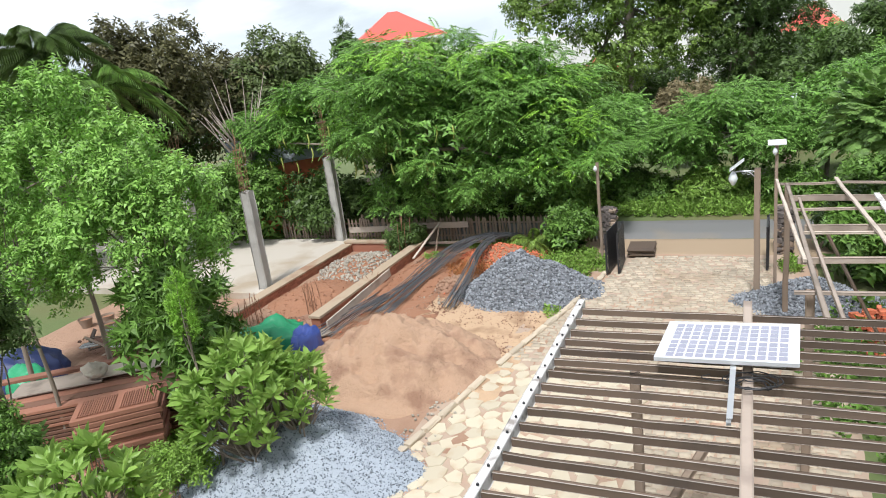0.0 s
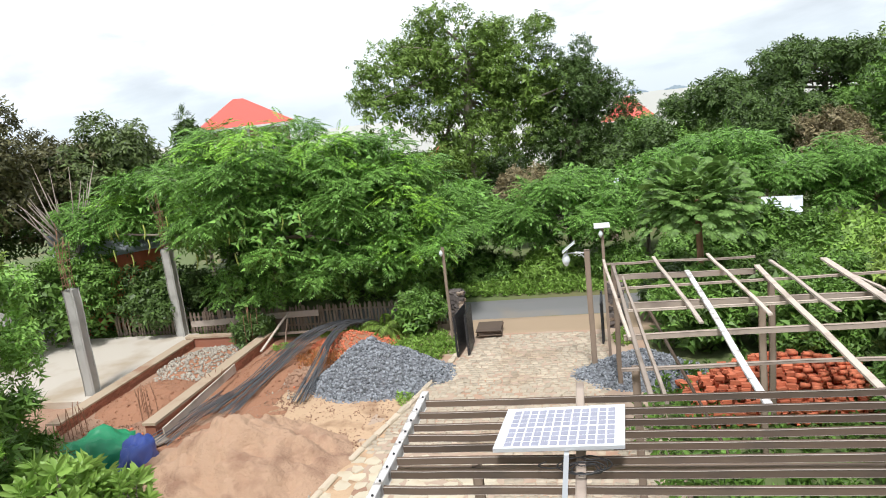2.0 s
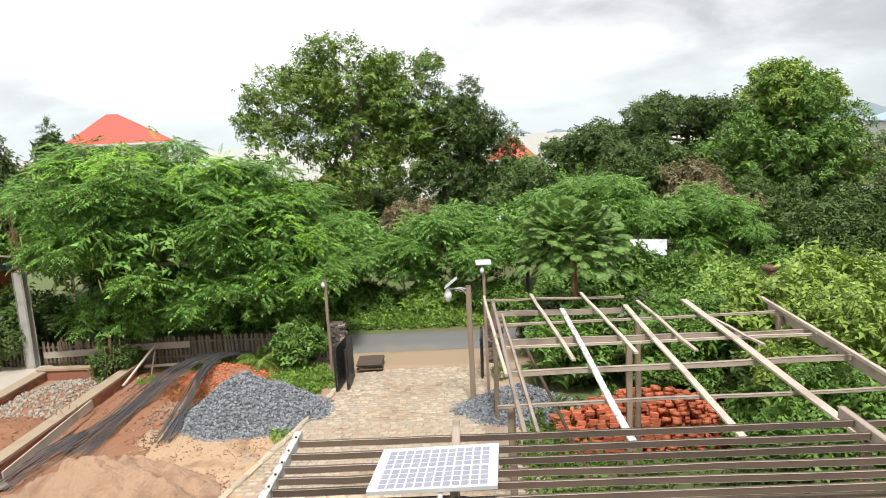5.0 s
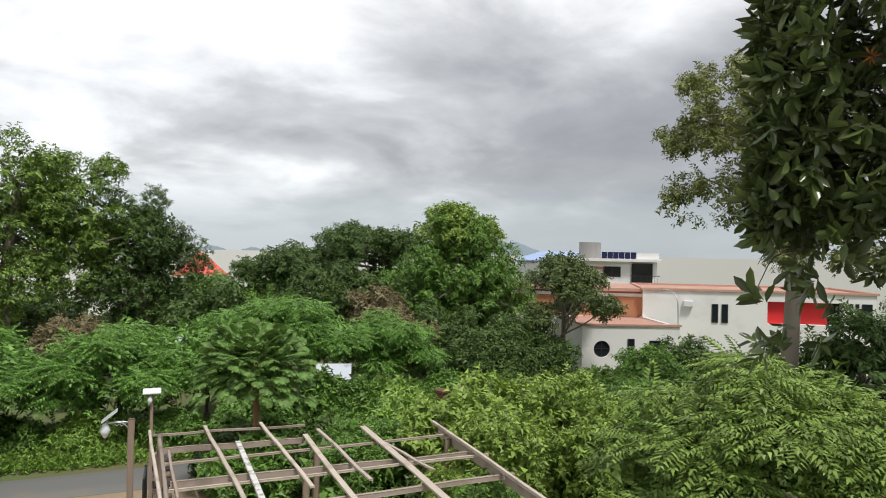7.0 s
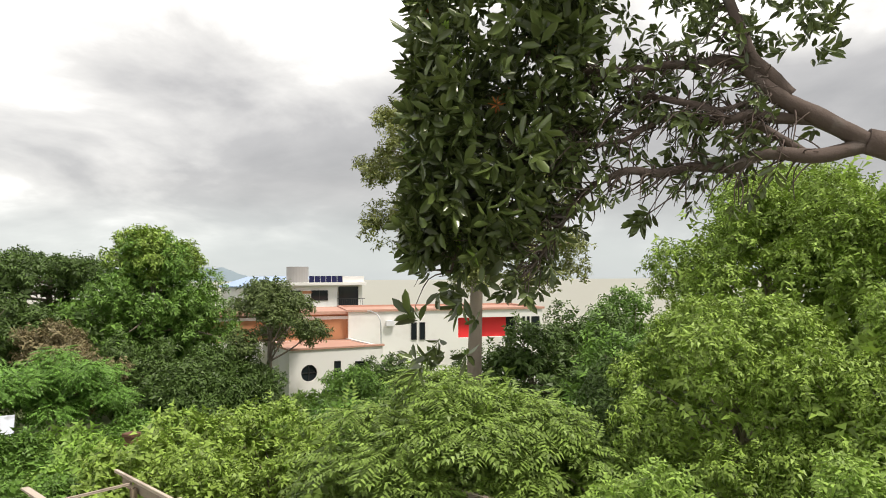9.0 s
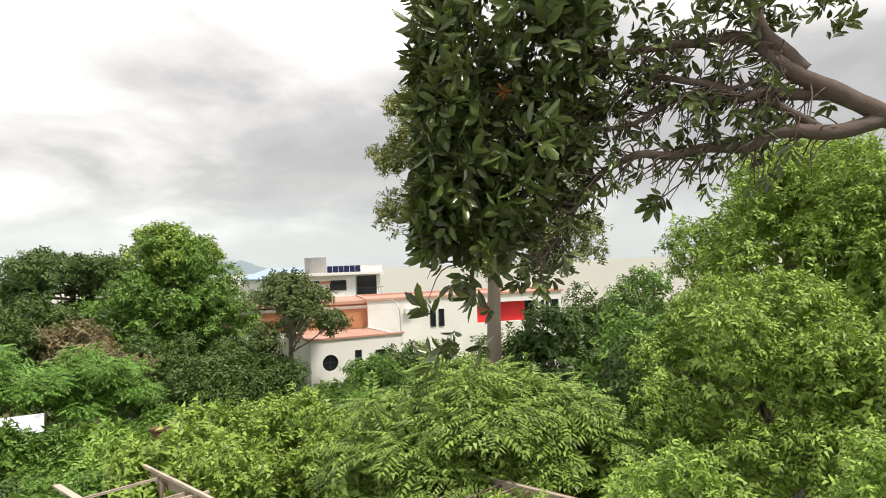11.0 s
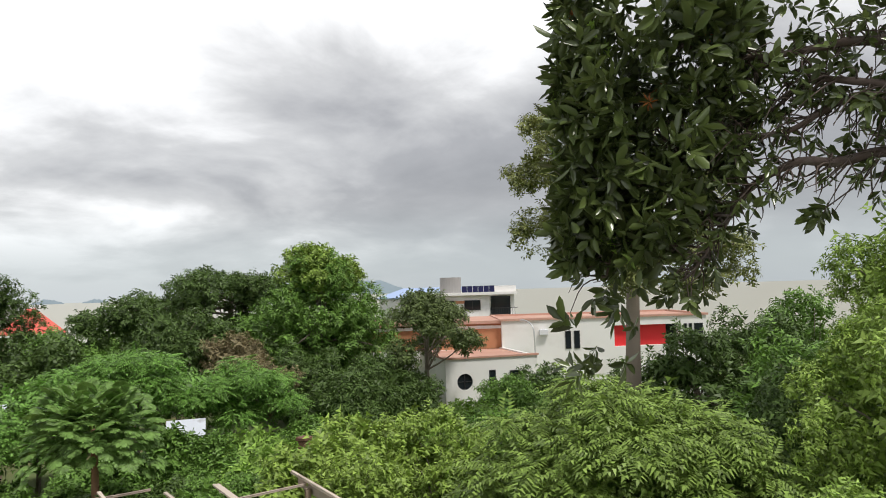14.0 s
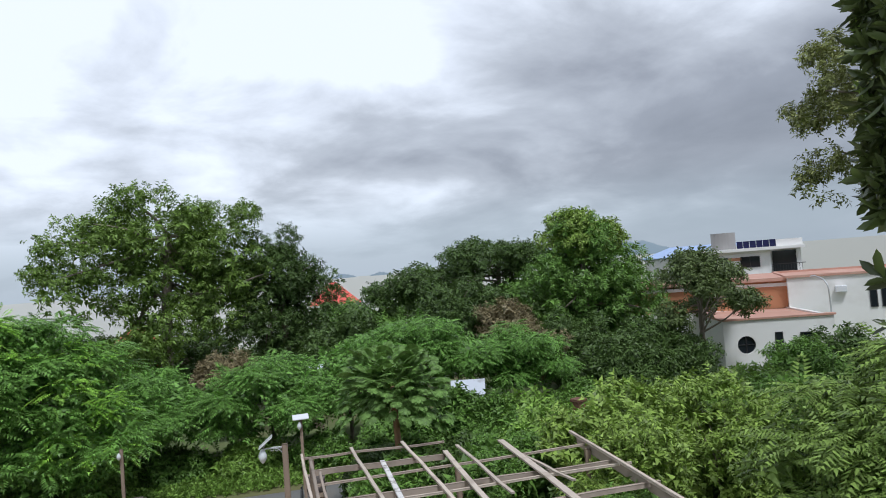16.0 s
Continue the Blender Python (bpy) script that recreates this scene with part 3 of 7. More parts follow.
def patch(name, label, mat, a0, b0, a1, b1, z, step=0.4, wave=0.03, edge=0.25, category="ground"):
    """A strip of earth or paving with a ragged border and a small thickness."""
    bm = bmesh.new()
    na, nb = max(2, int((a1 - a0) / step)), max(2, int((b1 - b0) / step))
    grid = []
    for i in range(na + 1):
        row = []
        for j in range(nb + 1):
            a, b = a0 + (a1 - a0) * i / na, b0 + (b1 - b0) * j / nb
            if i in (0, na):
                a += edge * fbm(a, b, 0.8, 5.0)
            if j in (0, nb):
                b += edge * fbm(a, b, 0.8, 9.0)
            h = z + wave * fbm(a, b, 0.9, 2.0)
            if i in (0, na) or j in (0, nb):
                h = -0.12
            row.append(bm.verts.new((a, b, h)))
        grid.append(row)
    for i in range(na):
        for j in range(nb):
            bm.faces.new((grid[i][j], grid[i + 1][j], grid[i + 1][j + 1], grid[i][j + 1])).smooth = True
    return tagged(mesh_object(name, bm, mat, m=site(0, 0)), label, category, kind="structure")


build_ground()
bm = bmesh.new()
ring = [bm.verts.new((4900 * math.cos(k * math.tau / 96), 4900 * math.sin(k * math.tau / 96), -6)) for k in range(96)]
bm.faces.new(ring)
tagged(mesh_object("water", bm, M_SEA), "calm grey-brown sea reaching the horizon", "sea", kind="structure")

patch("yard_earth", "bare orange earth of the building site", M_EARTH, -24, 8, -4.8, 26.2, 0.05, 0.35, 0.06)
patch("sandy_patch", "trampled yellow sandy earth beside the driveway", M_YSAND, -10.2, 13.2, -5.3, 20.3, 0.075, 0.3, 0.06, 0.6)
patch("red_patch", "dug red laterite soil beside the foundation", M_RED, -13.2, 15.6, -8.9, 26.0, 0.07, 0.3, 0.12, 0.6)
patch("driveway_bed", "sandy bed of the stone driveway", M_JOINT, -7.3, 4.0, 2.2, 26.0, 0.062, 0.3, 0.02, 0.1, "driveway")
patch("carport_floor", "dusty concrete floor under the pergola", M_CONC, 1.9, 3.0, 8.5, 10.4, 0.06, 0.4, 0.01, 0.1, "floor")
patch("road_shoulder", "sandy shoulder between gate and road", M_SHOULDER, -6.5, 24.6, 6.0, 27.1, 0.07, 0.3, 0.015, 0.6, "road")
patch("road", "grey asphalt country road with sandy edges", M_ASPHALT, -30, 26.9, 24, 29.9, 0.085, 0.5, 0.008, 0.12, "road")


def far_hill(name, label, x, y, w, h, seed):
    bm = bmesh.new()
    d = Vector((x, y, 0)).normalized()
    s = Vector((-d.y, d.x, 0))
    n = 28
    rows = []
    for j, depth in enumerate((-0.5, -0.2, 0.1, 0.5)):
        row = []
        for i in range(n + 1):
            u = i / n * 2 - 1
            prof = max(0.0, 1 - abs(u) ** 1.7) * (0.75 + 0.25 * fbm(u * 3, seed, 1.0, seed)) * (0, 0.8, 1, 0)[j]
            p = Vector((x, y, -7)) + s * u * w + d * depth * w
            row.append(bm.verts.new((p.x, p.y, p.z + prof * h)))
        rows.append(row)
    for r0, r1 in zip(rows, rows[1:]):
        for i in range(n):
            bm.faces.new((r0[i], r0[i + 1], r1[i + 1], r1[i])).smooth = True
    tagged(mesh_object(name, bm, M_HILL), label, "hill", kind="structure")


far_hill("backdrop_hill", "hazy blue wooded island hill across the sea", 3180, 2420, 340, 122, 1.0)
far_hill("backdrop_hill", "low hazy far headland", 3380, 2150, 220, 34, 2.0)
far_hill("backdrop_hill", "small hazy islet on the horizon", 2177, 3356, 70, 26, 3.0)
far_hill("backdrop_hill", "small hazy islet beside the other", 1990, 3470, 80, 34, 4.0)


# ---- driveway setts ----
def stone_mesh(name, w, d, h, seed, mat):
    """One worn sett: a slightly irregular six-sided slab."""
    rng = random.Random(seed)
    bm = bmesh.new()
    pts = [(-w / 2, -d / 2), (0, -d / 2), (w / 2, -d / 2), (w / 2, d / 2), (0, d / 2), (-w / 2, d / 2)]
    pts = [(x + rng.uniform(-0.1, 0.1) * w, y + rng.uniform(-0.1, 0.1) * d) for x, y in pts]
    lo = [bm.verts.new((x, y, 0)) for x, y in pts]
    hi = [bm.verts.new((x * 0.88, y * 0.88, h + rng.uniform(-0.006, 0.006))) for x, y in pts]
    for i in range(6):
        bm.faces.new((lo[i], lo[(i + 1) % 6], hi[(i + 1) % 6], hi[i]))
    bm.faces.new(hi)
    me = bpy.data.meshes.new(name)
    bm.to_mesh(me)
    bm.free()
    me.materials.append(mat)
    return me


def flag_mesh(name, r, h, seed, mat):
    """One irregular many-sided flagstone with a worn rim."""
    rng = random.Random(seed)
    n = rng.choice((5, 6, 7))
    pts = [(r * rng.uniform(0.82, 1.15) * math.cos((i + rng.uniform(-0.2, 0.2)) * math.tau / n), r * rng.uniform(0.7, 1.05) * math.sin((i + rng.uniform(-0.2, 0.2)) * math.tau / n)) for i in range(n)]
    bm = bmesh.new()
    lo = [bm.verts.new((x, y, -0.03)) for x, y in pts]
    hi = [bm.verts.new((x * 0.9, y * 0.9, h + rng.uniform(-0.004, 0.004))) for x, y in pts]
    for i in range(n):
        bm.faces.new((lo[i], lo[(i + 1) % n], hi[(i + 1) % n], hi[i]))
    bm.faces.new(hi)
    me = bpy.data.meshes.new(name)
    bm.to_mesh(me)
    bm.free()
    me.materials.append(mat)
    return me


def build_flagstones():
    pav = thing("flagstone_paving", site(0, 0, 0.06), "irregular cream sandstone flags beside the pergola", "paving", kind="structure")
    rng = random.Random(15)
    meshes = [flag_mesh("flagstone", 0.275, 0.022, s, M_FLAG) for s in range(9)]
    b, row = 7.4, 0
    while b < 15.6:
        a = -6.85 + max(0, (b - 10) * 0.17) + (row % 2) * 0.2
        while a < -2.2 + max(0.0, (11.5 - b) * 0.55):
            k = rng.uniform(0.8, 1.2)
            shared("flagstone", meshes[rng.randrange(9)], pav, pose(a + rng.uniform(-0.05, 0.05), b + rng.uniform(-0.05, 0.05), rng.uniform(-0.006, 0.006), 0, 0, rng.uniform(0, 360)) @ Matrix.Diagonal((k, k, 1, 1)))
            a += 0.455
        b += 0.4
        row += 1


def build_driveway():
    pav = thing("driveway_paving", site(0, 0, 0.06), "worn pale sandstone setts of the driveway", "paving", kind="structure")
    meshes = [stone_mesh("sett", 0.235, 0.165, 0.03, s, M_STONE) for s in range(7)]
    rng = random.Random(5)
    near, rest_v, rest_f = 0, [], []
    b = 5.0
    row = 0
    while b < 24.6:
        left = -6.9 + max(0, (b - 10) * 0.17) if b < 19 else -5.2 + (b - 19) * 0.25
        a = left + (row % 2) * 0.12 + rng.uniform(0, 0.1)
        while a < 0.7 + (1.2 if b < 17 else 0):
            flagged = b < 15.7 and a < -2.1 + max(0.0, (11.5 - b) * 0.55)
            if not flagged and rng.random() > 0.08 + 0.25 * max(0, fbm(a, b, 0.5, 8.0)):
                m = pose(a + rng.uniform(-0.02, 0.02), b + rng.uniform(-0.02, 0.02), rng.uniform(-0.012, 0.006), rng.uniform(-2, 2), rng.uniform(-2, 2), rng.uniform(-14, 14))
                me = meshes[rng.randrange(7)]
                if near < 300 and 17.0 < b < 21.0 and -5.2 < a < 0.2:
                    shared("sett", me, pav, m)
                    near += 1
                else:
                    o = len(rest_v)
                    rest_v += [tuple(m @ v.co) for v in me.vertices]
                    for p in me.polygons:
                        vs = [o + i for i in p.vertices]
                        for k in range(1, len(vs) - 1):
                            rest_f.append((vs[0], vs[k], vs[k + 1]))
            a += 0.25 + rng.uniform(-0.015, 0.02)
        b += 0.178
        row += 1
    ob = new("setts", array_mesh("setts", rest_v, rest_f, M_STONE))
    ob.parent = pav
    tagged(ob, kind="stuff")


# ---- kerb along the driveway ----
def build_kerb():
    kerb = thing("kerb", site(0, 0), "rough pale stone kerb edging the driveway", "kerb", kind="structure")
    rng = random.Random(9)
    line = smooth_path([(-7.45, 8.4, 0), (-7.2, 9.6, 0), (-6.6, 12.6, 0), (-5.95, 16, 0), (-5.2, 19.2, 0), (-4.75, 21.6, 0), (-4.5, 23.0, 0)], 10)
    for p, q in zip(line[::2], line[2::2]):
        if rng.random() < 0.1:
            continue
        d = (q - p)
        bm = boxes((-d.length / 2 * 0.95, -0.09, -0.05, d.length / 2 * 0.95, 0.09, 0.17), bevel=0.035)
        for v in bm.verts:
            v.co += Vector((rng.uniform(-1, 1), rng.uniform(-1, 1), rng.uniform(-1, 1))) * 0.022
        part("kerb_stone", bm, M_STONE, kerb, m=Matrix.Translation((p + q) / 2) @ pose(0, 0, 0, 0, 0, math.degrees(math.atan2(d.y, d.x))))


# ---- heaps ----
def heap_height(u, v, h, seed, power, lump=1.0):
    r = math.hypot(u, v)
    if r >= 1:
        return -0.06
    prof = (1 - r ** power) ** 1.15
    return h * prof * (1 + 0.2 * fbm(u, v, 1.6, seed)) + lump * ((0.03 + 0.035 * h) * fbm(u, v, 5, seed) + 0.014 * fbm(u, v, 17, seed)) * min(1, (1 - r) * 4)


def heap(name, label, category, a, b, ra, rb, h, mat, seed, power=1.3, turn=0.0, stones=0, stone_size=0.05, stone_mat=None, lump=1.0):
    ob = thing(name, site(a, b, 0.05, turn), label, category)
    bm = bmesh.new()
    rings, seg = 42, 90
    c = bm.verts.new((0, 0, heap_height(0, 0, h, seed, power)))
    prev = None
    for i in range(1, rings + 1):
        row = []
        for k in range(seg):
            t = k * math.tau / seg
            w = 1 + 0.14 * fbm(math.cos(t), math.sin(t), 1.4, seed + 4)
            u, v = i / rings * math.cos(t), i / rings * math.sin(t)
            row.append(bm.verts.new((u * ra * w, v * rb * w, heap_height(u, v, h, seed, power, lump))))
        for k in range(seg):
            if prev is None:
                bm.faces.new((c, row[k], row[(k + 1) % seg])).smooth = True
            else:
                bm.faces.new((prev[k], row[k], row[(k + 1) % seg], prev[(k + 1) % seg])).smooth = True
        prev = row
    part("heap_body", bm, mat, ob)
    if stones:
        rng = np.random.default_rng(seed)
        n = stones
        r, t = np.sqrt(rng.random(n)) * 1.06, rng.random(n) * math.tau
        pos = []
        for rr, tt in zip(r, t):
            w = 1 + 0.14 * fbm(math.cos(tt), math.sin(tt), 1.4, seed + 4)
            x, y = rr * math.cos(tt), rr * math.sin(tt)
            pos.append((x * ra * w, y * rb * w, max(0.0, heap_height(x, y, h, seed, power)) + 0.2 * stone_size))
        pos = np.array(pos)
        stone_scatter("stone_cover", pos, stone_size, stone_mat or mat, ob, seed)
    return ob


def stone_scatter(name, pos, size, mat, parent, seed):
    """Angular chips joined into one mesh."""
    rng = np.random.default_rng(seed)
    tpl = np.array([(1, 0, 0), (-1, 0, 0), (0, 1, 0), (0, -1, 0), (0, 0, 0.8), (0, 0, -0.8)], float)
    tri = np.array([(0, 2, 4), (2, 1, 4), (1, 3, 4), (3, 0, 4), (2, 0, 5), (1, 2, 5), (3, 1, 5), (0, 3, 5)])
    n = len(pos)
    q = rng.normal(size=(n, 3, 3))
    q = np.linalg.qr(q)[0]
    s = size * rng.uniform(0.5, 1.3, (n, 1, 1)) * (tpl[None] * rng.uniform(0.5, 1.1, (n, 6, 1)))
    V = np.einsum("nij,nkj->nki", q, s) + np.asarray(pos)[:, None, :]
    F = (tri[None] + (np.arange(n) * 6)[:, None, None]).reshape(-1, 3)
    ob = new(name, array_mesh(name, V.reshape(-1, 3), F, mat))
    ob.parent = parent
    return tagged(ob, kind="stuff")


build_kerb()
heap("gravel_heap", "large heap of dark blue-grey crushed stone beside the driveway", "gravel heap", -6.9, 20.9, 2.35, 1.95, 1.42, M_GRAVEL_BASE, 11, 1.25, 0, 5200, 0.075, M_GRAVEL)
heap("gravel_heap", "smaller heap of dark crushed stone by the gate post", "gravel heap", 1.6, 20.6, 1.9, 1.3, 0.75, M_GRAVEL_BASE, 12, 1.3, 0, 2600, 0.07, M_GRAVEL)
heap("sand_heap", "wide heap of pale orange building sand", "sand heap", -9.1, 14.9, 3.05, 2.7, 1.5, M_SAND, 13, 1.15, 20, lump=3.6)
heap("chippings_heap", "flat heap of pale grey fine chippings at the kerb", "gravel heap", -9.4, 10.5, 3.1, 2.2, 0.85, M_CHIP, 14, 1.5, -15, 12000, 0.026, M_CHIP)


# ---- slatted pergola with its solar panel ----
PZ = 4.2


def build_pergola():
    ob = thing("pergola", site(0, 0), "slatted car-port pergola of weathered grey boards", "pergola")
    rows = [9.86, 9.42, 9.06, 8.72, 8.40, 8.09, 7.76, 7.43, 7.11, 6.79, 6.48, 6.16, 5.85, 5.53, 5.21, 4.89, 4.57, 4.25]
    rng = random.Random(3)
    for i, b in enumerate(rows):
        for a0, a1 in ((-2.38, -0.06), (0.06, 5.82), (5.94, 11.8)):
            if a0 > 5 and b < 7.5:
                continue
            z = PZ - 0.055 + rng.uniform(-0.012, 0.012)
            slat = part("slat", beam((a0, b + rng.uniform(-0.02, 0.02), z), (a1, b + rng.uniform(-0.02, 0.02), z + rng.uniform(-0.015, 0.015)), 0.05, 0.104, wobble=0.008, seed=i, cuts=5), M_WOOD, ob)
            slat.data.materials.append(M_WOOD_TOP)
            # upward faces take the paler copy, as if lit from the sky
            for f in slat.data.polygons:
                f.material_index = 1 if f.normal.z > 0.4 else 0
    part("edge_beam", beam((-2.44, 10.12, PZ - 0.05), (-2.44, 3.6, PZ - 0.05), 0.11, 0.2, wobble=0.006, seed=1, cuts=6), M_WHITEWOOD, ob, "flaking white edge beam")
    for i, a in enumerate((0.0, 5.88, 11.86)):
        part("rafter", beam((a, 10.28, PZ - 0.05), (a, 7.4 if a > 8 else 3.6, PZ - 0.05), 0.12, 0.2, wobble=0.006, seed=4 + i, cuts=6), M_FRAME, ob)
    for i, (a, b) in enumerate(((-1.35, 8.2), (0.0, 6.0), (-1.35, 5.4), (5.88, 9.6), (11.86, 9.6))):
        part("post", beam((a, b, 0.0), (a, b, PZ - 0.19), 0.13, 0.13, wobble=0.01, seed=20 + i, cuts=4), M_POST, ob)
    for i, b in enumerate((8.2, 5.4)):
        part("cross_beam", beam((-2.44, b, PZ - 0.27), (11.8, b, PZ - 0.27) if b > 8 else (6, b, PZ - 0.27), 0.07, 0.15, seed=30 + i), M_POST, ob)
    part("brace", beam((-1.35, 5.6, 2.6), (-0.4, 6.9, PZ - 0.3), 0.09, 0.09), M_POST, ob)
    # bolts on the white beam
    for i, b in enumerate(rows):
        bm = bmesh.new()
        bmesh.ops.create_cone(bm, cap_ends=True, segments=8, radius1=0.018, radius2=0.014, depth=0.02)
        part("bolt", bm, M_BLACK, ob, m=pose(-2.42, b, PZ + 0.058))


def build_panel():
    # the lower edge faces the house
    W, D = 1.58, 1.2
    tilt = -2.0
    ob = thing("solar_panel", site(-0.22, 8.33, PZ + 0.27) @ pose(0, 0, 0, tilt, -3.0, -3.5), "framed solar panel with pale blue-grey cells on a steel bracket", "solar panel")
    fr = boxes((-W / 2, -D / 2, -0.025, W / 2, -D / 2 + 0.03, 0.022), (-W / 2, D / 2 - 0.03, -0.025, W / 2, D / 2, 0.022),
               (-W / 2, -D / 2 + 0.03, -0.025, -W / 2 + 0.03, D / 2 - 0.03, 0.022), (W / 2 - 0.03, -D / 2 + 0.03, -0.025, W / 2, D / 2 - 0.03, 0.022))
    part("panel_frame", fr, M_ALU, ob, "silver aluminium frame")
    part("backing", boxes((-W / 2 + 0.03, -D / 2 + 0.03, -0.02, W / 2 - 0.03, D / 2 - 0.03, 0.012)), M_PANELWHITE, ob, "white backing sheet under glass")
    nx, ny = 12, 8
    cw, cd = (W - 0.22) / nx, (D - 0.16) / ny
    me = bpy.data.meshes.new("cell")
    b = boxes((-cw * 0.4, -cd * 0.41, 0, cw * 0.4, cd * 0.41, 0.004))
    b.to_mesh(me)
    b.free()
    me.materials.append(M_CELL)
    for i in range(nx):
        for j in range(ny):
            gap = 0.012 if j >= ny / 2 else -0.012
            shared("cell", me, ob, pose(-W / 2 + 0.11 + cw * (i + 0.5), -D / 2 + 0.08 + cd * (j + 0.5) + gap, 0.012))
    mnt = thing("panel_bracket", site(-0.2, 8.3, PZ + 0.06), "galvanised slotted steel bracket holding the panel", "bracket")
    part("rail", beam((0.04, 0.6, 0.01), (0.02, -1.55, 0.01), 0.05, 0.04), M_STEEL, mnt)
    part("strut", beam((0.05, -0.56, 0.19), (0.03, -1.5, 0.05), 0.06, 0.012), M_STEEL, mnt)
    part("strut", beam((0.1, 0.5, 0.15), (0.05, 0.55, 0.03), 0.05, 0.012), M_STEEL, mnt)
    part("crossbar", beam((-0.6, -0.45, 0.165), (0.6, -0.45, 0.165), 0.04, 0.03), M_STEEL, mnt)
    bm = boxes((-0.07, -0.05, -0.02, 0.07, 0.05, 0.02))
    part("junction_box", bm, M_BLACK, mnt, m=pose(0.1, -0.2, 0.155))
    cab = thing("cable_coil", site(0.0, 7.62, PZ + 0.05), "loose coil of black cable lying on the slats", "cable")
    rng = random.Random(4)
    for k in range(5):
        pts = []
        r = 0.13 + 0.03 * k
        for i in range(15):
            t = i / 14 * math.tau
            pts.append((r * 1.25 * math.cos(t) + 0.05 + rng.uniform(-0.015, 0.015), r * 0.8 * math.sin(t) + rng.uniform(-0.015, 0.015), 0.02 + 0.014 * k + rng.uniform(0, 0.03)))
        part("loop", tube(bmesh.new(), smooth_path(pts, 2), 0.008, 5), M_BLACK, cab)
    part("lead", tube(bmesh.new(), smooth_path([(-0.1, 0.1, 0.03), (-0.35, 0.0, 0.05), (-0.5, 0.08, 0.04), (-0.4, 0.16, 0.05)], 5), 0.007, 5), M_BLACK, cab)


# ---- open roof frame over the brick stack ----
FZ = 3.8


def build_roof_frame():
    ob = thing("roof_frame", site(0, 0), "unfinished open timber roof frame on posts", "roof frame")
    k = 50
    for a0, b0, a1, b1, w, h, z, mat in (
            (0.72, 19.70, 4.7, 19.45, 0.07, 0.06, 0.0, M_FRAME), (0.9, 18.35, 4.4, 18.15, 0.06, 0.15, -0.06, M_FRAME),
            (1.0, 17.05, 8.1, 17.2, 0.07, 0.06, 0.0, M_FRAME), (1.1, 15.75, 8.0, 15.6, 0.07, 0.17, -0.07, M_FRAME), (1.05, 15.2, 8.3, 15.2, 0.06, 0.06, 0.0, M_PALE),
            (0.85, 13.55, 8.2, 13.75, 0.08, 0.12, -0.04, M_FRAME), (0.7, 11.8, 8.2, 12.0, 0.07, 0.06, 0.0, M_FRAME), (1.1, 16.4, 7.0, 16.4, 0.06, 0.05, -0.35, M_FRAME), (1.1, 14.4, 7.4, 14.5, 0.05, 0.05, -0.3, M_FRAME)):
        part("purlin", beam((a0, b0, FZ + z), (a1, b1, FZ + z), w, h, wobble=0.02, seed=k, cuts=5), mat, ob)
        k += 1
    for a0, b0, a1, b1, w, h, z, mat in (
            (0.70, 19.9, 0.95, 13.2, 0.07, 0.07, 0.07, M_PALE), (0.92, 19.3, 1.08, 10.4, 0.08, 0.1, 0.06, M_WOOD_V), (1.12, 18.0, 1.3, 10.4, 0.06, 0.09, 0.02, M_WOOD_V),
            (2.08, 19.9, 2.39, 13.9, 0.09, 0.05, 0.08, M_PALE), (3.53, 19.8, 3.76, 14.2, 0.09, 0.05, 0.08, M_PALE), (4.86, 18.6, 5.01, 14.2, 0.09, 0.05, 0.08, M_PALE), (6.0, 17.8, 6.5, 14.4, 0.08, 0.05, 0.08, M_PALE),
            (2.72, 18.0, 2.67, 9.95, 0.12, 0.05, 0.10, M_WHITEWOOD), (4.42, 18.1, 4.32, 9.95, 0.13, 0.05, 0.10, M_PALE), (6.06, 18.4, 6.04, 9.95, 0.17, 0.05, 0.10, M_PALE),
            (8.05, 18.2, 7.7, 9.5, 0.09, 0.08, 0.12, M_PALE), (8.12, 17.9, 7.85, 9.5, 0.06, 0.24, -0.08, M_WOOD_V)):
        part("rafter", beam((a0, b0, FZ + z), (a1, b1, FZ + z), w, h, wobble=0.015, seed=k, cuts=5), mat, ob)
        k += 1
    for a, b, top in ((0.95, 19.6, FZ), (0.95, 12.0, FZ), (3.95, 15.7, FZ - 0.1), (7.95, 16.9, FZ), (4.5, 17.1, FZ), (7.9, 11.6, FZ)):
        part("post", beam((a, b, 0), (a, b, top - 0.03), 0.14, 0.14, wobble=0.015, seed=k, cuts=4), M_POST, ob)
        k += 1
    part("prop", beam((1.6, 16.4, FZ - 0.4), (3.1, 15.0, 0.2), 0.07, 0.05), M_WOOD, ob)


def hollow_brick():
    """A clay block with six holes in its ends."""
    L_, W_, H_ = 0.19, 0.085, 0.085
    bm = boxes((-L_ / 2, -W_ / 2, 0, L_ / 2, W_ / 2, H_))
    ends = [f for f in bm.faces if abs(f.normal.x) > 0.9]
    bm.normal_update()
    ends = [f for f in bm.faces if abs(f.normal.x) > 0.9]
    bmesh.ops.inset_individual(bm, faces=ends, thickness=0.012)
    for f in ends:
        bmesh.ops.translate(bm, verts=f.verts[:], vec=(-0.02 if f.calc_center_median().x > 0 else 0.02, 0, 0))
    me = bpy.data.meshes.new("brick")
    bm.to_mesh(me)
    bm.free()
    me.materials.append(M_BRICK)
    return me


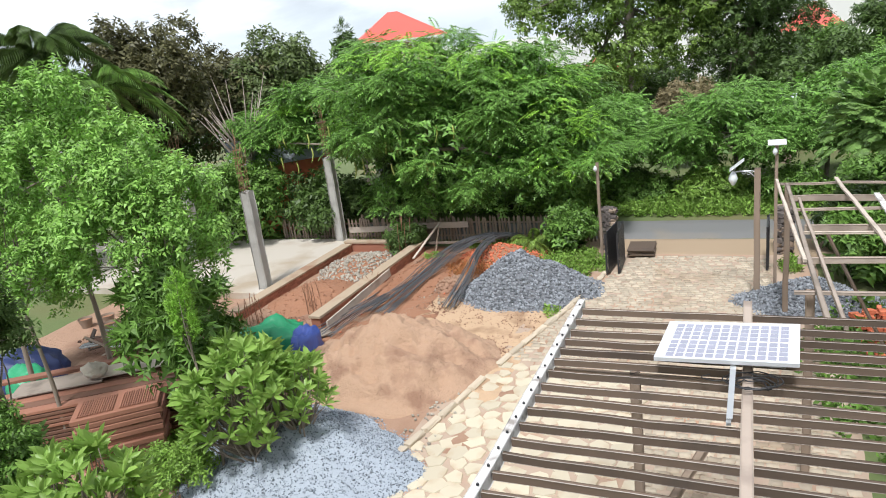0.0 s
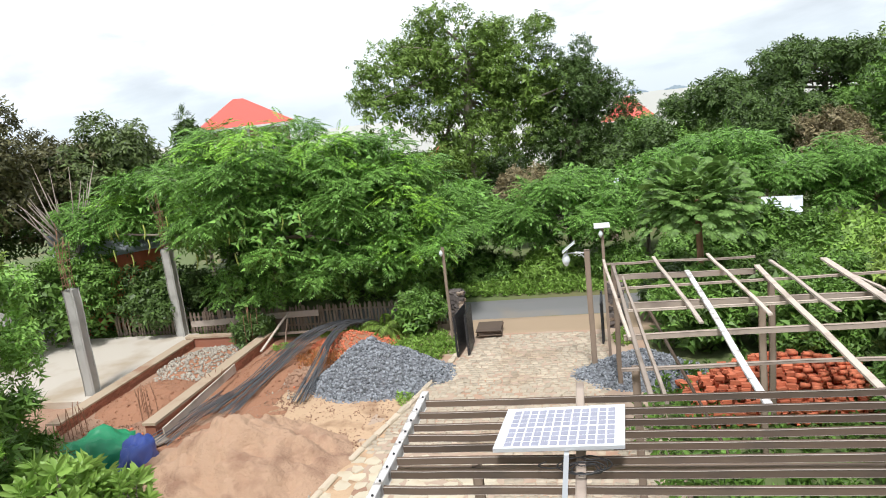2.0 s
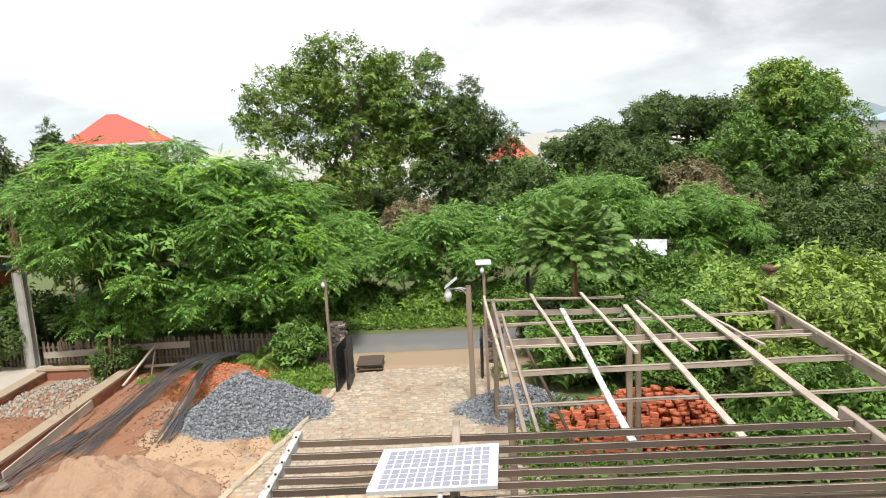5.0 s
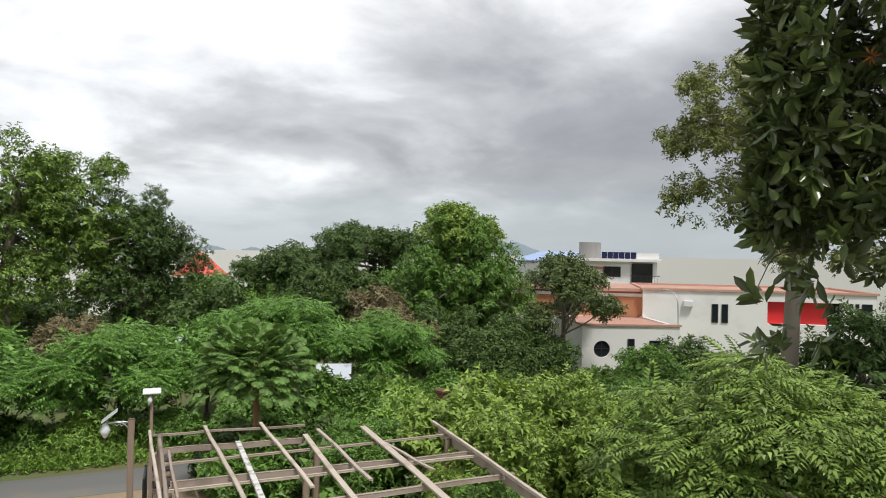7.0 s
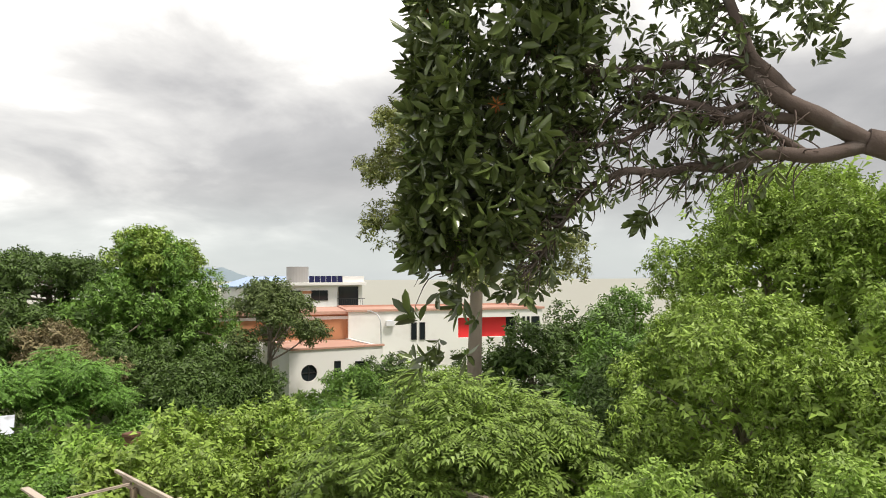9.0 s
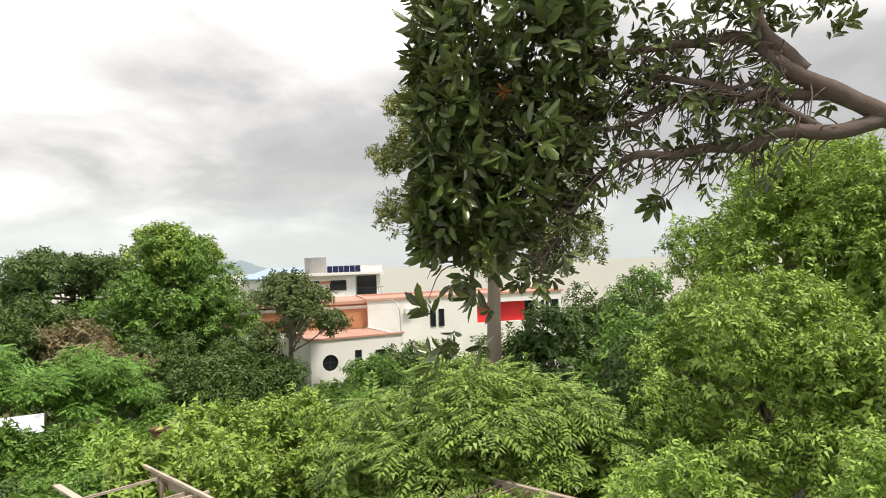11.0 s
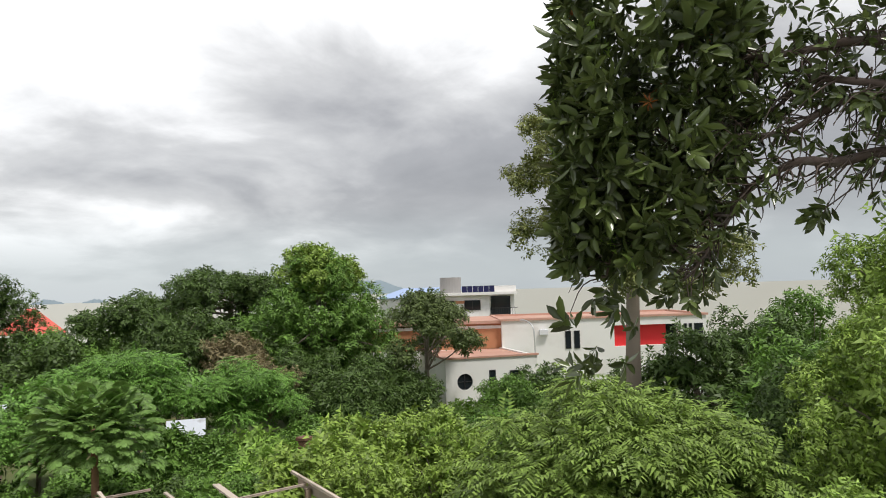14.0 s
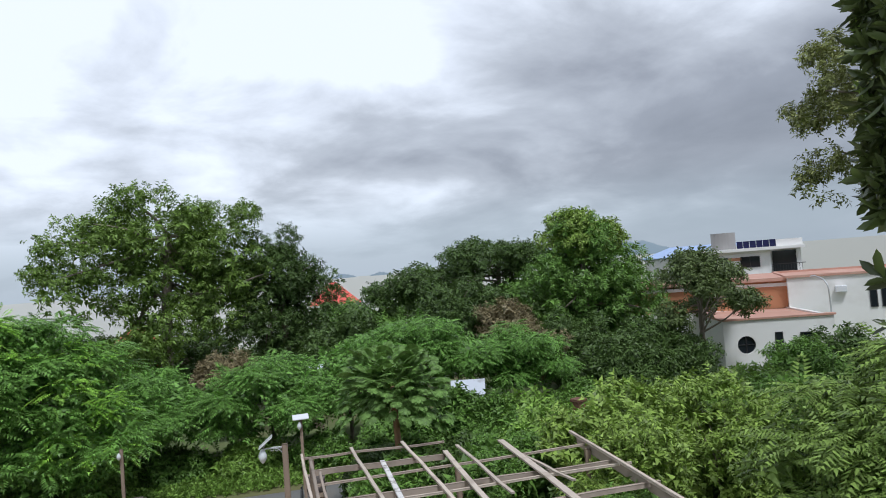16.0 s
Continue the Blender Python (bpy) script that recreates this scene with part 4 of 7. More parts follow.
def build_brick_pile():
    ob = thing("brick_pile", site(5.2, 18.3, 0.04), "loose pile of new orange hollow clay bricks", "brick pile")
    me = hollow_brick()
    S = 1.2
    rng = random.Random(8)
    n = 0
    stuff_v, stuff_f = [], []
    for a, b, layers in [(i * 0.27 - 2.6, j * 0.16 - 1.2, 0) for i in range(20) for j in range(16)]:
        top = 1.25 * (1 - (a / 2.9) ** 2) * (1 - (b / 1.6) ** 2) + 0.14 * rng.uniform(-1, 1)
        z = 0.0
        while z < max(top, 0.05):
            m = pose(a + rng.uniform(-0.06, 0.06), b + rng.uniform(-0.04, 0.04), z, rng.uniform(-7, 7), rng.uniform(-7, 7), rng.choice((0, 0, 90, 12, -15)) + rng.uniform(-9, 9)) @ Matrix.Scale(S, 4)
            visible = z + 0.14 >= top or b < -1.0
            if n < 290 and visible:
                shared("brick", me, ob, m)
                n += 1
            elif visible or rng.random() < 0.3:
                o = len(stuff_v)
                stuff_v += [tuple(m @ v.co) for v in me.vertices]
                stuff_f += [tuple(o + i for i in p.vertices) for p in me.polygons]
            z += 0.102
    rest = new("bricks", array_mesh("bricks", stuff_v, stuff_f, M_BRICK))
    rest.parent = ob
    tagged(rest, kind="stuff")


build_pergola()
build_panel()
build_roof_frame()
build_brick_pile()


# ---- trees and shrubs ----
def plant(name, label, x, y, rx, ztop, zbot, leaves, size, sprig, mat, seed, ry=None, z0=None, **k):
    """A round-headed tree or shrub given by its crown's top and bottom."""
    g = ground_height(x, y) if z0 is None else z0
    h = (ztop - zbot) / 2
    return tree(name, label, x, y, g, [(0, 0, (ztop + zbot) / 2 - g, rx, ry or rx, h)], leaves, size, sprig, mat, seed, **k)


def build_flame_tree():
    ob = tree("flame_tree", "spreading flame tree with feathery fronds and long pods", -0.4, 29.6, 0,
              [(0.6, 0.6, 6.3, 4.8, 3.6, 3.2), (-3.6, 4.3, 6.0, 3.6, 2.4, 2.0), (-6.8, 5.6, 5.2, 3.0, 2.4, 1.6), (4.4, -1.6, 5.4, 3.2, 2.6, 3.0), (1.6, -1.4, 4.9, 4.0, 2.2, 2.8), (6.0, -2.4, 3.4, 2.0, 1.7, 2.1), (-2.0, 2.6, 4.7, 3.0, 1.8, 1.8), (3.4, -2.0, 2.9, 2.4, 1.8, 1.5), (-0.6, 0.2, 2.4, 2.2, 1.4, 1.4)],
              19000, 0.52, "pinnate", LEAF_FLAM, 101, 0.3, clump=11, clump_size=0.33, droop=0.2, flat=0.45)
    rng = np.random.default_rng(78)
    young = [c for b in ((4.6, -2.2, 4.6, 3.2, 2.2, 3.0), (0.6, -0.6, 6.6, 4.6, 3.0, 3.0), (-5.0, 4.9, 5.9, 4.0, 2.2, 1.6), (5.8, -2.8, 3.2, 2.0, 1.4, 1.8)) for c in clumps(b, 14, rng, 0.26, 0.5)]
    foliage("young_fronds", young, 2200, 0.46, "pinnate", LEAF_FLAM_YOUNG, ob, 79, 0.2, shell=0.12, under=0.1, label="light green young fronds at the tips")
    rng = random.Random(77)
    for i in range(26):
        x, z = rng.uniform(-7.5, 1.5), rng.uniform(3.9, 5.6)
        y = (-2.4 if x > -1.5 else -1.0) - 0.62 * x + rng.uniform(-0.3, 0.4)
        n = rng.uniform(0.5, 0.8)
        part("pod", tube(bmesh.new(), smooth_path([(x, y, z), (x + 0.03, y, z - n * 0.5), (x + rng.uniform(-0.12, 0.12), y - 0.03, z - n)], 3), [0.02, 0.035, 0.04, 0.04, 0.035, 0.03, 0.01], 5), M_POD, ob, "hanging yellow-green seed pod")


build_flame_tree()
MORINGA = "slender feathery light green tree with thin stems"
plant("moringa_tree", MORINGA, -6.6, 14.9, 1.8, 7.9, 2.9, 3400, 0.30, "tuft", LEAF_GARDEN, 103, trunk_r=0.07, group="feathery trees of the garden", clump=17, clump_size=0.26, shell=0.7, inner=0)
plant("moringa_tree", MORINGA, -7.4, 16.2, 1.2, 6.6, 3.0, 1600, 0.30, "tuft", LEAF_GARDEN, 104, trunk_r=0.06, group="feathery trees of the garden", clump=16, clump_size=0.25, shell=0.7, inner=0)
plant("moringa_tree", MORINGA, -9.6, 17.5, 2.1, 9.2, 3.8, 3200, 0.34, "tuft", LEAF_GARDEN, 105, trunk_r=0.08, group="feathery trees of the garden", clump=17, clump_size=0.25, shell=0.7, inner=0)
plant("moringa_tree", MORINGA, -12.3, 18.2, 2.0, 8.8, 3.0, 2600, 0.34, "tuft", LEAF_GARDEN, 106, trunk_r=0.08, group="feathery trees of the garden", clump=12, clump_size=0.3, inner=0)
plant("garden_shrub", "dense dark green garden shrub", -8.1, 11.0, 0.65, 6.2, 3.0, 1700, 0.24, "tuft", LEAF_DARK, 107, trunk_r=0.06, category="shrub", trunk=[(0, 0, -0.2), (0, 0, 1.5), (0.1, 0, 3.2), (0, 0, 5)], inner=0)
plant("narrow_leaf_shrub", "shrub with narrow grey-green leaves", -6.05, 14.2, 1.4, 4.9, 1.0, 1500, 0.32, "long", LEAF_MID, 108, trunk_r=0.05, category="shrub", clump=12, clump_size=0.34, inner=0.5)
plant("conifer_shrub", "slim upright lime green conifer", -5.3, 12.8, 0.22, 5.0, 2.7, 1500, 0.13, "needles", LEAF_CONIFER, 109, trunk_r=0.04, category="shrub", outward=0.3, droop=-0.6, clump=16, clump_size=0.34, inner=0)
FRANGI = "frangipani bush with large light green leaves"


def frangipani(x, y, r, ztop, zbot, count, seed, size=0.36):
    ob = thing("frangipani", pose(x, y, 0), FRANGI, "shrub", "frangipani bushes")
    rng = np.random.default_rng(seed)
    pts = []
    while len(pts) < count:
        d = rng.normal(size=3)
        d /= np.linalg.norm(d)
        if d[2] < -0.35:
            continue
        f = rng.uniform(0.72, 1.0)
        pts.append((d[0] * r * f, d[1] * r * f, (ztop + zbot) / 2 + d[2] * (ztop - zbot) / 2 * f))
    P = np.array(pts)
    ax = P - np.array((0, 0, zbot - 0.3))
    ax /= np.linalg.norm(ax, axis=1)[:, None]
    ax[:, 2] += 0.35
    limbs([(0, 0, -0.1), (0.05, 0, zbot * 0.5), (0, 0.05, zbot)], 0.07, pts, ob, M_BARK, seed, limb_r=0.45)
    me = sprigs_mesh("crown", P, ax, rng.normal(size=P.shape), size * rng.uniform(0.75, 1.2, count), "frangi", LEAF_FRANGI)
    new("crown", me).parent = ob


frangipani(-4.55, 12.95, 1.25, 3.1, 0.4, 165, 201)
frangipani(-3.6, 13.2, 0.75, 2.5, 0.7, 50, 203)
frangipani(-6.15, 9.35, 1.0, 3.2, 0.9, 100, 202)
plant("moringa_tree", MORINGA, -9.7, 14.9, 1.3, 7.6, 2.4, 2000, 0.30, "tuft", LEAF_GARDEN, 112, trunk_r=0.06, group="feathery trees of the garden", clump=14, clump_size=0.26, inner=0)
plant("garden_shrub", "small-leaved green garden shrub", -7.8, 10.3, 0.75, 3.6, 1.2, 1500, 0.2, "tuft", LEAF_MID, 110, trunk_r=0.04, category="shrub")
plant("garden_shrub", "low green shrub beside the plank stack", -6.1, 12.6, 0.7, 1.4, 0.1, 900, 0.2, "tuft", LEAF_GRASS, 111, trunk_r=0.03, category="shrub", inner=0)

# trees behind the slab
plant("brown_leaved_tree", "tall russet-leaved tree behind the plot", -13.6, 36.0, 3.2, 11.6, 4.2, 3200, 0.5, "leafy", LEAF_BROWN, 120, trunk_r=0.22)
plant("dark_tree", "dense dark green tree behind the plot", -8.8, 43.5, 4.2, 10.6, 3.0, 3600, 0.55, "leafy", LEAF_OLIVE, 121, trunk_r=0.25)
plant("dark_tree", "dark green tree with russet shoots", -11.3, 42.0, 3.0, 10.4, 3.0, 2800, 0.5, "leafy", LEAF_BROWN, 122, trunk_r=0.25)
plant("dark_tree", "dark green tree in the back row", -16.5, 40.0, 4.0, 9.6, 2.0, 3000, 0.55, "leafy", LEAF_DARK, 123, trunk_r=0.25)
plant("dark_tree", "dark green tree in the back row", -22, 36, 4.5, 10.5, 2.0, 3000, 0.55, "leafy", LEAF_DARK, 124, trunk_r=0.25)
plant("small_conifer", "small dark pointed conifer", -4.3, 44.0, 0.9, 10.5, 6.0, 900, 0.5, "needles", LEAF_DARK, 125, trunk_r=0.12, outward=0.8)
plant("hedge_tree", "green hedge tree along the back fence", -9.6, 33.2, 2.4, 4.4, 0.2, 2200, 0.4, "leafy", LEAF_MID, 126, trunk_r=0.1, group="green hedge along the back fence")
plant("hedge_tree", "green hedge tree along the back fence", -14.5, 34.2, 2.8, 5.6, 0.2, 2400, 0.42, "leafy", LEAF_BRIGHT, 127, trunk_r=0.1, group="green hedge along the back fence")
plant("hedge_tree", "green hedge tree along the back fence", -19.5, 31.0, 3.0, 6.4, 0.2, 2400, 0.42, "leafy", LEAF_MID, 128, trunk_r=0.1, group="green hedge along the back fence")
plant("hedge_tree", "dark green hedge tree along the back fence", -5.4, 33.0, 2.2, 3.4, 0.1, 1800, 0.4, "leafy", LEAF_DARK, 129, trunk_r=0.1, group="green hedge along the back fence")


def build_dead_tree():
    ob = thing("dead_tree", pose(-9.2, 34.5, 0), "leafless dead tree with pale grey twigs", "tree")
    rng = random.Random(31)
    bm = bmesh.new()
    tube(bm, smooth_path([(0, 0, -0.2), (0.1, 0, 2.5), (-0.1, 0, 4.6)], 4), [0.14, 0.13, 0.12, 0.11, 0.1, 0.09, 0.085, 0.08, 0.07], 6)
    for i in range(34):
        s = Vector((0, 0, rng.uniform(3.6, 5)))
        e = s + Vector((rng.uniform(-2.2, 2.2), rng.uniform(-0.8, 0.8), rng.uniform(1.4, 3.8)))
        m = s.lerp(e, 0.5) + Vector((rng.uniform(-0.2, 0.2), 0, rng.uniform(-0.2, 0.2)))
        tube(bm, [s, m, e], [0.05, 0.03, 0.008], 5)
    part("trunk", bm, material("bleached_dead_wood", (0.26, 0.20, 0.17), (0.40, 0.33, 0.29), 4, 0.9, 0.3, 20), ob)


def palm(name, label, x, y, height, fronds, length, seed, mat, z0=0.0, category="palm tree"):
    ob = thing(name, pose(x, y, z0), label, category)
    rng = random.Random(seed)
    bm = bmesh.new()
    path = smooth_path([(0, 0, -0.2), (0.15, 0.1, height * 0.5), (0.1, 0, height)], 5)
    tube(bm, path, [max(0.03, 0.035 * height ** 0.6 * 0.6) * (1.2 - 0.4 * i / len(path)) for i in range(len(path))], 8)
    part("trunk", bm, M_BARK, ob)
    for i in range(fronds):
        az, el = i * 2.399, rng.uniform(-0.2, 1.2)
        V = []
        for k in range(40):
            t = k / 39
            r = length * t
            z = math.sin(el) * r - 0.85 * length * t * t * (0.6 + 0.4 * math.cos(el))
            c = Vector((math.cos(az) * math.cos(el) * r, math.sin(az) * math.cos(el) * r, z))
            side = Vector((-math.sin(az), math.cos(az), 0))
            ll = length * 0.21 * math.sin(math.pi * (0.12 + 0.83 * t)) + 0.03
            for s in (-1, 1):
                V += one_leaf(c, side * s + Vector((math.cos(az) * 0.6, math.sin(az) * 0.6, -0.45)), (0, 0, 1), ll, 0.011 * length, 0.05, 0.3)
        q = np.arange(len(V)).reshape(-1, 4)
        me = array_mesh("frond", [tuple(v) for v in V], np.concatenate([q[:, (0, 1, 2)], q[:, (0, 2, 3)]]), mat)
        f = new("frond", me)
        f.parent, f.matrix_basis = ob, pose(0.1, 0, height)
    return ob


build_dead_tree()
palm("coconut_palm", "tall coconut palm with drooping dark fronds", -16.0, 30.5, 10.2, 26, 4.2, 41, LEAF_DARK)
palm("coconut_palm", "coconut palm with drooping dark fronds behind the garden", -13.3, 29.5, 8.6, 22, 3.4, 42, LEAF_MID)
palm("young_palm", "small young palm beside the gravel heap", 3.5, 26.1, 0.5, 12, 1.6, 43, LEAF_LIME, category="palm")
plant("garden_shrub", "round green shrub inside the fence", 5.0, 25.6, 1.0, 1.9, 0.0, 1200, 0.28, "leafy", LEAF_MID, 130, trunk_r=0.05, category="shrub")
plant("garden_shrub", "dark green shrub inside the fence", -1.6, 28.4, 0.8, 1.3, 0.0, 800, 0.3, "leafy", LEAF_DARK, 131, trunk_r=0.05, category="shrub")

# across the road
tree("broad_tree", "huge broad-crowned tree with pale limbs", 14.2, 48.4, -0.6,
     [(0.8, 0, 13.0, 4.8, 4.0, 4.0), (4.4, 0, 11.4, 4.2, 4.0, 4.2), (6.6, 0, 9.2, 2.8, 2.8, 3.0), (1.0, 0, 10.2, 4.4, 3.0, 2.8), (-3.6, 0, 12.0, 3.8, 3.4, 2.8), (-5.6, 0, 9.6, 2.8, 3.0, 2.2), (4.2, 0.4, 8.2, 3.4, 3.0, 3.4), (0.2, 0, 7.4, 4.0, 3.0, 3.0), (-1.5, 0, 5.0, 3.5, 3, 2.5)],
     13500, 0.48, "leafy", leaf("broad_tree_leaves", (0.022, 0.064, 0.017), (0.082, 0.178, 0.038), island=0.45), 140, 0.5, clump=12, clump_size=0.3, shell=0.5, inner=0.6, flat=0.6)
tree("casuarina_tree", "dark fine-leaved tree beside the broad tree", 22.6, 47.4, -0.9,
     [(0, 0, 10.2, 3.4, 3.0, 3.4), (2.2, 0, 8.2, 2.6, 2.4, 2.8), (-1.0, 0, 6.0, 3.4, 3, 3.2), (1, 0, 3.6, 3.4, 3, 2.6)],
     8500, 0.44, "tuft", LEAF_DARK, 141, 0.35, clump=12, clump_size=0.32, shell=0.5, inner=0.6)
FLHEDGE = "low spreading feathery-leaved tree across the road"
plant("roadside_tree", FLHEDGE, 9.4, 33.5, 3.4, 5.4, 0.8, 4500, 0.56, "pinnate", LEAF_FLAM, 142, trunk_r=0.12, group="feathery trees across the road", flat=0.5)
plant("roadside_tree", FLHEDGE, 14.0, 31.0, 3.4, 5.3, 0.8, 4500, 0.56, "pinnate", LEAF_FLAM, 143, trunk_r=0.12, group="feathery trees across the road", flat=0.5)
plant("roadside_tree", FLHEDGE, 18.0, 30.5, 3.4, 5.8, 1.4, 4500, 0.52, "pinnate", LEAF_FLAM, 144, trunk_r=0.12, group="feathery trees across the road", flat=0.5)
plant("roadside_tree", FLHEDGE, 22.5, 30.0, 4.2, 6.2, 2.2, 5100, 0.52, "pinnate", LEAF_FLAM, 145, trunk_r=0.14, group="feathery trees across the road", flat=0.5)
plant("roadside_tree", FLHEDGE, 26.5, 27.0, 3.4, 5.6, 1.6, 4200, 0.49, "pinnate", LEAF_FLAM, 146, trunk_r=0.12, group="feathery trees across the road", flat=0.5)
plant("roadside_tree", FLHEDGE, 4.5, 35.5, 3.4, 5.0, 0.6, 3600, 0.56, "pinnate", LEAF_FLAM, 147, trunk_r=0.12, group="feathery trees across the road", flat=0.5)
for i, (x, y, r, zt) in enumerate(((9.8, 31.9, 1.6, 1.5), (12.4, 30.4, 1.5, 1.7), (15.4, 28.6, 1.7, 1.6), (7.0, 33.0, 1.6, 1.4), (18.6, 27.0, 1.8, 1.9), (21.6, 25.2, 1.8, 1.9))):
    plant("verge_bush", "low leafy bush on the road verge", x, y, r, zt, 0.0, 1300, 0.3, "leafy", (LEAF_MID, LEAF_GRASS)[i % 2], 150 + i, trunk_r=0.04, category="shrub", group="bushes on the verge")
plant("blossom_tree", "tree with pinkish flower heads", 15.0, 38.6, 1.9, 4.9, 2.0, 1600, 0.4, "tuft", LEAF_BLOSSOM, 160, trunk_r=0.12, group="flowering trees")
plant("blossom_tree", "tree with pinkish flower heads", 30.4, 29.6, 2.4, 5.0, 1.6, 2000, 0.4, "tuft", LEAF_BLOSSOM, 161, trunk_r=0.12, group="flowering trees")
plant("blossom_tree", "tree with pinkish flower heads", 31.4, 33.0, 2.0, 6.4, 3.0, 1300, 0.36, "tuft", LEAF_BLOSSOM, 162, trunk_r=0.12, group="flowering trees")
tree("umbrella_tree", "wide umbrella-shaped dark tree with bare limbs", 44.5, 47.2, -1.9,
     [(0, 0, 10.9, 6.6, 5.0, 1.9), (-4.5, 3.5, 9.4, 5.0, 4.0, 1.8), (-7.4, 6.4, 8.2, 3.8, 3.2, 1.7), (3.5, -2, 9.8, 4.4, 4.0, 2.2), (-2, 0, 6.6, 6, 4, 3), (3, -3, 6, 5, 4, 3)], 8500, 0.6, "leafy", LEAF_DARK, 163, 0.4, clump=10, clump_size=0.34, flat=0.5)
plant("dark_tree", "dense dark green tree across the road", 31.0, 37.6, 3.6, 8.4, 2.0, 3800, 0.45, "leafy", LEAF_DARK, 164, trunk_r=0.2)
tree("tall_tree", "tall rounded tree with bright yellow-green top", 39.4, 32.9, -1.2,
     [(0.2, -0.2, 8.6, 4.0, 3.8, 4.3), (-2.4, 1.9, 6.7, 3.2, 3.0, 3.6), (2.3, -1.9, 6.8, 3.3, 3.0, 3.9), (0, 0, 3.6, 4.8, 4.0, 2.8)], 8000, 0.5, "leafy", LEAF_MID, 165, 0.35, clump=12, clump_size=0.3)
plant("tall_tree", "bright green rounded treetop", 40.3, 33.3, 3.0, 12.1, 8.2, 2600, 0.5, "leafy", LEAF_BRIGHT, 166, trunk_r=0.25)
plant("olive_tree", "open olive-green tree with a visible forked trunk", 37.5, 22.4, 3.3, 8.5, 2.9, 4400, 0.42, "leafy", LEAF_OLIVE, 167, trunk_r=0.2, flat=0.5, shell=0.6, inner=0)
plant("dark_tree", "dark green tree in front of the white house", 34.3, 23.6, 2.9, 5.2, 0.2, 2800, 0.42, "leafy", LEAF_DARK, 168, trunk_r=0.15)
plant("dark_tree", "dark green tree in front of the white house", 30.8, 22.8, 2.6, 4.3, 0.0, 2600, 0.42, "leafy", LEAF_DARK, 169, trunk_r=0.15)
plant("dark_tree", "low dark green tree beside the annexe", 34.3, 21.0, 1.5, 3.7, -0.3, 1500, 0.36, "leafy", LEAF_DARK, 171, trunk_r=0.1)
plant("dark_tree", "dark green tree beyond the verge", 33.5, 28.5, 3.0, 5.4, 0.0, 2600, 0.42, "leafy", LEAF_DARK, 170, trunk_r=0.15)
for i, (x, y, r, zt, zb, mat) in enumerate(((37.3, 61, 4.5, 6.2, 1, LEAF_MID), (30, 58, 5.5, 5.6, 0, LEAF_DARK), (33, 50, 4.5, 4.8, -1, LEAF_MID), (46, 62, 6, 7.0, 0, LEAF_DARK), (54, 55, 6, 6.6, 0, LEAF_DARK),
                                        (25.5, 41, 4.2, 6.0, 0, LEAF_DARK), (6, 45, 5, 6.0, 0, LEAF_DARK), (8, 58, 6, 7, 0, LEAF_DARK), (-1, 50, 5, 7, 0, LEAF_MID), (19, 60, 6, 6, 0, LEAF_DARK), (0, 38, 3.6, 6.0, 0, LEAF_DARK), (48, 38, 4, 6.4, 0, LEAF_OLIVE), (53, 42, 4, 7.4, 0, LEAF_OLIVE), (58, 47, 5, 7.6, 0, LEAF_DARK))):
    plant("back_tree", "rounded green tree in the far wood", x, y, r, zt, zb - 1, 2200, 0.65, "leafy", mat, 180 + i, trunk_r=0.2, group="trees of the far wood")


def build_papaya():
    ob = thing("papaya_tree", pose(14.05, 20.3, 0.1), "papaya tree with large lobed leaves on a bare trunk", "tree")
    bm = bmesh.new()
    tube(bm, smooth_path([(0, 0, -0.2), (0.05, 0, 2.2), (0, 0, 4.6)], 5), [0.13, 0.13, 0.125, 0.12, 0.12, 0.12, 0.115, 0.11, 0.1, 0.1, 0.09], 10)
    part("trunk", bm, M_BARKRED, ob)
    rng = np.random.default_rng(51)
    n = 400
    az, el = rng.random(n) * math.tau, rng.uniform(-0.45, 1.2, n)
    d = np.stack([np.cos(az) * np.cos(el), np.sin(az) * np.cos(el), np.sin(el)], 1)
    reach = rng.uniform(0.5, 2.0, n)
    tips = d * reach[:, None] + np.array((0, 0, 4.5)) - np.array((0, 0, 0.25)) * (reach ** 2)[:, None] * 0.5
    for p in tips[::13]:
        part("stalk", tube(bmesh.new(), [(0, 0, 4.4), Vector(p) * 0.5 + Vector((0, 0, 2.4)), Vector(p)], [0.016, 0.014, 0.01], 4), LEAF_GRASS, ob)
    ax = d.copy()
    ax[:, 2] -= 0.45
    me = sprigs_mesh("crown", tips - ax * 0.2, ax, d * 0.7 + np.array((0, 0, 0.8)) + rng.normal(size=(n, 3)) * 0.25, rng.uniform(0.45, 0.68, n), "papaya", LEAF_PAPAYA)
    new("crown", me).parent = ob


build_papaya()

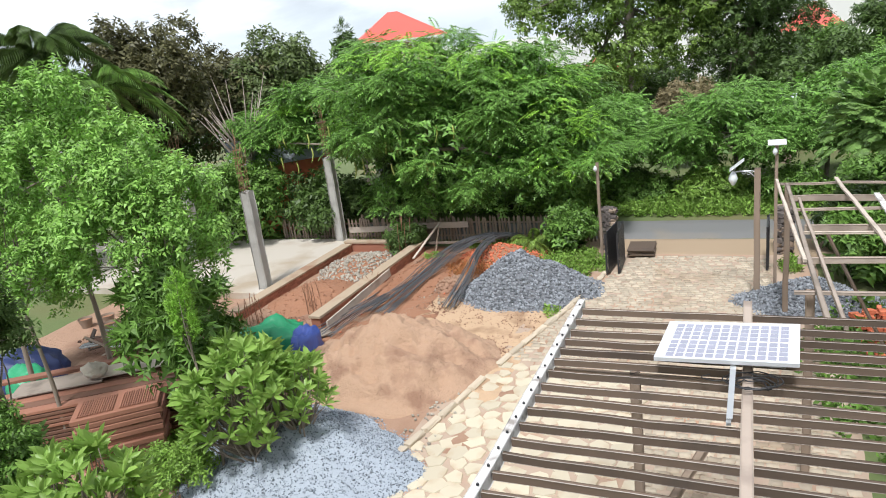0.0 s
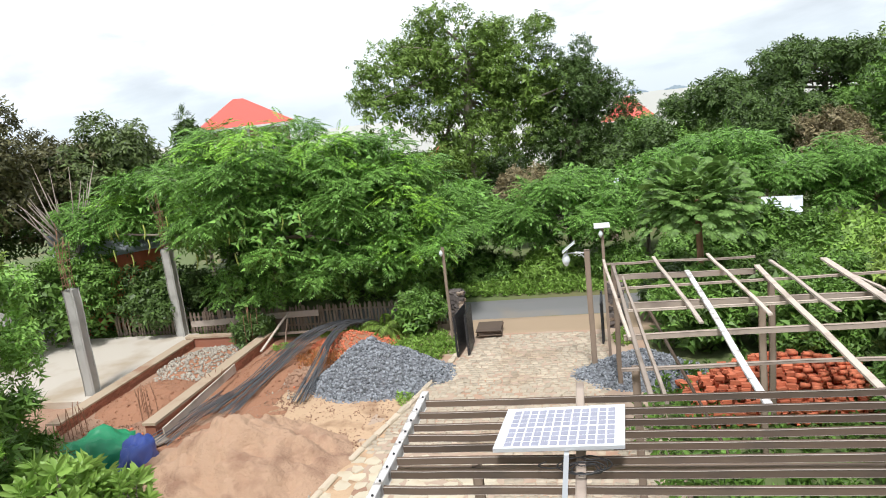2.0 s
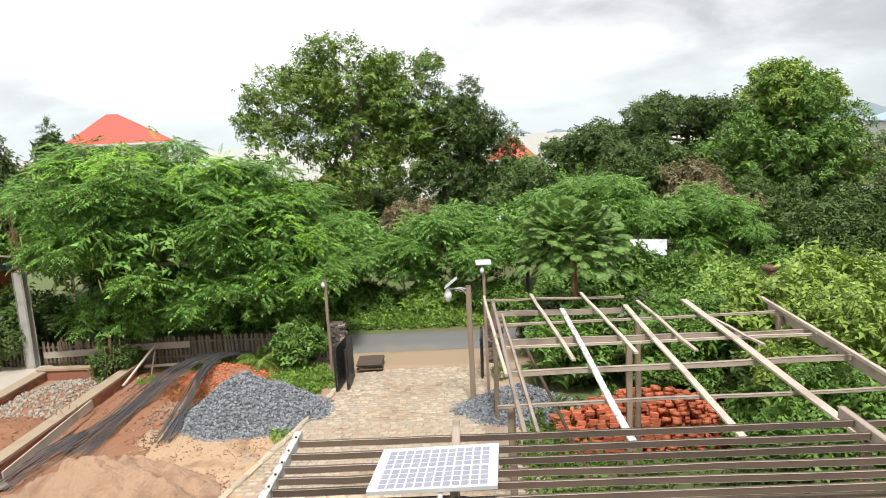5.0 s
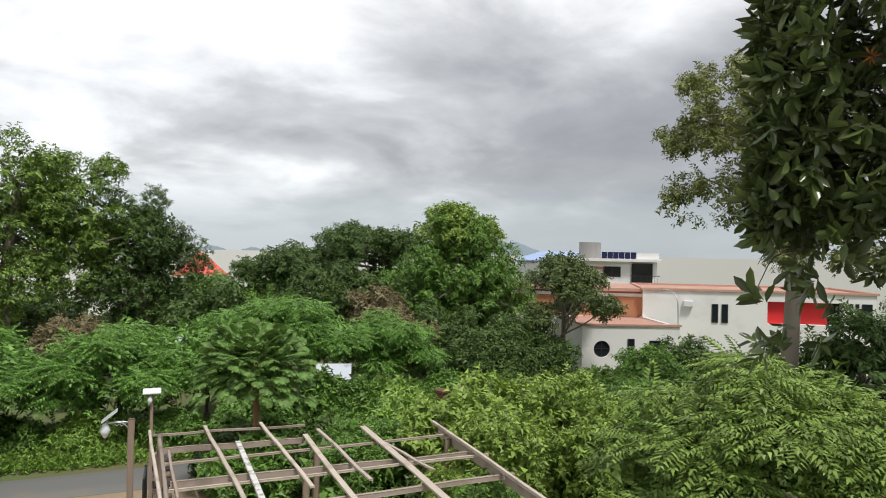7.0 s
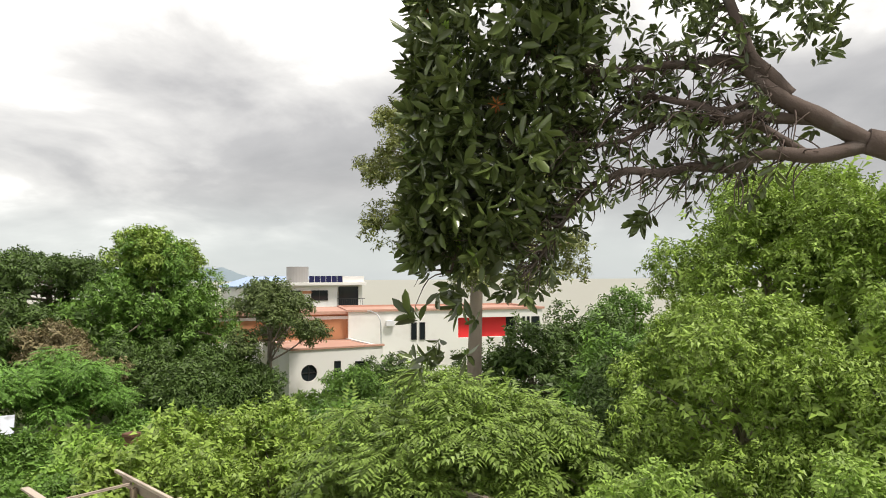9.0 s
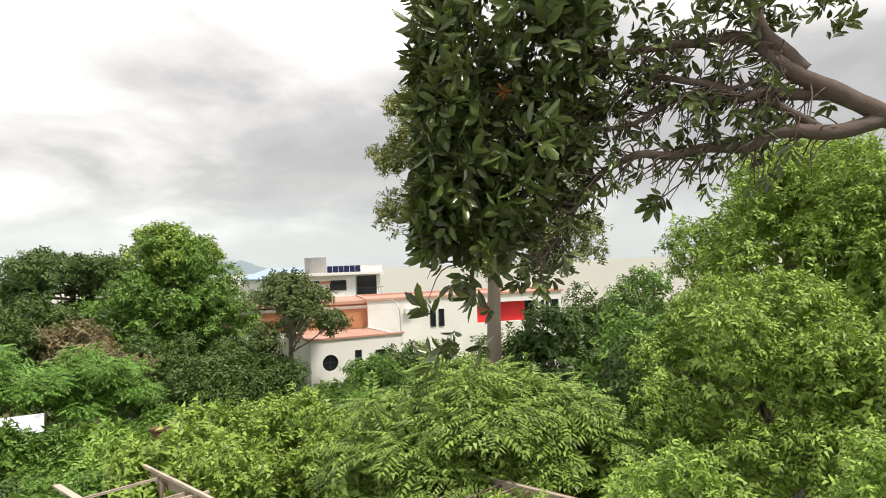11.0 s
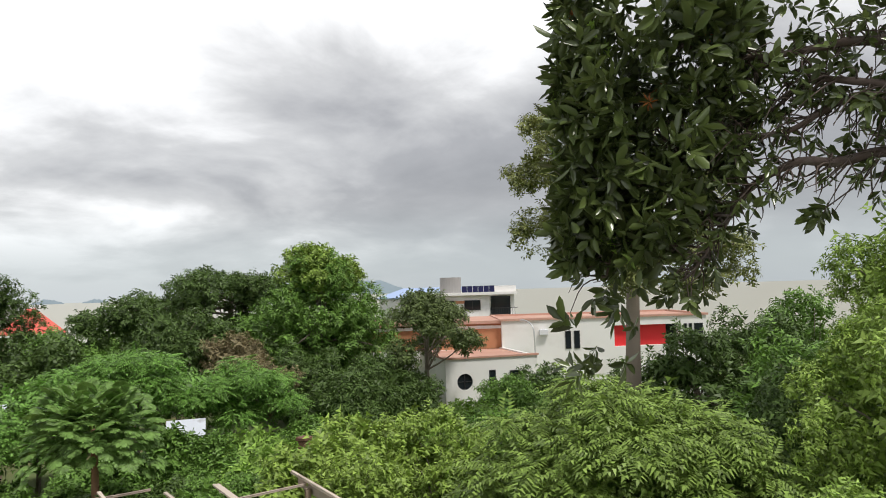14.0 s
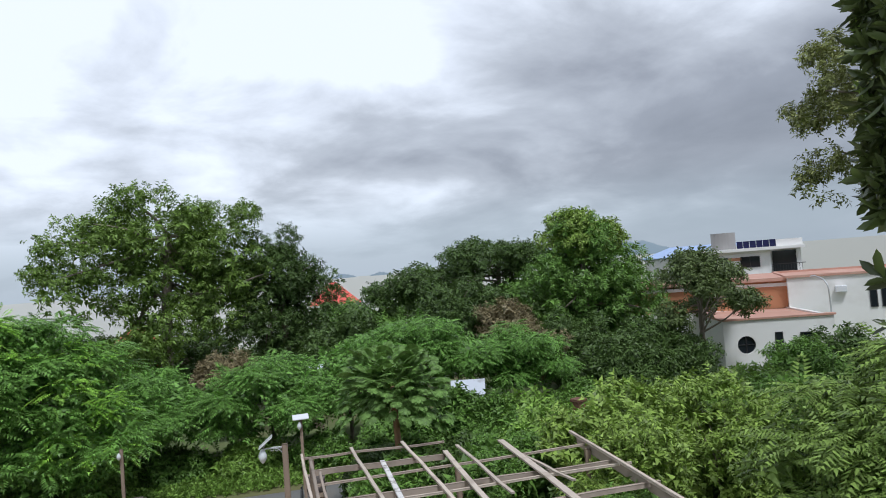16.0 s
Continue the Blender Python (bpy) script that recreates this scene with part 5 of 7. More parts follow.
# bank of shrubs beside the yard
BANK = "rambling light green shrub of the overgrown bank"
bank = [(13.2, 19.2, 1.6, 2.5, 0, LEAF_MID), (15.6, 18.2, 1.7, 2.8, 0, LEAF_DARK), (16.8, 15.0, 1.6, 3.0, 0, LEAF_MID), (16.0, 13.2, 1.3, 2.5, 0, LEAF_DARK), (14.2, 21.8, 1.3, 2.2, 0, LEAF_DARK), (20.5, 22.5, 1.1, 3.35, 0, LEAF_MID), (19.3, 23.3, 1.0, 3.5, 0, LEAF_MID), (14.3, 11.9, 1.0, 2.0, 0, LEAF_MID), (15.0, 16.2, 1.9, 3.4, 0, LEAF_MID), (17.6, 13.4, 2.5, 4.7, 0, LEAF_BRIGHT), (20.6, 12.0, 2.6, 4.6, 0, LEAF_BRIGHT), (15.2, 11.0, 2.0, 4.2, 0, LEAF_BRIGHT), (18.6, 16.8, 2.2, 3.4, 0, LEAF_GRASS), (22.8, 15.6, 2.6, 3.0, 0, LEAF_MID),
        (25.8, 18.4, 2.8, 3.0, 0, LEAF_GRASS), (24.6, 11.2, 2.6, 3.8, 0, LEAF_MID), (28.6, 13.5, 3.0, 3.0, 0, LEAF_MID), (19.5, 20.2, 2.1, 2.6, 0, LEAF_MID), (22.0, 22.0, 2.4, 2.8, 0, LEAF_GRASS), (27.0, 22.5, 2.6, 2.4, 0, LEAF_MID), (13.0, 9.4, 1.6, 3.4, 0, LEAF_MID), (32, 17, 2.8, 2.6, -0.5, LEAF_GRASS), (16.5, 23.5, 1.8, 3.0, 0, LEAF_MID)]
for i, (x, y, r, zt, zb, mat) in enumerate(bank):
    plant("bank_shrub", BANK, x, y, r, zt, zb, 2300, 0.36, ("broad", "leafy", "tuft")[i % 3], mat, 210 + i, trunk_r=0.06, category="shrub", group="shrubs of the overgrown bank", clump=12, clump_size=0.3)
FEATHER = "large feathery shrub with drooping pinnate fronds"
tree("feathery_shrub", FEATHER, 17.5, 4.5, 0.1, [(0, 0, 4.6, 3.0, 2.8, 2.0), (-0.8, 2.2, 4.0, 1.9, 1.8, 1.6), (-0.6, -2.2, 3.9, 2.0, 1.8, 1.6), (-1.6, 0, 3.0, 2.2, 2.4, 1.8), (0, 0, 2.0, 2.6, 3, 1.8)], 9800, 0.54, "pinnate", leaf("pale_feathery_leaves", (0.030, 0.082, 0.022), (0.100, 0.205, 0.050), island=0.5), 230, 0.12, clump=11, clump_size=0.32, droop=0.28, category="shrub", flat=0.5)
plant("right_tree", "dense bright green tree beside the garden", 25.0, -3.6, 3.6, 12.3, 5.6, 7000, 0.36, "tuft", LEAF_BRIGHT, 231, trunk_r=0.25, clump=16, clump_size=0.3, inner=0.5)
plant("right_tree", "dense bright green tree beside the garden", 22.5, -7.0, 3.6, 13.0, 4.0, 6000, 0.36, "tuft", LEAF_BRIGHT, 232, trunk_r=0.25, clump=14, clump_size=0.3)
plant("right_tree", "bright green small-leaved tree in the garden", 18.2, -2.0, 2.9, 8.2, 2.4, 7500, 0.26, "leafy", LEAF_BRIGHT, 233, trunk_r=0.15, clump=16, clump_size=0.3, inner=0.5)
plant("right_tree", "bright green small-leaved tree in the garden", 16.2, -5.0, 2.8, 8.6, 2.4, 6500, 0.26, "leafy", LEAF_BRIGHT, 234, trunk_r=0.15, clump=14, clump_size=0.3)
plant("garden_shrub", "light green shrub close below the terrace", 11.6, 0.3, 1.7, 5.9, 1.6, 3600, 0.26, "tuft", LEAF_LIME, 235, trunk_r=0.08, category="shrub", clump=14, clump_size=0.3)
plant("garden_shrub", "light green shrub close below the terrace", 11.4, -2.6, 1.8, 6.1, 1.6, 3200, 0.26, "tuft", LEAF_LIME, 236, trunk_r=0.08, category="shrub", clump=14, clump_size=0.3)
plant("garden_shrub", "green shrub below the feathery shrub", 13.4, 2.6, 1.5, 4.6, 0.4, 2600, 0.28, "tuft", LEAF_BRIGHT, 237, trunk_r=0.08, category="shrub", clump=12)
for i, (x, y, r, zt, zb, mat) in enumerate(((35.2, 16.0, 2.2, 3.7, 0.5, LEAF_MID), (38.2, 15.2, 2.2, 4.0, 0.5, LEAF_DARK), (34.2, 5.6, 3.0, 6.3, 1.0, LEAF_DARK), (38.0, 3.8, 3.2, 7.5, 1.0, LEAF_DARK), (41.2, 1.4, 3.0, 8.0, 1, LEAF_MID), (36, 9.5, 2.4, 4.4, 0, LEAF_DARK), (33.0, -0.5, 3.4, 7.0, 0, LEAF_DARK), (30, 1.5, 3, 6.4, 0, LEAF_MID), (26.5, 0.5, 2.6, 5.8, 0, LEAF_DARK), (46, -3, 4, 8.0, 0, LEAF_MID), (38, -6, 4, 7.6, 0, LEAF_DARK), (30, -8, 4, 8.5, 0, LEAF_MID), (28.6, 8.6, 2.2, 3.6, 0, LEAF_DARK), (66, 2, 4, 5.0, -2, LEAF_MID), (62, -6, 5, 5.6, -2, LEAF_MID), (23.0, 8.0, 2.0, 3.6, 0, LEAF_DARK))):
    plant("back_tree", "rounded green tree beside the white house", x, y, r, zt, zb - 0.5, 2100, 0.44, "leafy", mat, 240 + i, trunk_r=0.15, group="trees beside the white house", clump=11, clump_size=0.32)
tree("grey_leaved_tree", "tall open tree with small grey-green leaves", 30.0, 7.6, -0.1,
     [(0, -0.4, 12.4, 4.2, 3.6, 3.0), (0.3, 2.9, 15.3, 2.4, 2.2, 2.2), (0.4, 3.0, 13.2, 2.6, 2.4, 2.2), (-0.2, 3.0, 10.9, 2.2, 2.2, 1.9), (0.5, -3.2, 9.6, 2.2, 2.0, 2.2), (0, 0, 9.4, 2.8, 3.0, 2.0)],
     9000, 0.40, "tuft", leaf("grey_green_leaves", (0.05, 0.085, 0.03), (0.11, 0.17, 0.065)), 260, 0.42, clump=12, clump_size=0.28, flat=0.6, shell=0.6, inner=0)


# ---- near tree beside the terrace ----
def build_near_tree():
    ob = thing("broadleaf_tree", pose(5.3, -3.6, 0), "broadleaf tree with glossy dark leaves and mottled brown limbs", "tree")
    o = Vector((5.3, -3.6, 0))
    rng = random.Random(61)
    bm = bmesh.new()

    def limb(pts, r0, r1, sides=9):
        p = smooth_path([Vector(q) - o for q in pts], 6)
        rad = [0.78 * (r0 + (r1 - r0) * i / (len(p) - 1)) * rng.uniform(0.93, 1.07) for i in range(len(p))]
        tube(bm, p, rad, sides)
        return p
    limb([(5.3, -3.6, -0.2), (5.35, -3.5, 4.0), (5.4, -3.2, 7.2), (5.5, -2.4, 8.9), (5.52, -1.75, 9.4), (5.51, -1.33, 9.56)], 0.26, 0.1, 14)
    ways = []
    for pts, r0, r1 in (
            ([(5.51, -1.36, 9.54), (5.42, -1.04, 9.72), (5.36, -0.84, 9.83), (5.36, -0.74, 9.93), (5.41, -0.65, 10.06), (5.47, -0.52, 10.12), (5.47, -0.4, 10.1), (5.4, -0.21, 10.1), (5.36, 0.04, 10.08), (5.45, 0.31, 10.13), (5.5, 0.7, 10.3)], 0.078, 0.016),
            ([(5.38, -0.9, 9.84), (5.36, -0.8, 9.96), (5.36, -0.69, 10.1), (5.4, -0.63, 10.31), (5.5, -0.54, 10.64), (5.5, -0.43, 10.93), (5.45, 0.1, 11.2), (5.4, 0.6, 11.3)], 0.062, 0.025),
            ([(5.46, -1.07, 9.70), (5.4, -0.85, 9.71), (5.34, -0.68, 9.73), (5.34, -0.57, 9.71), (5.41, -0.44, 9.72), (5.47, -0.29, 9.78), (5.47, -0.17, 9.77), (5.4, -0.07, 9.71), (5.36, 0.09, 9.62), (5.4, 0.32, 9.62), (5.45, 0.51, 9.63), (5.5, 0.85, 9.5)], 0.05, 0.012),
            ([(5.36, -0.55, 9.71), (5.36, -0.42, 9.8), (5.36, -0.23, 9.86), (5.4, -0.08, 9.91), (5.48, 0.02, 9.91), (5.48, 0.19, 9.78), (5.42, 0.42, 9.71), (5.45, 0.8, 9.75)], 0.034, 0.01),
            ([(5.38, -0.82, 9.86), (5.36, -0.66, 9.81), (5.36, -0.52, 9.78), (5.38, -0.42, 9.82)], 0.024, 0.016),
            ([(5.42, -1.0, 9.48), (5.36, -0.83, 9.59), (5.35, -0.73, 9.66), (5.36, -0.64, 9.73)], 0.036, 0.026),
            ([(5.51, -1.33, 9.54), (5.42, -1.06, 9.47), (5.36, -0.83, 9.49), (5.36, -0.7, 9.48), (5.41, -0.6, 9.43), (5.47, -0.49, 9.44), (5.47, -0.34, 9.45), (5.4, -0.15, 9.41), (5.36, 0.03, 9.43), (5.38, 0.15, 9.4), (5.45, 0.31, 9.33), (5.5, 0.41, 9.24), (5.46, 0.49, 9.09), (5.4, 0.58, 8.95), (5.36, 0.68, 8.8)], 0.062, 0.012),
            ([(5.46, 0.32, 9.32), (5.48, 0.5, 9.42), (5.46, 0.75, 9.6), (5.45, 1.0, 9.95)], 0.016, 0.007),
            ([(5.46, 0.45, 9.15), (5.5, 0.7, 9.2), (5.5, 0.95, 9.35), (5.48, 1.2, 9.7)], 0.014, 0.006),
            ([(5.4, 0.58, 8.95), (5.48, 0.8, 9.0), (5.5, 1.05, 9.1), (5.5, 1.3, 9.4)], 0.012, 0.006),
            ([(5.4, 0.1, 10.1), (5.5, 0.4, 9.95), (5.5, 0.8, 9.7), (5.45, 1.1, 9.3), (5.45, 1.25, 8.8)], 0.018, 0.006)):
        ways.append(limb(pts, r0, r1))
    # twigs
    twig_tips = []
    for w in ways:
        for i in range(5, len(w), 1):
            for k in range(3 if w[i].y + o.y > 0.2 else 2):
                s = w[i]
                lean = Vector((rng.uniform(-0.5, 0.5), rng.uniform(-0.1, 0.7), rng.uniform(-0.75, 0.35)))
                e = s + lean * rng.uniform(0.2, 0.5)
                m = s.lerp(e, 0.5) + Vector((rng.uniform(-0.05, 0.05), rng.uniform(-0.05, 0.05), rng.uniform(-0.05, 0.08)))
                p = smooth_path([s, m, e], 3)
                tube(bm, p, [0.007 - 0.0045 * j / (len(p) - 1) for j in range(len(p))], 4, False)
                if rng.random() < (0.72 if e.y + o.y < 0.3 else 0.2):
                    continue
                twig_tips.append((e, (e - m).normalized()))
    for hang in ([(5.4, -0.36, 9.44), (5.4, -0.27, 9.3), (5.42, -0.15, 9.21), (5.46, -0.06, 9.15)],):
        p = smooth_path([Vector(q) - o for q in hang], 4)
        tube(bm, p, 0.005, 4, False)
        for k in range(5):
            twig_tips.append((p[-1 - k // 2] + Vector((0, rng.uniform(-0.05, 0.05), rng.uniform(-0.04, 0.02))), Vector((rng.uniform(-0.3, 0.3), 0.6, -0.5))))
    part("trunk", bm, M_BARKFG, ob, "mottled brown trunk and limbs")
    # the hanging mass of leaves
    g = np.random.default_rng(62)
    n = 900
    z = np.where(g.random(n) < 0.02, g.uniform(8.1, 8.9, n), g.uniform(8.9, 11.3, n))
    half = np.interp(z, (8.05, 8.35, 8.7, 9.1, 9.46, 9.85, 10.2, 11.3), (0.10, 0.14, 0.22, 0.40, 0.50, 0.54, 0.58, 0.66))
    mid = np.interp(z, (8.05, 8.35, 8.7, 9.1, 9.46, 9.85, 10.2, 11.3), (1.30, 1.30, 1.22, 1.10, 0.98, 0.94, 0.90, 0.84))
    u = g.uniform(-1, 1, n)
    u = np.where((z < 10.3) & (u < -0.2) & (g.random(n) < 0.45), -u, u)
    y = mid + half * np.sign(u) * np.abs(u) ** 0.8
    x = 5.5 + g.uniform(-0.55, 0.55, n) * np.sqrt(np.maximum(0.05, 1 - u * u))
    P = np.stack([x - o.x, y - o.y, z - o.z], 1)
    D = np.stack([g.normal(size=n) * 0.6 - 0.25, u * 0.8 + g.normal(size=n) * 0.4, g.normal(size=n) * 0.5 - 0.1], 1)
    # looser sprays between the mass and the limbs
    for _ in range(330):
        far_ = rng.random() ** 1.1
        q = Vector((5.5 + rng.uniform(-0.3, 0.35), 0.7 - 1.9 * far_, rng.uniform(9.35 + 0.75 * min(1, far_ * 1.6), 11.2))) - o
        twig_tips.append((q, Vector((rng.uniform(-0.6, 0.3), rng.uniform(-0.6, 0.6), rng.uniform(-0.6, 0.4)))))
    if twig_tips:
        T = np.array([tuple(t) for t, _ in twig_tips])
        TD = np.array([tuple(d) for _, d in twig_tips])
        P, D = np.concatenate([P, T]), np.concatenate([D, TD])
    size = np.where(np.arange(len(P)) < n, 0.20, 0.135) * g.uniform(0.7, 1.2, len(P))
    me = sprigs_mesh("crown", P, D, g.normal(size=P.shape), size, "spray", LEAF_GLOSSY)
    new("crown", me).parent = ob
    k = g.choice(n, 34)
    me = sprigs_mesh("young_leaves", P[k] + D[k] * 0.06, D[k], g.normal(size=(34, 3)), 0.12 * g.uniform(0.7, 1.1, 34), "rosette", LEAF_LIME)
    tagged(new("young_leaves", me), "fresh light green young leaves").parent = ob
    k = g.choice(n, 14)
    me = sprigs_mesh("withered_leaves", P[k] + D[k] * 0.04, D[k], g.normal(size=(14, 3)), 0.12 * g.uniform(0.5, 0.8, 14), "long", leaf("withered_leaf", (0.16, 0.07, 0.03), (0.28, 0.13, 0.05)))
    tagged(new("withered_leaves", me), "withered orange-brown leaves").parent = ob


build_near_tree()


# ---- gate, lamps, fence ----
def build_gate(a, b, turn, label):
    ob = thing("gate_leaf", site(a, b, 0.1, turn) @ Matrix.Diagonal((1, 1, 0.79, 1)), label, "gate")
    part("gate_frame", boxes((0, -0.03, 0, 0.05, 0.03, 1.86), (1.45, -0.03, 0, 1.5, 0.03, 1.86), (0.05, -0.03, 0.05, 1.45, 0.03, 0.11), (0.05, -0.03, 1.74, 1.45, 0.03, 1.8), (0.05, -0.03, 0.9, 1.45, 0.03, 0.96)), M_BLACK, ob)
    me = bpy.data.meshes.new("board")
    b_ = boxes((-0.055, -0.012, 0, 0.055, 0.012, 1.92), bevel=0.006)
    b_.to_mesh(me)
    b_.free()
    me.materials.append(M_BLACK)
    for i in range(11):
        shared("board", me, ob, pose(0.12 + i * 0.126, 0.045, 0.03))


def build_pillar(a, b):
    ob = thing("gate_pillar", site(a, b, 0), "gate pillar of stacked dark rough stones", "pillar", "gate pillars")
    rng = random.Random(a * 10)
    part("core", boxes((-0.2, -0.2, 0, 0.2, 0.2, 1.72), bevel=0.02), M_PILLAR, ob)
    z = 0.0
    while z < 1.6:
        for sx_, sy_ in ((-1, -1), (1, -1), (1, 1), (-1, 1), (0, -1), (-1, 0)):
            w, h = rng.uniform(0.09, 0.15), rng.uniform(0.11, 0.22)
            bm = boxes((-w, -0.1, 0, w, 0.1, h), bevel=0.025)
            for v in bm.verts:
                v.co += Vector((rng.uniform(-1, 1), rng.uniform(-1, 1), rng.uniform(-1, 1))) * 0.03
            part("stone", bm, M_POST if rng.random() < 0.3 else M_PILLAR, ob, m=pose(sx_ * 0.17, sy_ * 0.17, z + rng.uniform(-0.04, 0.05), rng.uniform(-9, 9), rng.uniform(-9, 9), rng.uniform(-20, 20)))
        z += 0.17
    return ob


build_gate(-4.35, 24.0, -95, "open black slatted gate leaf folded inward")
build_gate(-4.15, 24.1, -88, "second black slatted gate leaf folded against the first")
build_gate(0.62, 24.7, -92, "open black slatted gate leaf by the lamp post")
build_pillar(-4.9, 25.6)
build_pillar(1.15, 25.2)


def solar_lamp(m, post_h, arm, label, thin=0.075, panel=True):
    ob = thing("street_lamp", m, label, "street lamp", "solar yard lamps")
    part("post", beam((0, 0, -0.1), (0, 0, post_h), thin * 2, thin * 2, wobble=0.01, seed=3, cuts=5), M_POST, ob, "weathered wooden post")
    if arm:
        part("bracket", tube(bmesh.new(), smooth_path([(0, 0, post_h - 0.35), (-0.2, 0, post_h - 0.12), (-0.45, 0, post_h - 0.08), (-0.62, 0, post_h - 0.1)], 5), 0.018, 6), M_STEEL, ob, "scrolled white metal bracket")
        part("bracket", tube(bmesh.new(), smooth_path([(0, 0, post_h - 0.1), (-0.3, 0, post_h - 0.06), (-0.6, 0, post_h - 0.08)], 5), 0.018, 6), M_STEEL, ob)
        for k in range(3):
            pts = [(-0.1 - 0.13 * k + 0.05 * math.cos(t), 0, post_h - 0.15 + 0.02 * k + 0.05 * math.sin(t)) for t in [i * math.tau / 10 for i in range(11)]]
            part("scroll", tube(bmesh.new(), pts, 0.01, 5), M_STEEL, ob)
        x, z = -0.64, post_h - 0.12
    else:
        x, z = -0.05, post_h - 0.12
    bm = bmesh.new()
    k = 1.0 if arm else 0.55
    prof = [(r * k, dz * k) for r, dz in ((0.02, 0.06), (0.06, 0.02), (0.10, -0.06), (0.13, -0.16), (0.11, -0.24), (0.06, -0.32), (0.025, -0.36))]
    rings = []
    for r, dz in prof:
        rings.append([bm.verts.new((x + r * math.cos(i * math.tau / 10), r * math.sin(i * math.tau / 10) - (0 if arm else 0.14), z + dz)) for i in range(10)])
    for r0, r1 in zip(rings, rings[1:]):
        for i in range(10):
            bm.faces.new((r0[i], r1[i], r1[(i + 1) % 10], r0[(i + 1) % 10])).smooth = True
    bm.faces.new(rings[0]), bm.faces.new(rings[-1][::-1])
    part("lantern", bm, M_CLEAR, ob, "faceted glass lantern")
    pm = pose(x + 0.1, 0, z + 0.24, 0, -38 if arm else 0, 0) if arm else pose(0, -0.05, post_h + 0.04, 12, 0, 0)
    if panel:
        part("solar_cell", boxes((-0.24, -0.19, -0.012, 0.24, 0.19, 0.012)), M_PANELWHITE, ob, "small white solar panel", m=pm)
    if arm:
        part("stem", beam((x + 0.02, 0, z + 0.04), (x + 0.1, 0, z + 0.23), 0.02, 0.02), M_STEEL, ob)


solar_lamp(site(0.24, 20.9), 4.0, True, "wooden lamp post with a scrolled arm and solar lantern", 0.085)
solar_lamp(site(0.75, 21.6), 4.55, False, "thin post topped by a small solar lamp", 0.045)
solar_lamp(site(-4.95, 24.2), 3.75, False, "rusty thin post with a small lantern by the gate", 0.05, False)


def build_fence():
    ob = thing("picket_fence", site(0, 0), "weathered grey picket fence along the road", "fence")
    rng = random.Random(21)
    me = bpy.data.meshes.new("picket")
    bm = bmesh.new()
    vs = [(-0.045, 0), (0.045, 0), (0.045, 1.12), (0, 1.2), (-0.045, 1.12)]
    f = [bm.verts.new((x, -0.012, z)) for x, z in vs]
    g = [bm.verts.new((x, 0.012, z)) for x, z in vs]
    bm.faces.new(f), bm.faces.new(g[::-1])
    for i in range(5):
        bm.faces.new((f[i], g[i], g[(i + 1) % 5], f[(i + 1) % 5]))
    bmesh.ops.recalc_face_normals(bm, faces=bm.faces[:])
    bm.to_mesh(me)
    bm.free()
    me.materials.append(M_POST)
    a = -21.0
    while a < -5.2:
        shared("picket", me, ob, pose(a, 26.45 + rng.uniform(-0.02, 0.02), 0.02 + rng.uniform(-0.05, 0.05), rng.uniform(-3, 3), rng.uniform(-3, 3), 0))
        a += 0.155
    for z in (0.35, 0.95):
        part("rail", beam((-21, 26.49, z), (-5.2, 26.49, z), 0.05, 0.08, wobble=0.02, seed=7, cuts=12), M_POST, ob)
    a = -21.0
    while a < -5:
        part("post", beam((a, 26.58, -0.1), (a, 26.58, 1.35), 0.1, 0.1), M_POST, ob)
        a += 2.25


build_fence()


# ---- building site ----
def build_slab():
    ob = thing("floor_slab", site(0, 0), "pale concrete floor slab of the unfinished house", "concrete slab", kind="structure")
    part("slab", boxes((-34.5, 19.2, -0.1, -16.75, 26.2, 0.30), bevel=0.03), M_SLAB, ob)
    w = thing("foundation_wall", site(0, 0), "low red brick foundation wall with concrete capping", "wall", kind="structure")
    part("capping", boxes((-13.15, 16.9, 0.44, -12.7, 25.2, 0.52)), M_DUSTY, w, "concrete capping")
    part("core", boxes((-13.1, 16.95, -0.1, -12.75, 25.15, 0.44)), M_BRICK_DARK, w)
    part("capping", boxes((-16.7, 25.0, 0.44, -13.15, 25.35, 0.52)), M_DUSTY, w, "concrete capping")
    part("core", boxes((-16.7, 25.05, -0.1, -13.15, 25.3, 0.44)), M_BRICK_DARK, w)
    part("core", boxes((-16.75, 17.5, -0.1, -16.35, 25.0, 0.36)), M_BRICK_DARK, w)
    part("capping", boxes((-16.8, 17.2, 0.36, -16.3, 25.0, 0.42)), M_DUSTY, w, "concrete capping")
    me = bpy.data.meshes.new("brick")
    bm = boxes((-0.105, -0.012, 0.004, 0.105, 0.012, 0.074))
    bm.to_mesh(me)
    bm.free()
    me.materials.append(M_BRICK_DARK)
    for r in range(5):
        b = 17.1 + (r % 2) * 0.11
        while b < 24.9:
            shared("brick", me, w, pose(-12.745, b, r * 0.085 + 0.02, 0, 0, 90))
            if r < 4:
                shared("brick", me, w, pose(-16.345, b, r * 0.085 + 0.02, 0, 0, 90))
            b += 0.225
    return w


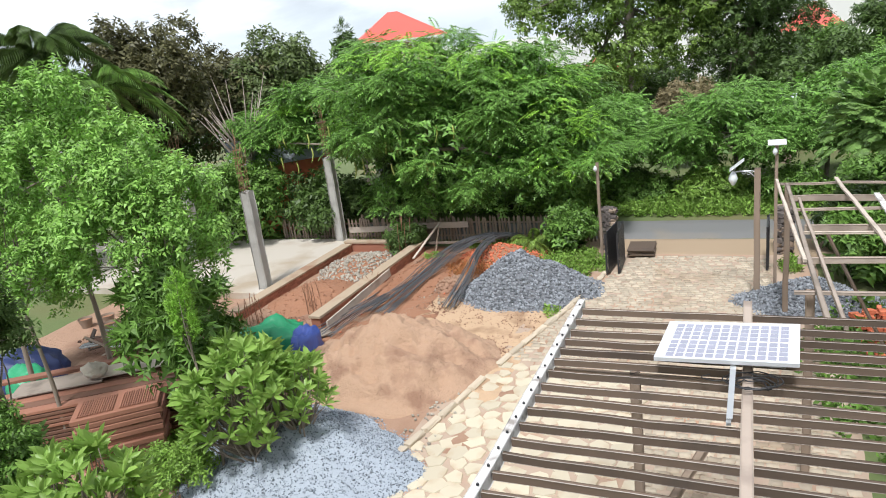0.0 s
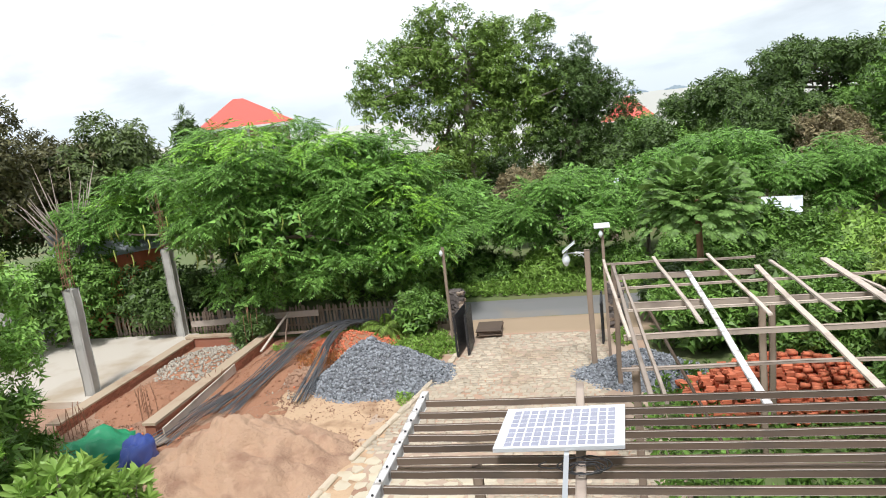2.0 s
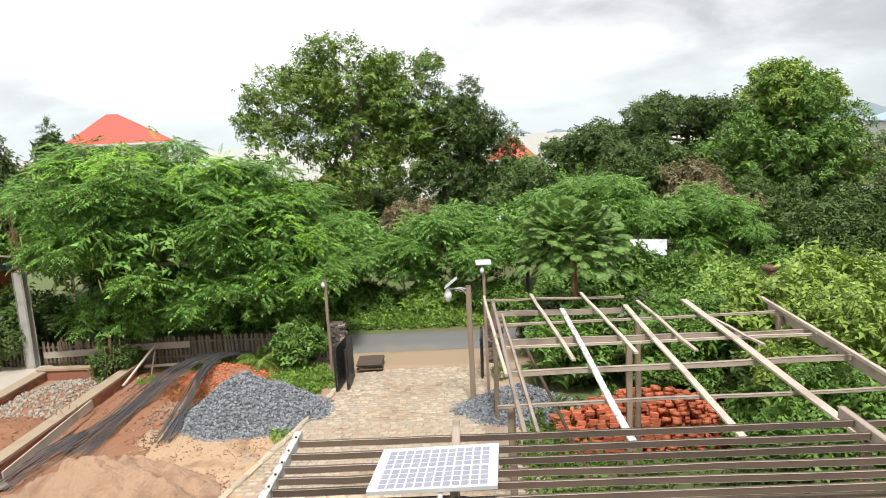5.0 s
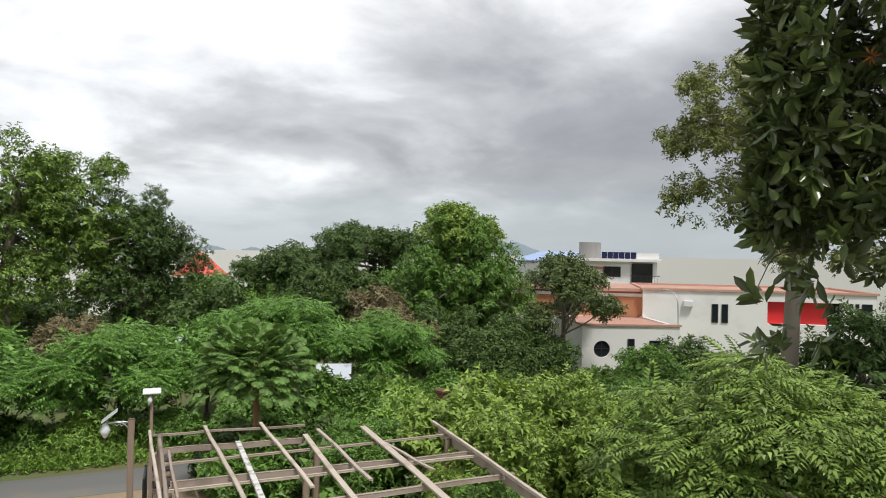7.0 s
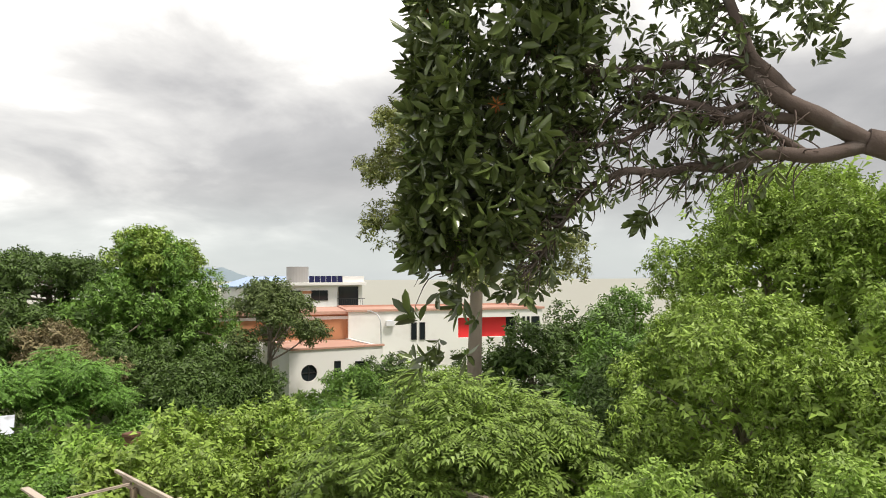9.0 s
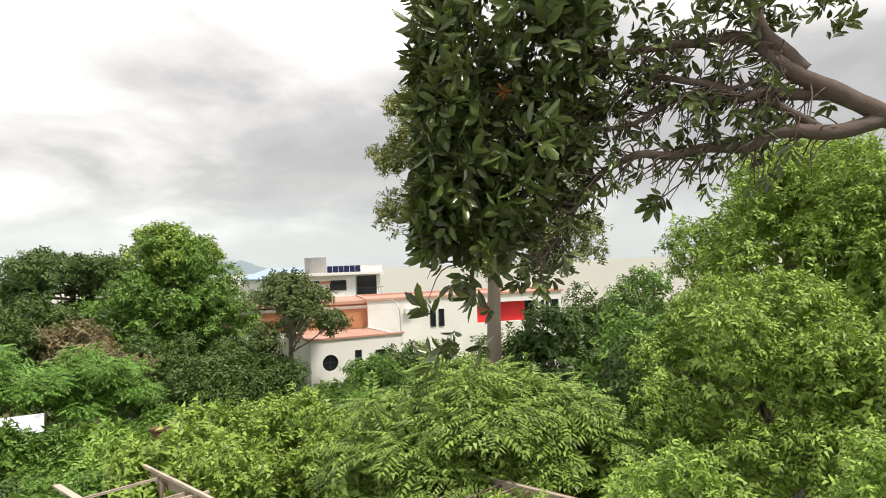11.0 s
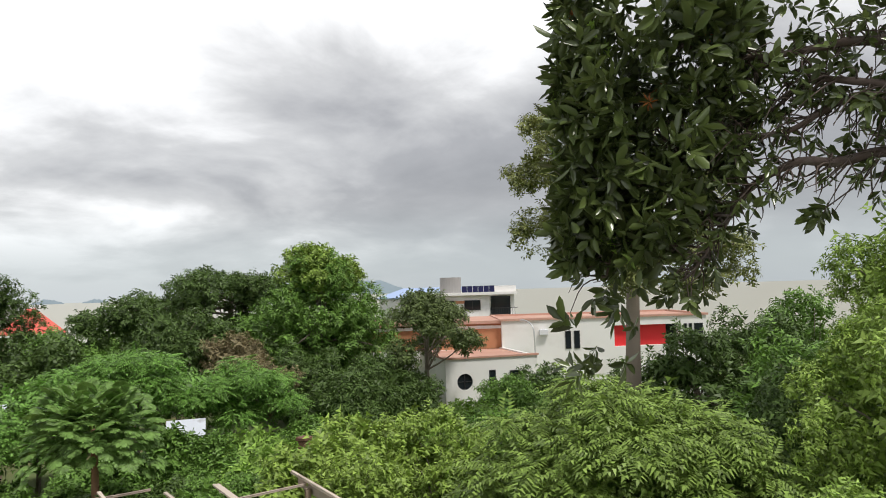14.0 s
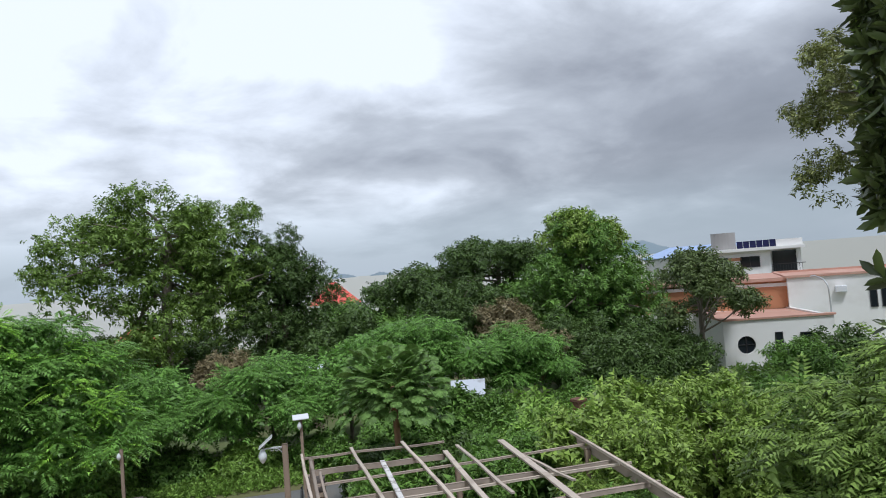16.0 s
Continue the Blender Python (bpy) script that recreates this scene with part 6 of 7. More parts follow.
build_slab()
heap("rubble_fill", "pale stone rubble filling the foundation", "rubble", -14.75, 23.0, 1.55, 1.9, 0.32, M_RED, 31, 2.2, 0, 900, 0.09, M_LIME)
heap("earth_heap", "dug red earth inside the foundation", "earth heap", -14.8, 19.6, 1.6, 1.9, 0.45, M_RED, 32, 1.6, 0, 250, 0.05, M_RED)
heap("earth_heap", "red earth bank beside the foundation wall", "earth heap", -11.3, 22.0, 1.3, 3.0, 0.4, M_RED, 33, 1.6, 0, 260, 0.06, M_RED)
heap("brick_rubble", "heap of broken orange bricks and dry weeds", "rubble", -9.0, 24.2, 1.9, 1.3, 0.6, M_RED, 34, 1.5, 0, 900, 0.08, M_BRICK)
heap("clod_heap", "small heap of orange clods beside the rods", "earth heap", -9.7, 21.2, 0.9, 0.8, 0.3, M_EARTH, 35, 1.5, 0, 200, 0.09, M_EARTH)


def concrete_column(a, b, h, label, seed):
    ob = thing("concrete_column", site(a, b, 0.3), label, "column", "unfinished concrete columns")
    part("shaft", beam((0, 0, 0), (0.02, 0.0, h), 0.42, 0.42, wobble=0.015, seed=seed, cuts=7), M_CONC, ob)
    rng = random.Random(seed)
    for i in range(6):
        x, y = (-0.13, 0, 0.13)[i % 3], (-0.12, 0.12)[i // 3]
        hh = rng.uniform(1.6, 2.5)
        part("starter_bar", tube(bmesh.new(), smooth_path([(x, y, h - 0.2), (x + rng.uniform(-0.05, 0.05), y, h + hh * 0.5), (x + rng.uniform(-0.2, 0.2), y + rng.uniform(-0.1, 0.1), h + hh)], 3), 0.011, 5), M_RUST, ob, "thin rusty starter bar")
    for k in range(6):
        z = h + 0.15 + 0.28 * k
        part("stirrup", tube(bmesh.new(), [(-0.15, -0.14, z), (0.15, -0.14, z), (0.15, 0.14, z + 0.02), (-0.15, 0.14, z), (-0.15, -0.14, z)], 0.007, 4), M_RUST, ob)


concrete_column(-17.1, 19.75, 3.85, "tall rough concrete column with rusty starter bars", 1)
concrete_column(-17.45, 26.0, 3.95, "tall rough concrete column with rusty starter bars", 2)
concrete_column(-23.0, 22.6, 3.6, "rough concrete column half hidden by leaves", 3)
concrete_column(-27.5, 19.9, 3.6, "rough concrete column half hidden by leaves", 4)


def starter_cluster(a, b, n, h, seed):
    ob = thing("starter_bars", site(a, b, 0.05), "cluster of upright rusty reinforcing bars", "reinforcing bars", "clusters of starter bars")
    rng = random.Random(seed)
    for i in range(n):
        x, y = rng.uniform(-0.25, 0.25), rng.uniform(-0.25, 0.25)
        part("bar", tube(bmesh.new(), smooth_path([(x, y, -0.1), (x, y, h * 0.5), (x + rng.uniform(-0.1, 0.1), y + rng.uniform(-0.1, 0.1), h * rng.uniform(0.8, 1.1))], 3), 0.012, 5), M_RUST, ob)


starter_cluster(-13.9, 18.2, 9, 1.2, 1)
starter_cluster(-15.6, 17.0, 9, 1.0, 2)
starter_cluster(-13.3, 24.6, 6, 1.7, 3)
starter_cluster(-12.9, 20.6, 4, 0.7, 4)


def rod_bundle(label, line, n, width, seed, r=0.016):
    ob = thing("rod_bundle", site(0, 0), label, "steel rods", "bundles of steel rods")
    rng = random.Random(seed)
    for i in range(n):
        off = (i / (n - 1) - 0.5) * width
        pts = []
        for k, (a, b, z) in enumerate(line):
            s = 1.0 if k else 1.5
            pts.append((a + off * s + rng.uniform(-0.06, 0.06), b + rng.uniform(-0.15, 0.15), z + rng.uniform(0, 0.12)))
        part("rod", tube(bmesh.new(), smooth_path(pts, 4), r, 5), M_REBAR, ob)


rod_bundle("long bundle of dark steel reinforcing rods on the ground", [(-11.4, 18.2, 0.15), (-11.1, 20.2, 0.3), (-10.9, 22.2, 0.45), (-10.6, 24.0, 0.62), (-9.9, 25.4, 0.65), (-8.9, 25.9, 0.5)], 24, 0.8, 5, 0.014)
rod_bundle("shorter bundle of dark steel reinforcing rods", [(-9.0, 18.9, 0.15), (-9.1, 21.0, 0.5), (-9.35, 23.0, 0.75), (-9.3, 24.6, 0.75), (-8.8, 25.7, 0.55)], 16, 0.34, 6)
rod_bundle("loose steel rods lying in the red earth", [(-12.3, 16.2, 0.14), (-12.0, 17.8, 0.25), (-11.6, 19.4, 0.3)], 10, 0.7, 7)


def loose_board(p, q, w, h, mat, label):
    ob = thing("timber_board", site(0, 0), label, "board")
    part("board", beam(p, q, w, h, wobble=0.01, seed=4, cuts=4), mat, ob)


loose_board((-12.35, 16.75, 0.3), (-12.35, 21.2, 0.52), 0.06, 0.3, M_PALE, "pale shuttering board standing on edge")
loose_board((-17.0, 26.1, 0.75), (-13.1, 26.15, 0.85), 0.05, 0.26, M_PALE, "pale board nailed along the fence")
loose_board((-14.9, 26.05, 0.9), (-11.0, 26.1, 0.96), 0.05, 0.26, M_PALE, "pale board nailed along the fence")
loose_board((-12.45, 23.4, 0.3), (-12.1, 25.6, 1.2), 0.1, 0.05, M_PALE, "slanting pale timber prop by the rods")
loose_board((-12.0, 24.6, 0.1), (-11.9, 25.0, 1.1), 0.06, 0.05, M_POST, "short upright wooden stake by the rods")
loose_board((-12.6, 25.4, 0.35), (-9.6, 25.5, 0.4), 0.06, 0.1, M_PALE, "pale timber laid low along the fence")
loose_board((-13.9, 13.9, 0.15), (-12.2, 16.6, 0.2), 0.5, 0.05, M_WOOD_V, "old grey board lying on the soil")


def tarp(name, label, a, b, ra, rb, h, mat, seed, turn=0.0, strap=None):
    ob = thing(name, site(a, b, 0.05, turn), label, "tarpaulin")
    bm = bmesh.new()
    bmesh.ops.create_icosphere(bm, subdivisions=4, radius=1)
    for v in bm.verts:
        p = v.co.copy()
        k = 1 + 0.2 * noise.fractal(p * 1.9 + Vector((seed, 0, 0)), 0.8, 2, 5) + 0.06 * abs(math.sin(7 * math.atan2(p.y, p.x) + 4 * p.z + seed)) - 0.05 * abs(math.sin(11 * p.x + 6 * p.z))
        v.co = Vector((p.x * ra * k, p.y * rb * k, max(p.z, -0.05) ** 0.8 * h * k if p.z > 0 else -0.03))
    for f in bm.faces:
        f.smooth = True
    part("sheet", bm, mat, ob)
    return ob


tarp("green_tarpaulin", "crumpled green tarpaulin over a mound", -13.2, 15.2, 1.15, 0.8, 1.05, M_TARPG, 1.0, 20)
tarp("blue_tarpaulin", "crumpled blue tarpaulin beside the green one", -11.95, 15.0, 0.42, 0.85, 0.95, M_TARPB, 2.0, 15)
tarp("dark_blue_tarpaulin", "dark blue tarpaulin draped over stored things", -20.6, 12.0, 1.5, 1.1, 1.0, M_TARPN, 3.0)
tarp("green_tarpaulin", "small folded green tarpaulin on the blue one", -19.6, 11.5, 0.8, 0.55, 0.85, M_TARPG, 4.0)


# ---- stack of planks and shutters ----
def build_plank_stack():
    ob = thing("plank_stack", site(-14.9, 10.5, 0.05, 35), "stack of dark reddish planks and panels", "plank stack")
    rng = random.Random(14)
    z = 0.0
    for r in range(13):
        for k in range(5):
            w = 0.3
            y = -0.9 + k * 0.34 + rng.uniform(-0.03, 0.03)
            part("plank", boxes((-2.3 + rng.uniform(-0.5, 0.3), y, z, 2.2 + rng.uniform(-0.3, 0.6), y + w, z + 0.075), bevel=0.008), M_DARKPLANK if rng.random() < 0.6 else M_REDPLANK, ob)
        z += 0.1
    s = thing("shutter_stack", site(-13.5, 9.75, 0.05, 40), "stack of red-brown louvred wooden shutters", "shutters")
    z = 0.0
    for r in range(10):
        dx, dy = rng.uniform(-0.07, 0.07), rng.uniform(-0.05, 0.05)
        part("shutter", boxes((-0.95 + dx, -0.55 + dy, z, 0.95 + dx, 0.55 + dy, z + 0.12), bevel=0.012), M_REDPLANK, s)
        z += 0.135
    for sx_ in (-1, 1):
        for i in range(15):
            x = sx_ * 0.46 - 0.38 + i * 0.053
            part("louvre", boxes((x, -0.42, z, x + 0.03, 0.42, z + 0.02)), M_REDPLANK, s)
    c = thing("sheet_boards", site(-15.2, 10.9, 1.38, 35), "weathered plywood sheets on the plank stack", "boards")
    part("sheet", boxes((-2.2, -0.5, 0, 0.0, 0.35, 0.03)), M_WOOD_V, c, "stained grey sheet")
    part("sheet", boxes((-0.2, -0.35, 0.035, 1.9, 0.4, 0.065)), M_PALE, c, "pale plywood sheet")
    part("plank", boxes((-2.9, 0.5, 0, 2.2, 0.75, 0.09), bevel=0.01), M_REDPLANK, c, "long red-brown plank")
    st = thing("rock", site(-15.2, 10.6, 1.44), "pale lumpy rock weighing down the sheets", "rock")
    bm = bmesh.new()
    bmesh.ops.create_icosphere(bm, subdivisions=3, radius=0.26)
    for v in bm.verts:
        k = 1 + 0.3 * noise.fractal(v.co * 5, 1, 2, 3)
        v.co = Vector((v.co.x * 1.2 * k, v.co.y * k, (v.co.z * 0.75 + 0.17) * k))
    part("stone", bm, M_LIME, st)
    j = thing("scrap_heap", site(-18.8, 14.4, 0.05), "tangle of old boards, sheets and pots", "scrap")
    for i in range(26):
        part("scrap_board", beam((rng.uniform(-1.6, 1.6), rng.uniform(-1.3, 1.3), rng.uniform(0.05, 0.5)), (rng.uniform(-1.6, 1.6), rng.uniform(-1.3, 1.3), rng.uniform(0.1, 0.9)), rng.uniform(0.1, 0.28), 0.03), (M_WOOD, M_DARKPLANK, M_STEEL, M_POST)[i % 4], j)
    for i, (a, b) in enumerate(((-22.5, 15.9), (-21.8, 16.3), (-20.1, 16.1), (-21.0, 15.7))):
        p = thing("pot", site(a, b, 0.05), "dark round plant pot on the soil", "pot", "old plant pots")
        bm = bmesh.new()
        bmesh.ops.create_cone(bm, cap_ends=False, segments=18, radius1=0.17, radius2=0.26, depth=0.36)
        bmesh.ops.translate(bm, verts=bm.verts, vec=(0, 0, 0.18))
        part("wall", bm, M_POST, p)
        bm = bmesh.new()
        bmesh.ops.create_circle(bm, cap_ends=True, segments=18, radius=0.23)
        part("soil", bm, M_RED, p, m=pose(0, 0, 0.28))


build_plank_stack()


def build_sheet_pile():
    ob = thing("sheet_pile", site(-3.6, 25.0, 0.08), "low pile of flat grey-brown sheets by the gate", "boards")
    rng = random.Random(33)
    for i in range(7):
        part("sheet", boxes((-0.5 + rng.uniform(-0.1, 0.1), -0.55 + rng.uniform(-0.1, 0.1), i * 0.045, 0.45, 0.5, i * 0.045 + 0.035), bevel=0.008), M_WOOD, ob, m=pose(0, 0, 0, 0, 0, rng.uniform(-8, 8)))


build_sheet_pile()


# ---- car under the pergola ----
def build_car(a, b, label):
    ob = thing("car", site(a, b, 0.08), label, "car", "cars under the pergola")

    def hull(rows, smooth=True):
        bm = bmesh.new()
        rings = []
        for y, w, z0, z1, r in rows:
            ring = []
            for x, z in ((-w, z0), (-w - 0.02, (z0 + z1) / 2), (-w + r * 0.4, z1 - r * 0.4), (-w + r * 1.6, z1), (w - r * 1.6, z1), (w - r * 0.4, z1 - r * 0.4), (w + 0.02, (z0 + z1) / 2), (w, z0)):
                ring.append(bm.verts.new((x, y, z)))
            rings.append(ring)
        for r0, r1 in zip(rings, rings[1:]):
            for i in range(8):
                f = bm.faces.new((r0[i], r0[(i + 1) % 8], r1[(i + 1) % 8], r1[i]))
                f.smooth = smooth
        bm.faces.new(rings[0][::-1]), bm.faces.new(rings[-1])
        bmesh.ops.recalc_face_normals(bm, faces=bm.faces[:])
        return bm
    part("body", hull([(-2.15, 0.7, 0.4, 0.75, 0.1), (-2.05, 0.82, 0.28, 0.85, 0.12), (-1.0, 0.88, 0.25, 0.98, 0.12), (0.6, 0.88, 0.25, 1.0, 0.12), (1.9, 0.85, 0.28, 1.0, 0.12), (2.1, 0.72, 0.4, 0.9, 0.1)]), M_CAR, ob, "white painted body")
    part("cabin", hull([(-1.15, 0.72, 0.9, 1.0, 0.05), (-0.45, 0.66, 0.9, 1.46, 0.1), (1.1, 0.66, 0.9, 1.5, 0.1), (1.95, 0.7, 0.9, 1.02, 0.05)]), M_GLASS, ob, "dark tinted windows")
    part("roof", hull([(-0.42, 0.64, 1.44, 1.5, 0.04), (0.3, 0.65, 1.45, 1.54, 0.04), (1.1, 0.64, 1.44, 1.52, 0.04)]), M_CAR, ob)
    for sx_ in (-1, 1):
        for y in (-1.35, 1.3):
            bm = bmesh.new()
            bmesh.ops.create_cone(bm, cap_ends=True, segments=22, radius1=0.32, radius2=0.32, depth=0.2)
            w = part("wheel", bm, M_TYRE, ob, m=pose(sx_ * 0.8, y, 0.32, 0, 90, 0))
            bm = bmesh.new()
            bmesh.ops.create_cone(bm, cap_ends=True, segments=16, radius1=0.19, radius2=0.17, depth=0.22)
            part("rim", bm, M_STEEL, w)
        part("mirror", boxes((-0.09, -0.05, -0.06, 0.09, 0.05, 0.06), bevel=0.03), M_CAR, ob, m=pose(sx_ * 0.95, -0.75, 1.02))
        part("headlight", boxes((-0.16, -0.05, -0.07, 0.16, 0.06, 0.07), bevel=0.03), M_CLEAR, ob, m=pose(sx_ * 0.62, -2.05, 0.72))


build_car(-0.9, 6.4, "white car parked under the pergola")
build_car(3.1, 6.9, "second white car under the pergola slats")


# ---- houses ----
def window(parent, m, w, h, label="dark window", sill=True):
    fr = part("window", boxes((-w / 2 - 0.05, -0.06, -0.05, -w / 2, 0.04, h + 0.05), (w / 2, -0.06, -0.05, w / 2 + 0.05, 0.04, h + 0.05), (-w / 2, -0.06, -0.05, w / 2, 0.04, 0), (-w / 2, -0.06, h, w / 2, 0.04, h + 0.05)), M_BLACK, parent, m=m)
    part("pane", boxes((-w / 2, -0.02, 0, w / 2, 0.0, h)), M_GLASS, fr, label)
    if w > 0.9:
        part("mullion", boxes((-0.025, -0.05, 0, 0.025, -0.022, h)), M_BLACK, fr)


def build_white_house():
    # x runs along the street front, y into the house
    ang = math.degrees(math.atan2(-14.1, 8.5))
    ob = thing("white_house", pose(47.6, 27.0, 0, 0, 0, ang), "large white flat-roofed house with a red recess", "house")
    Ln, top = 21.0, 6.2
    r0, r1 = 13.6, 18.85
    for row in ((4.65, 0, -3, r0, 9, top - 0.12), (r0, 1.6, -3, r1, 9, top - 0.12), (r1, 0, -3, Ln, 9, top - 0.12), (r0, 0, -3, r1, 1.6, 3.8), (r0, 0, 5.45, r1, 1.6, top - 0.12)):
        part("wall", boxes(row), M_WHITE, ob, "white rendered wall")
    part("coping", boxes((4.5, -0.12, top - 0.12, Ln + 0.15, 0.25, top + 0.05), (4.5, 0.25, top - 0.12, 4.8, 9, top + 0.05), (Ln - 0.15, 0.25, top - 0.12, Ln + 0.15, 9, top + 0.05), (4.5, 8.8, top - 0.12, Ln, 9.1, top + 0.05)), M_TERRA, ob, "terracotta coping")
    part("roof", boxes((4.8, 0.25, top - 0.3, Ln - 0.15, 8.8, top - 0.1)), M_TERRA, ob, "flat terracotta roof")
    part("red_panel", boxes((r0 + 0.05, 0.35, 3.8, r0 + 1.9, 0.42, 5.45), (r0 + 2.1, 0.7, 3.8, r1 - 0.9, 0.76, 5.45)), M_REDPAINT, ob, "bright red wall panel")
    part("shadow_door", boxes((r1 - 0.85, 0.8, 3.8, r1 - 0.05, 0.9, 5.45)), M_GLASS, ob, "dark glass door")
    part("wing_wall", boxes((-0.2, 0.5, -3, 4.65, 9, 5.9)), M_CLADDING, ob, "orange timber-clad wing")
    part("wing_band", boxes((-6.0, 0.3, -3, 4.65, 0.5, 3.9), (-6.0, 0.42, 5.5, 4.7, 0.55, 5.75)), M_WHITE, ob, "white lower wall")
    part("wing_roof", boxes((-6.0, 0.2, 5.9, 4.7, 9.0, 6.15)), M_TERRA, ob)
    part("wing_wall", boxes((-6, 0.56, -3, -0.2, 9, 5.5)), M_CLADDING, ob)
    for x, z, w, h in ((19.3, 3.9, 0.14, 1.5), (19.7, 3.9, 0.14, 1.5), (20.35, 3.9, 0.6, 1.5), (9.9, 3.8, 0.35, 1.3), (10.6, 3.8, 0.35, 1.3)):
        window(ob, pose(x, -0.01, z), w, h)
    part("air_conditioner", boxes((7.6, -0.35, 4.9, 8.3, 0, 5.35), bevel=0.03), M_PANELWHITE, ob, "white air-conditioner box")
    low = thing("white_annexe", pose(40.7, 22.9, 0, 0, 0, math.degrees(math.atan2(-4.4, 4.3))), "low white annexe with a round window", "house")
    bm = bmesh.new()
    # front wall with a round opening
    W_, H0, H1 = 6.6, -2.0, 4.0
    cx, cz, R = 1.35, 2.45, 0.55
    circ = [bm.verts.new((cx + R * math.cos(i * math.tau / 24), 0, cz + R * math.sin(i * math.tau / 24))) for i in range(24)]
    sq = []
    for i in range(24):
        c, s = math.cos(i * math.tau / 24), math.sin(i * math.tau / 24)
        k = 0.9 / max(abs(c), abs(s))
        sq.append(bm.verts.new((cx + c * k, 0, cz + s * k)))
    for i in range(24):
        bm.faces.new((circ[i], circ[(i + 1) % 24], sq[(i + 1) % 24], sq[i]))
    back = [bm.verts.new((v.co.x, 0.25, v.co.z)) for v in circ]
    for i in range(24):
        bm.faces.new((circ[i], back[i], back[(i + 1) % 24], circ[(i + 1) % 24]))
    bmesh.ops.recalc_face_normals(bm, faces=bm.faces[:])
    part("window_surround", bm, M_WHITE, low)
    part("wall", boxes((0, 0, H0, cx - 0.9, 0.25, H1), (cx + 0.9, 0, H0, W_, 0.25, H1), (cx - 0.9, 0, H0, cx + 0.9, 0.25, cz - 0.9), (cx - 0.9, 0, cz + 0.9, cx + 0.9, 0.25, H1), (0, 0.25, H0, 0.25, 8, H1), (W_ - 0.25, 0.25, H0, W_, 8, H1)), M_WHITE, low, "white rendered walls")
    bm = bmesh.new()
    bmesh.ops.create_circle(bm, cap_ends=True, segments=24, radius=R)
    w = part("round_window", bm, M_GLASS, low, "round dark window", m=pose(cx, 0.12, cz, 90, 0, 0))
    part("mullion", boxes((-0.03, -R, 0.0, 0.03, R, 0.04), (-R, -0.03, 0.0, R, 0.03, 0.04)), M_BLACK, w)
    part("roof", boxes((0.25, 0.25, H1 - 0.35, W_ - 0.25, 8, H1 - 0.1)), M_TERRA, low, "pale terracotta flat roof")
    part("coping", boxes((-0.1, -0.1, H1, W_ + 0.1, 0.3, H1 + 0.12), (-0.1, 0.3, H1, 0.3, 8, H1 + 0.12)), M_TERRA, low, "terracotta coping")
    window(low, pose(3.3, -0.01, 1.6), 0.35, 1.5)
    window(low, pose(4.9, -0.01, 2.3), 0.6, 0.7)
    gw = thing("garden_wall", pose(35.3, 20.2, -0.3, 0, 0, math.degrees(math.atan2(-1.7, 1.0))), "beige stepped garden wall with brick ends", "wall", kind="structure")
    part("wall", boxes((0, 0, -1, 3.2, 0.25, 1.5)), M_WALLBEIGE, gw)
    part("coping", boxes((-0.1, -0.08, 1.5, 3.3, 0.33, 1.62)), M_TERRA, gw)
    part("pier", boxes((3.2, -0.1, -1, 3.7, 0.4, 1.9), bevel=0.02), M_BRICK_DARK, gw)
    ll = thing("street_lamp", pose(48.2, 19.5, 0), "slim white curved street lamp by the house", "street lamp")
    part("pole", tube(bmesh.new(), smooth_path([(0, 0, -1), (0, 0, 4.5), (0.1, 0.2, 5.8), (0.6, 1.0, 6.2), (0.9, 1.5, 6.2)], 5), 0.05, 6), M_STEEL, ll)


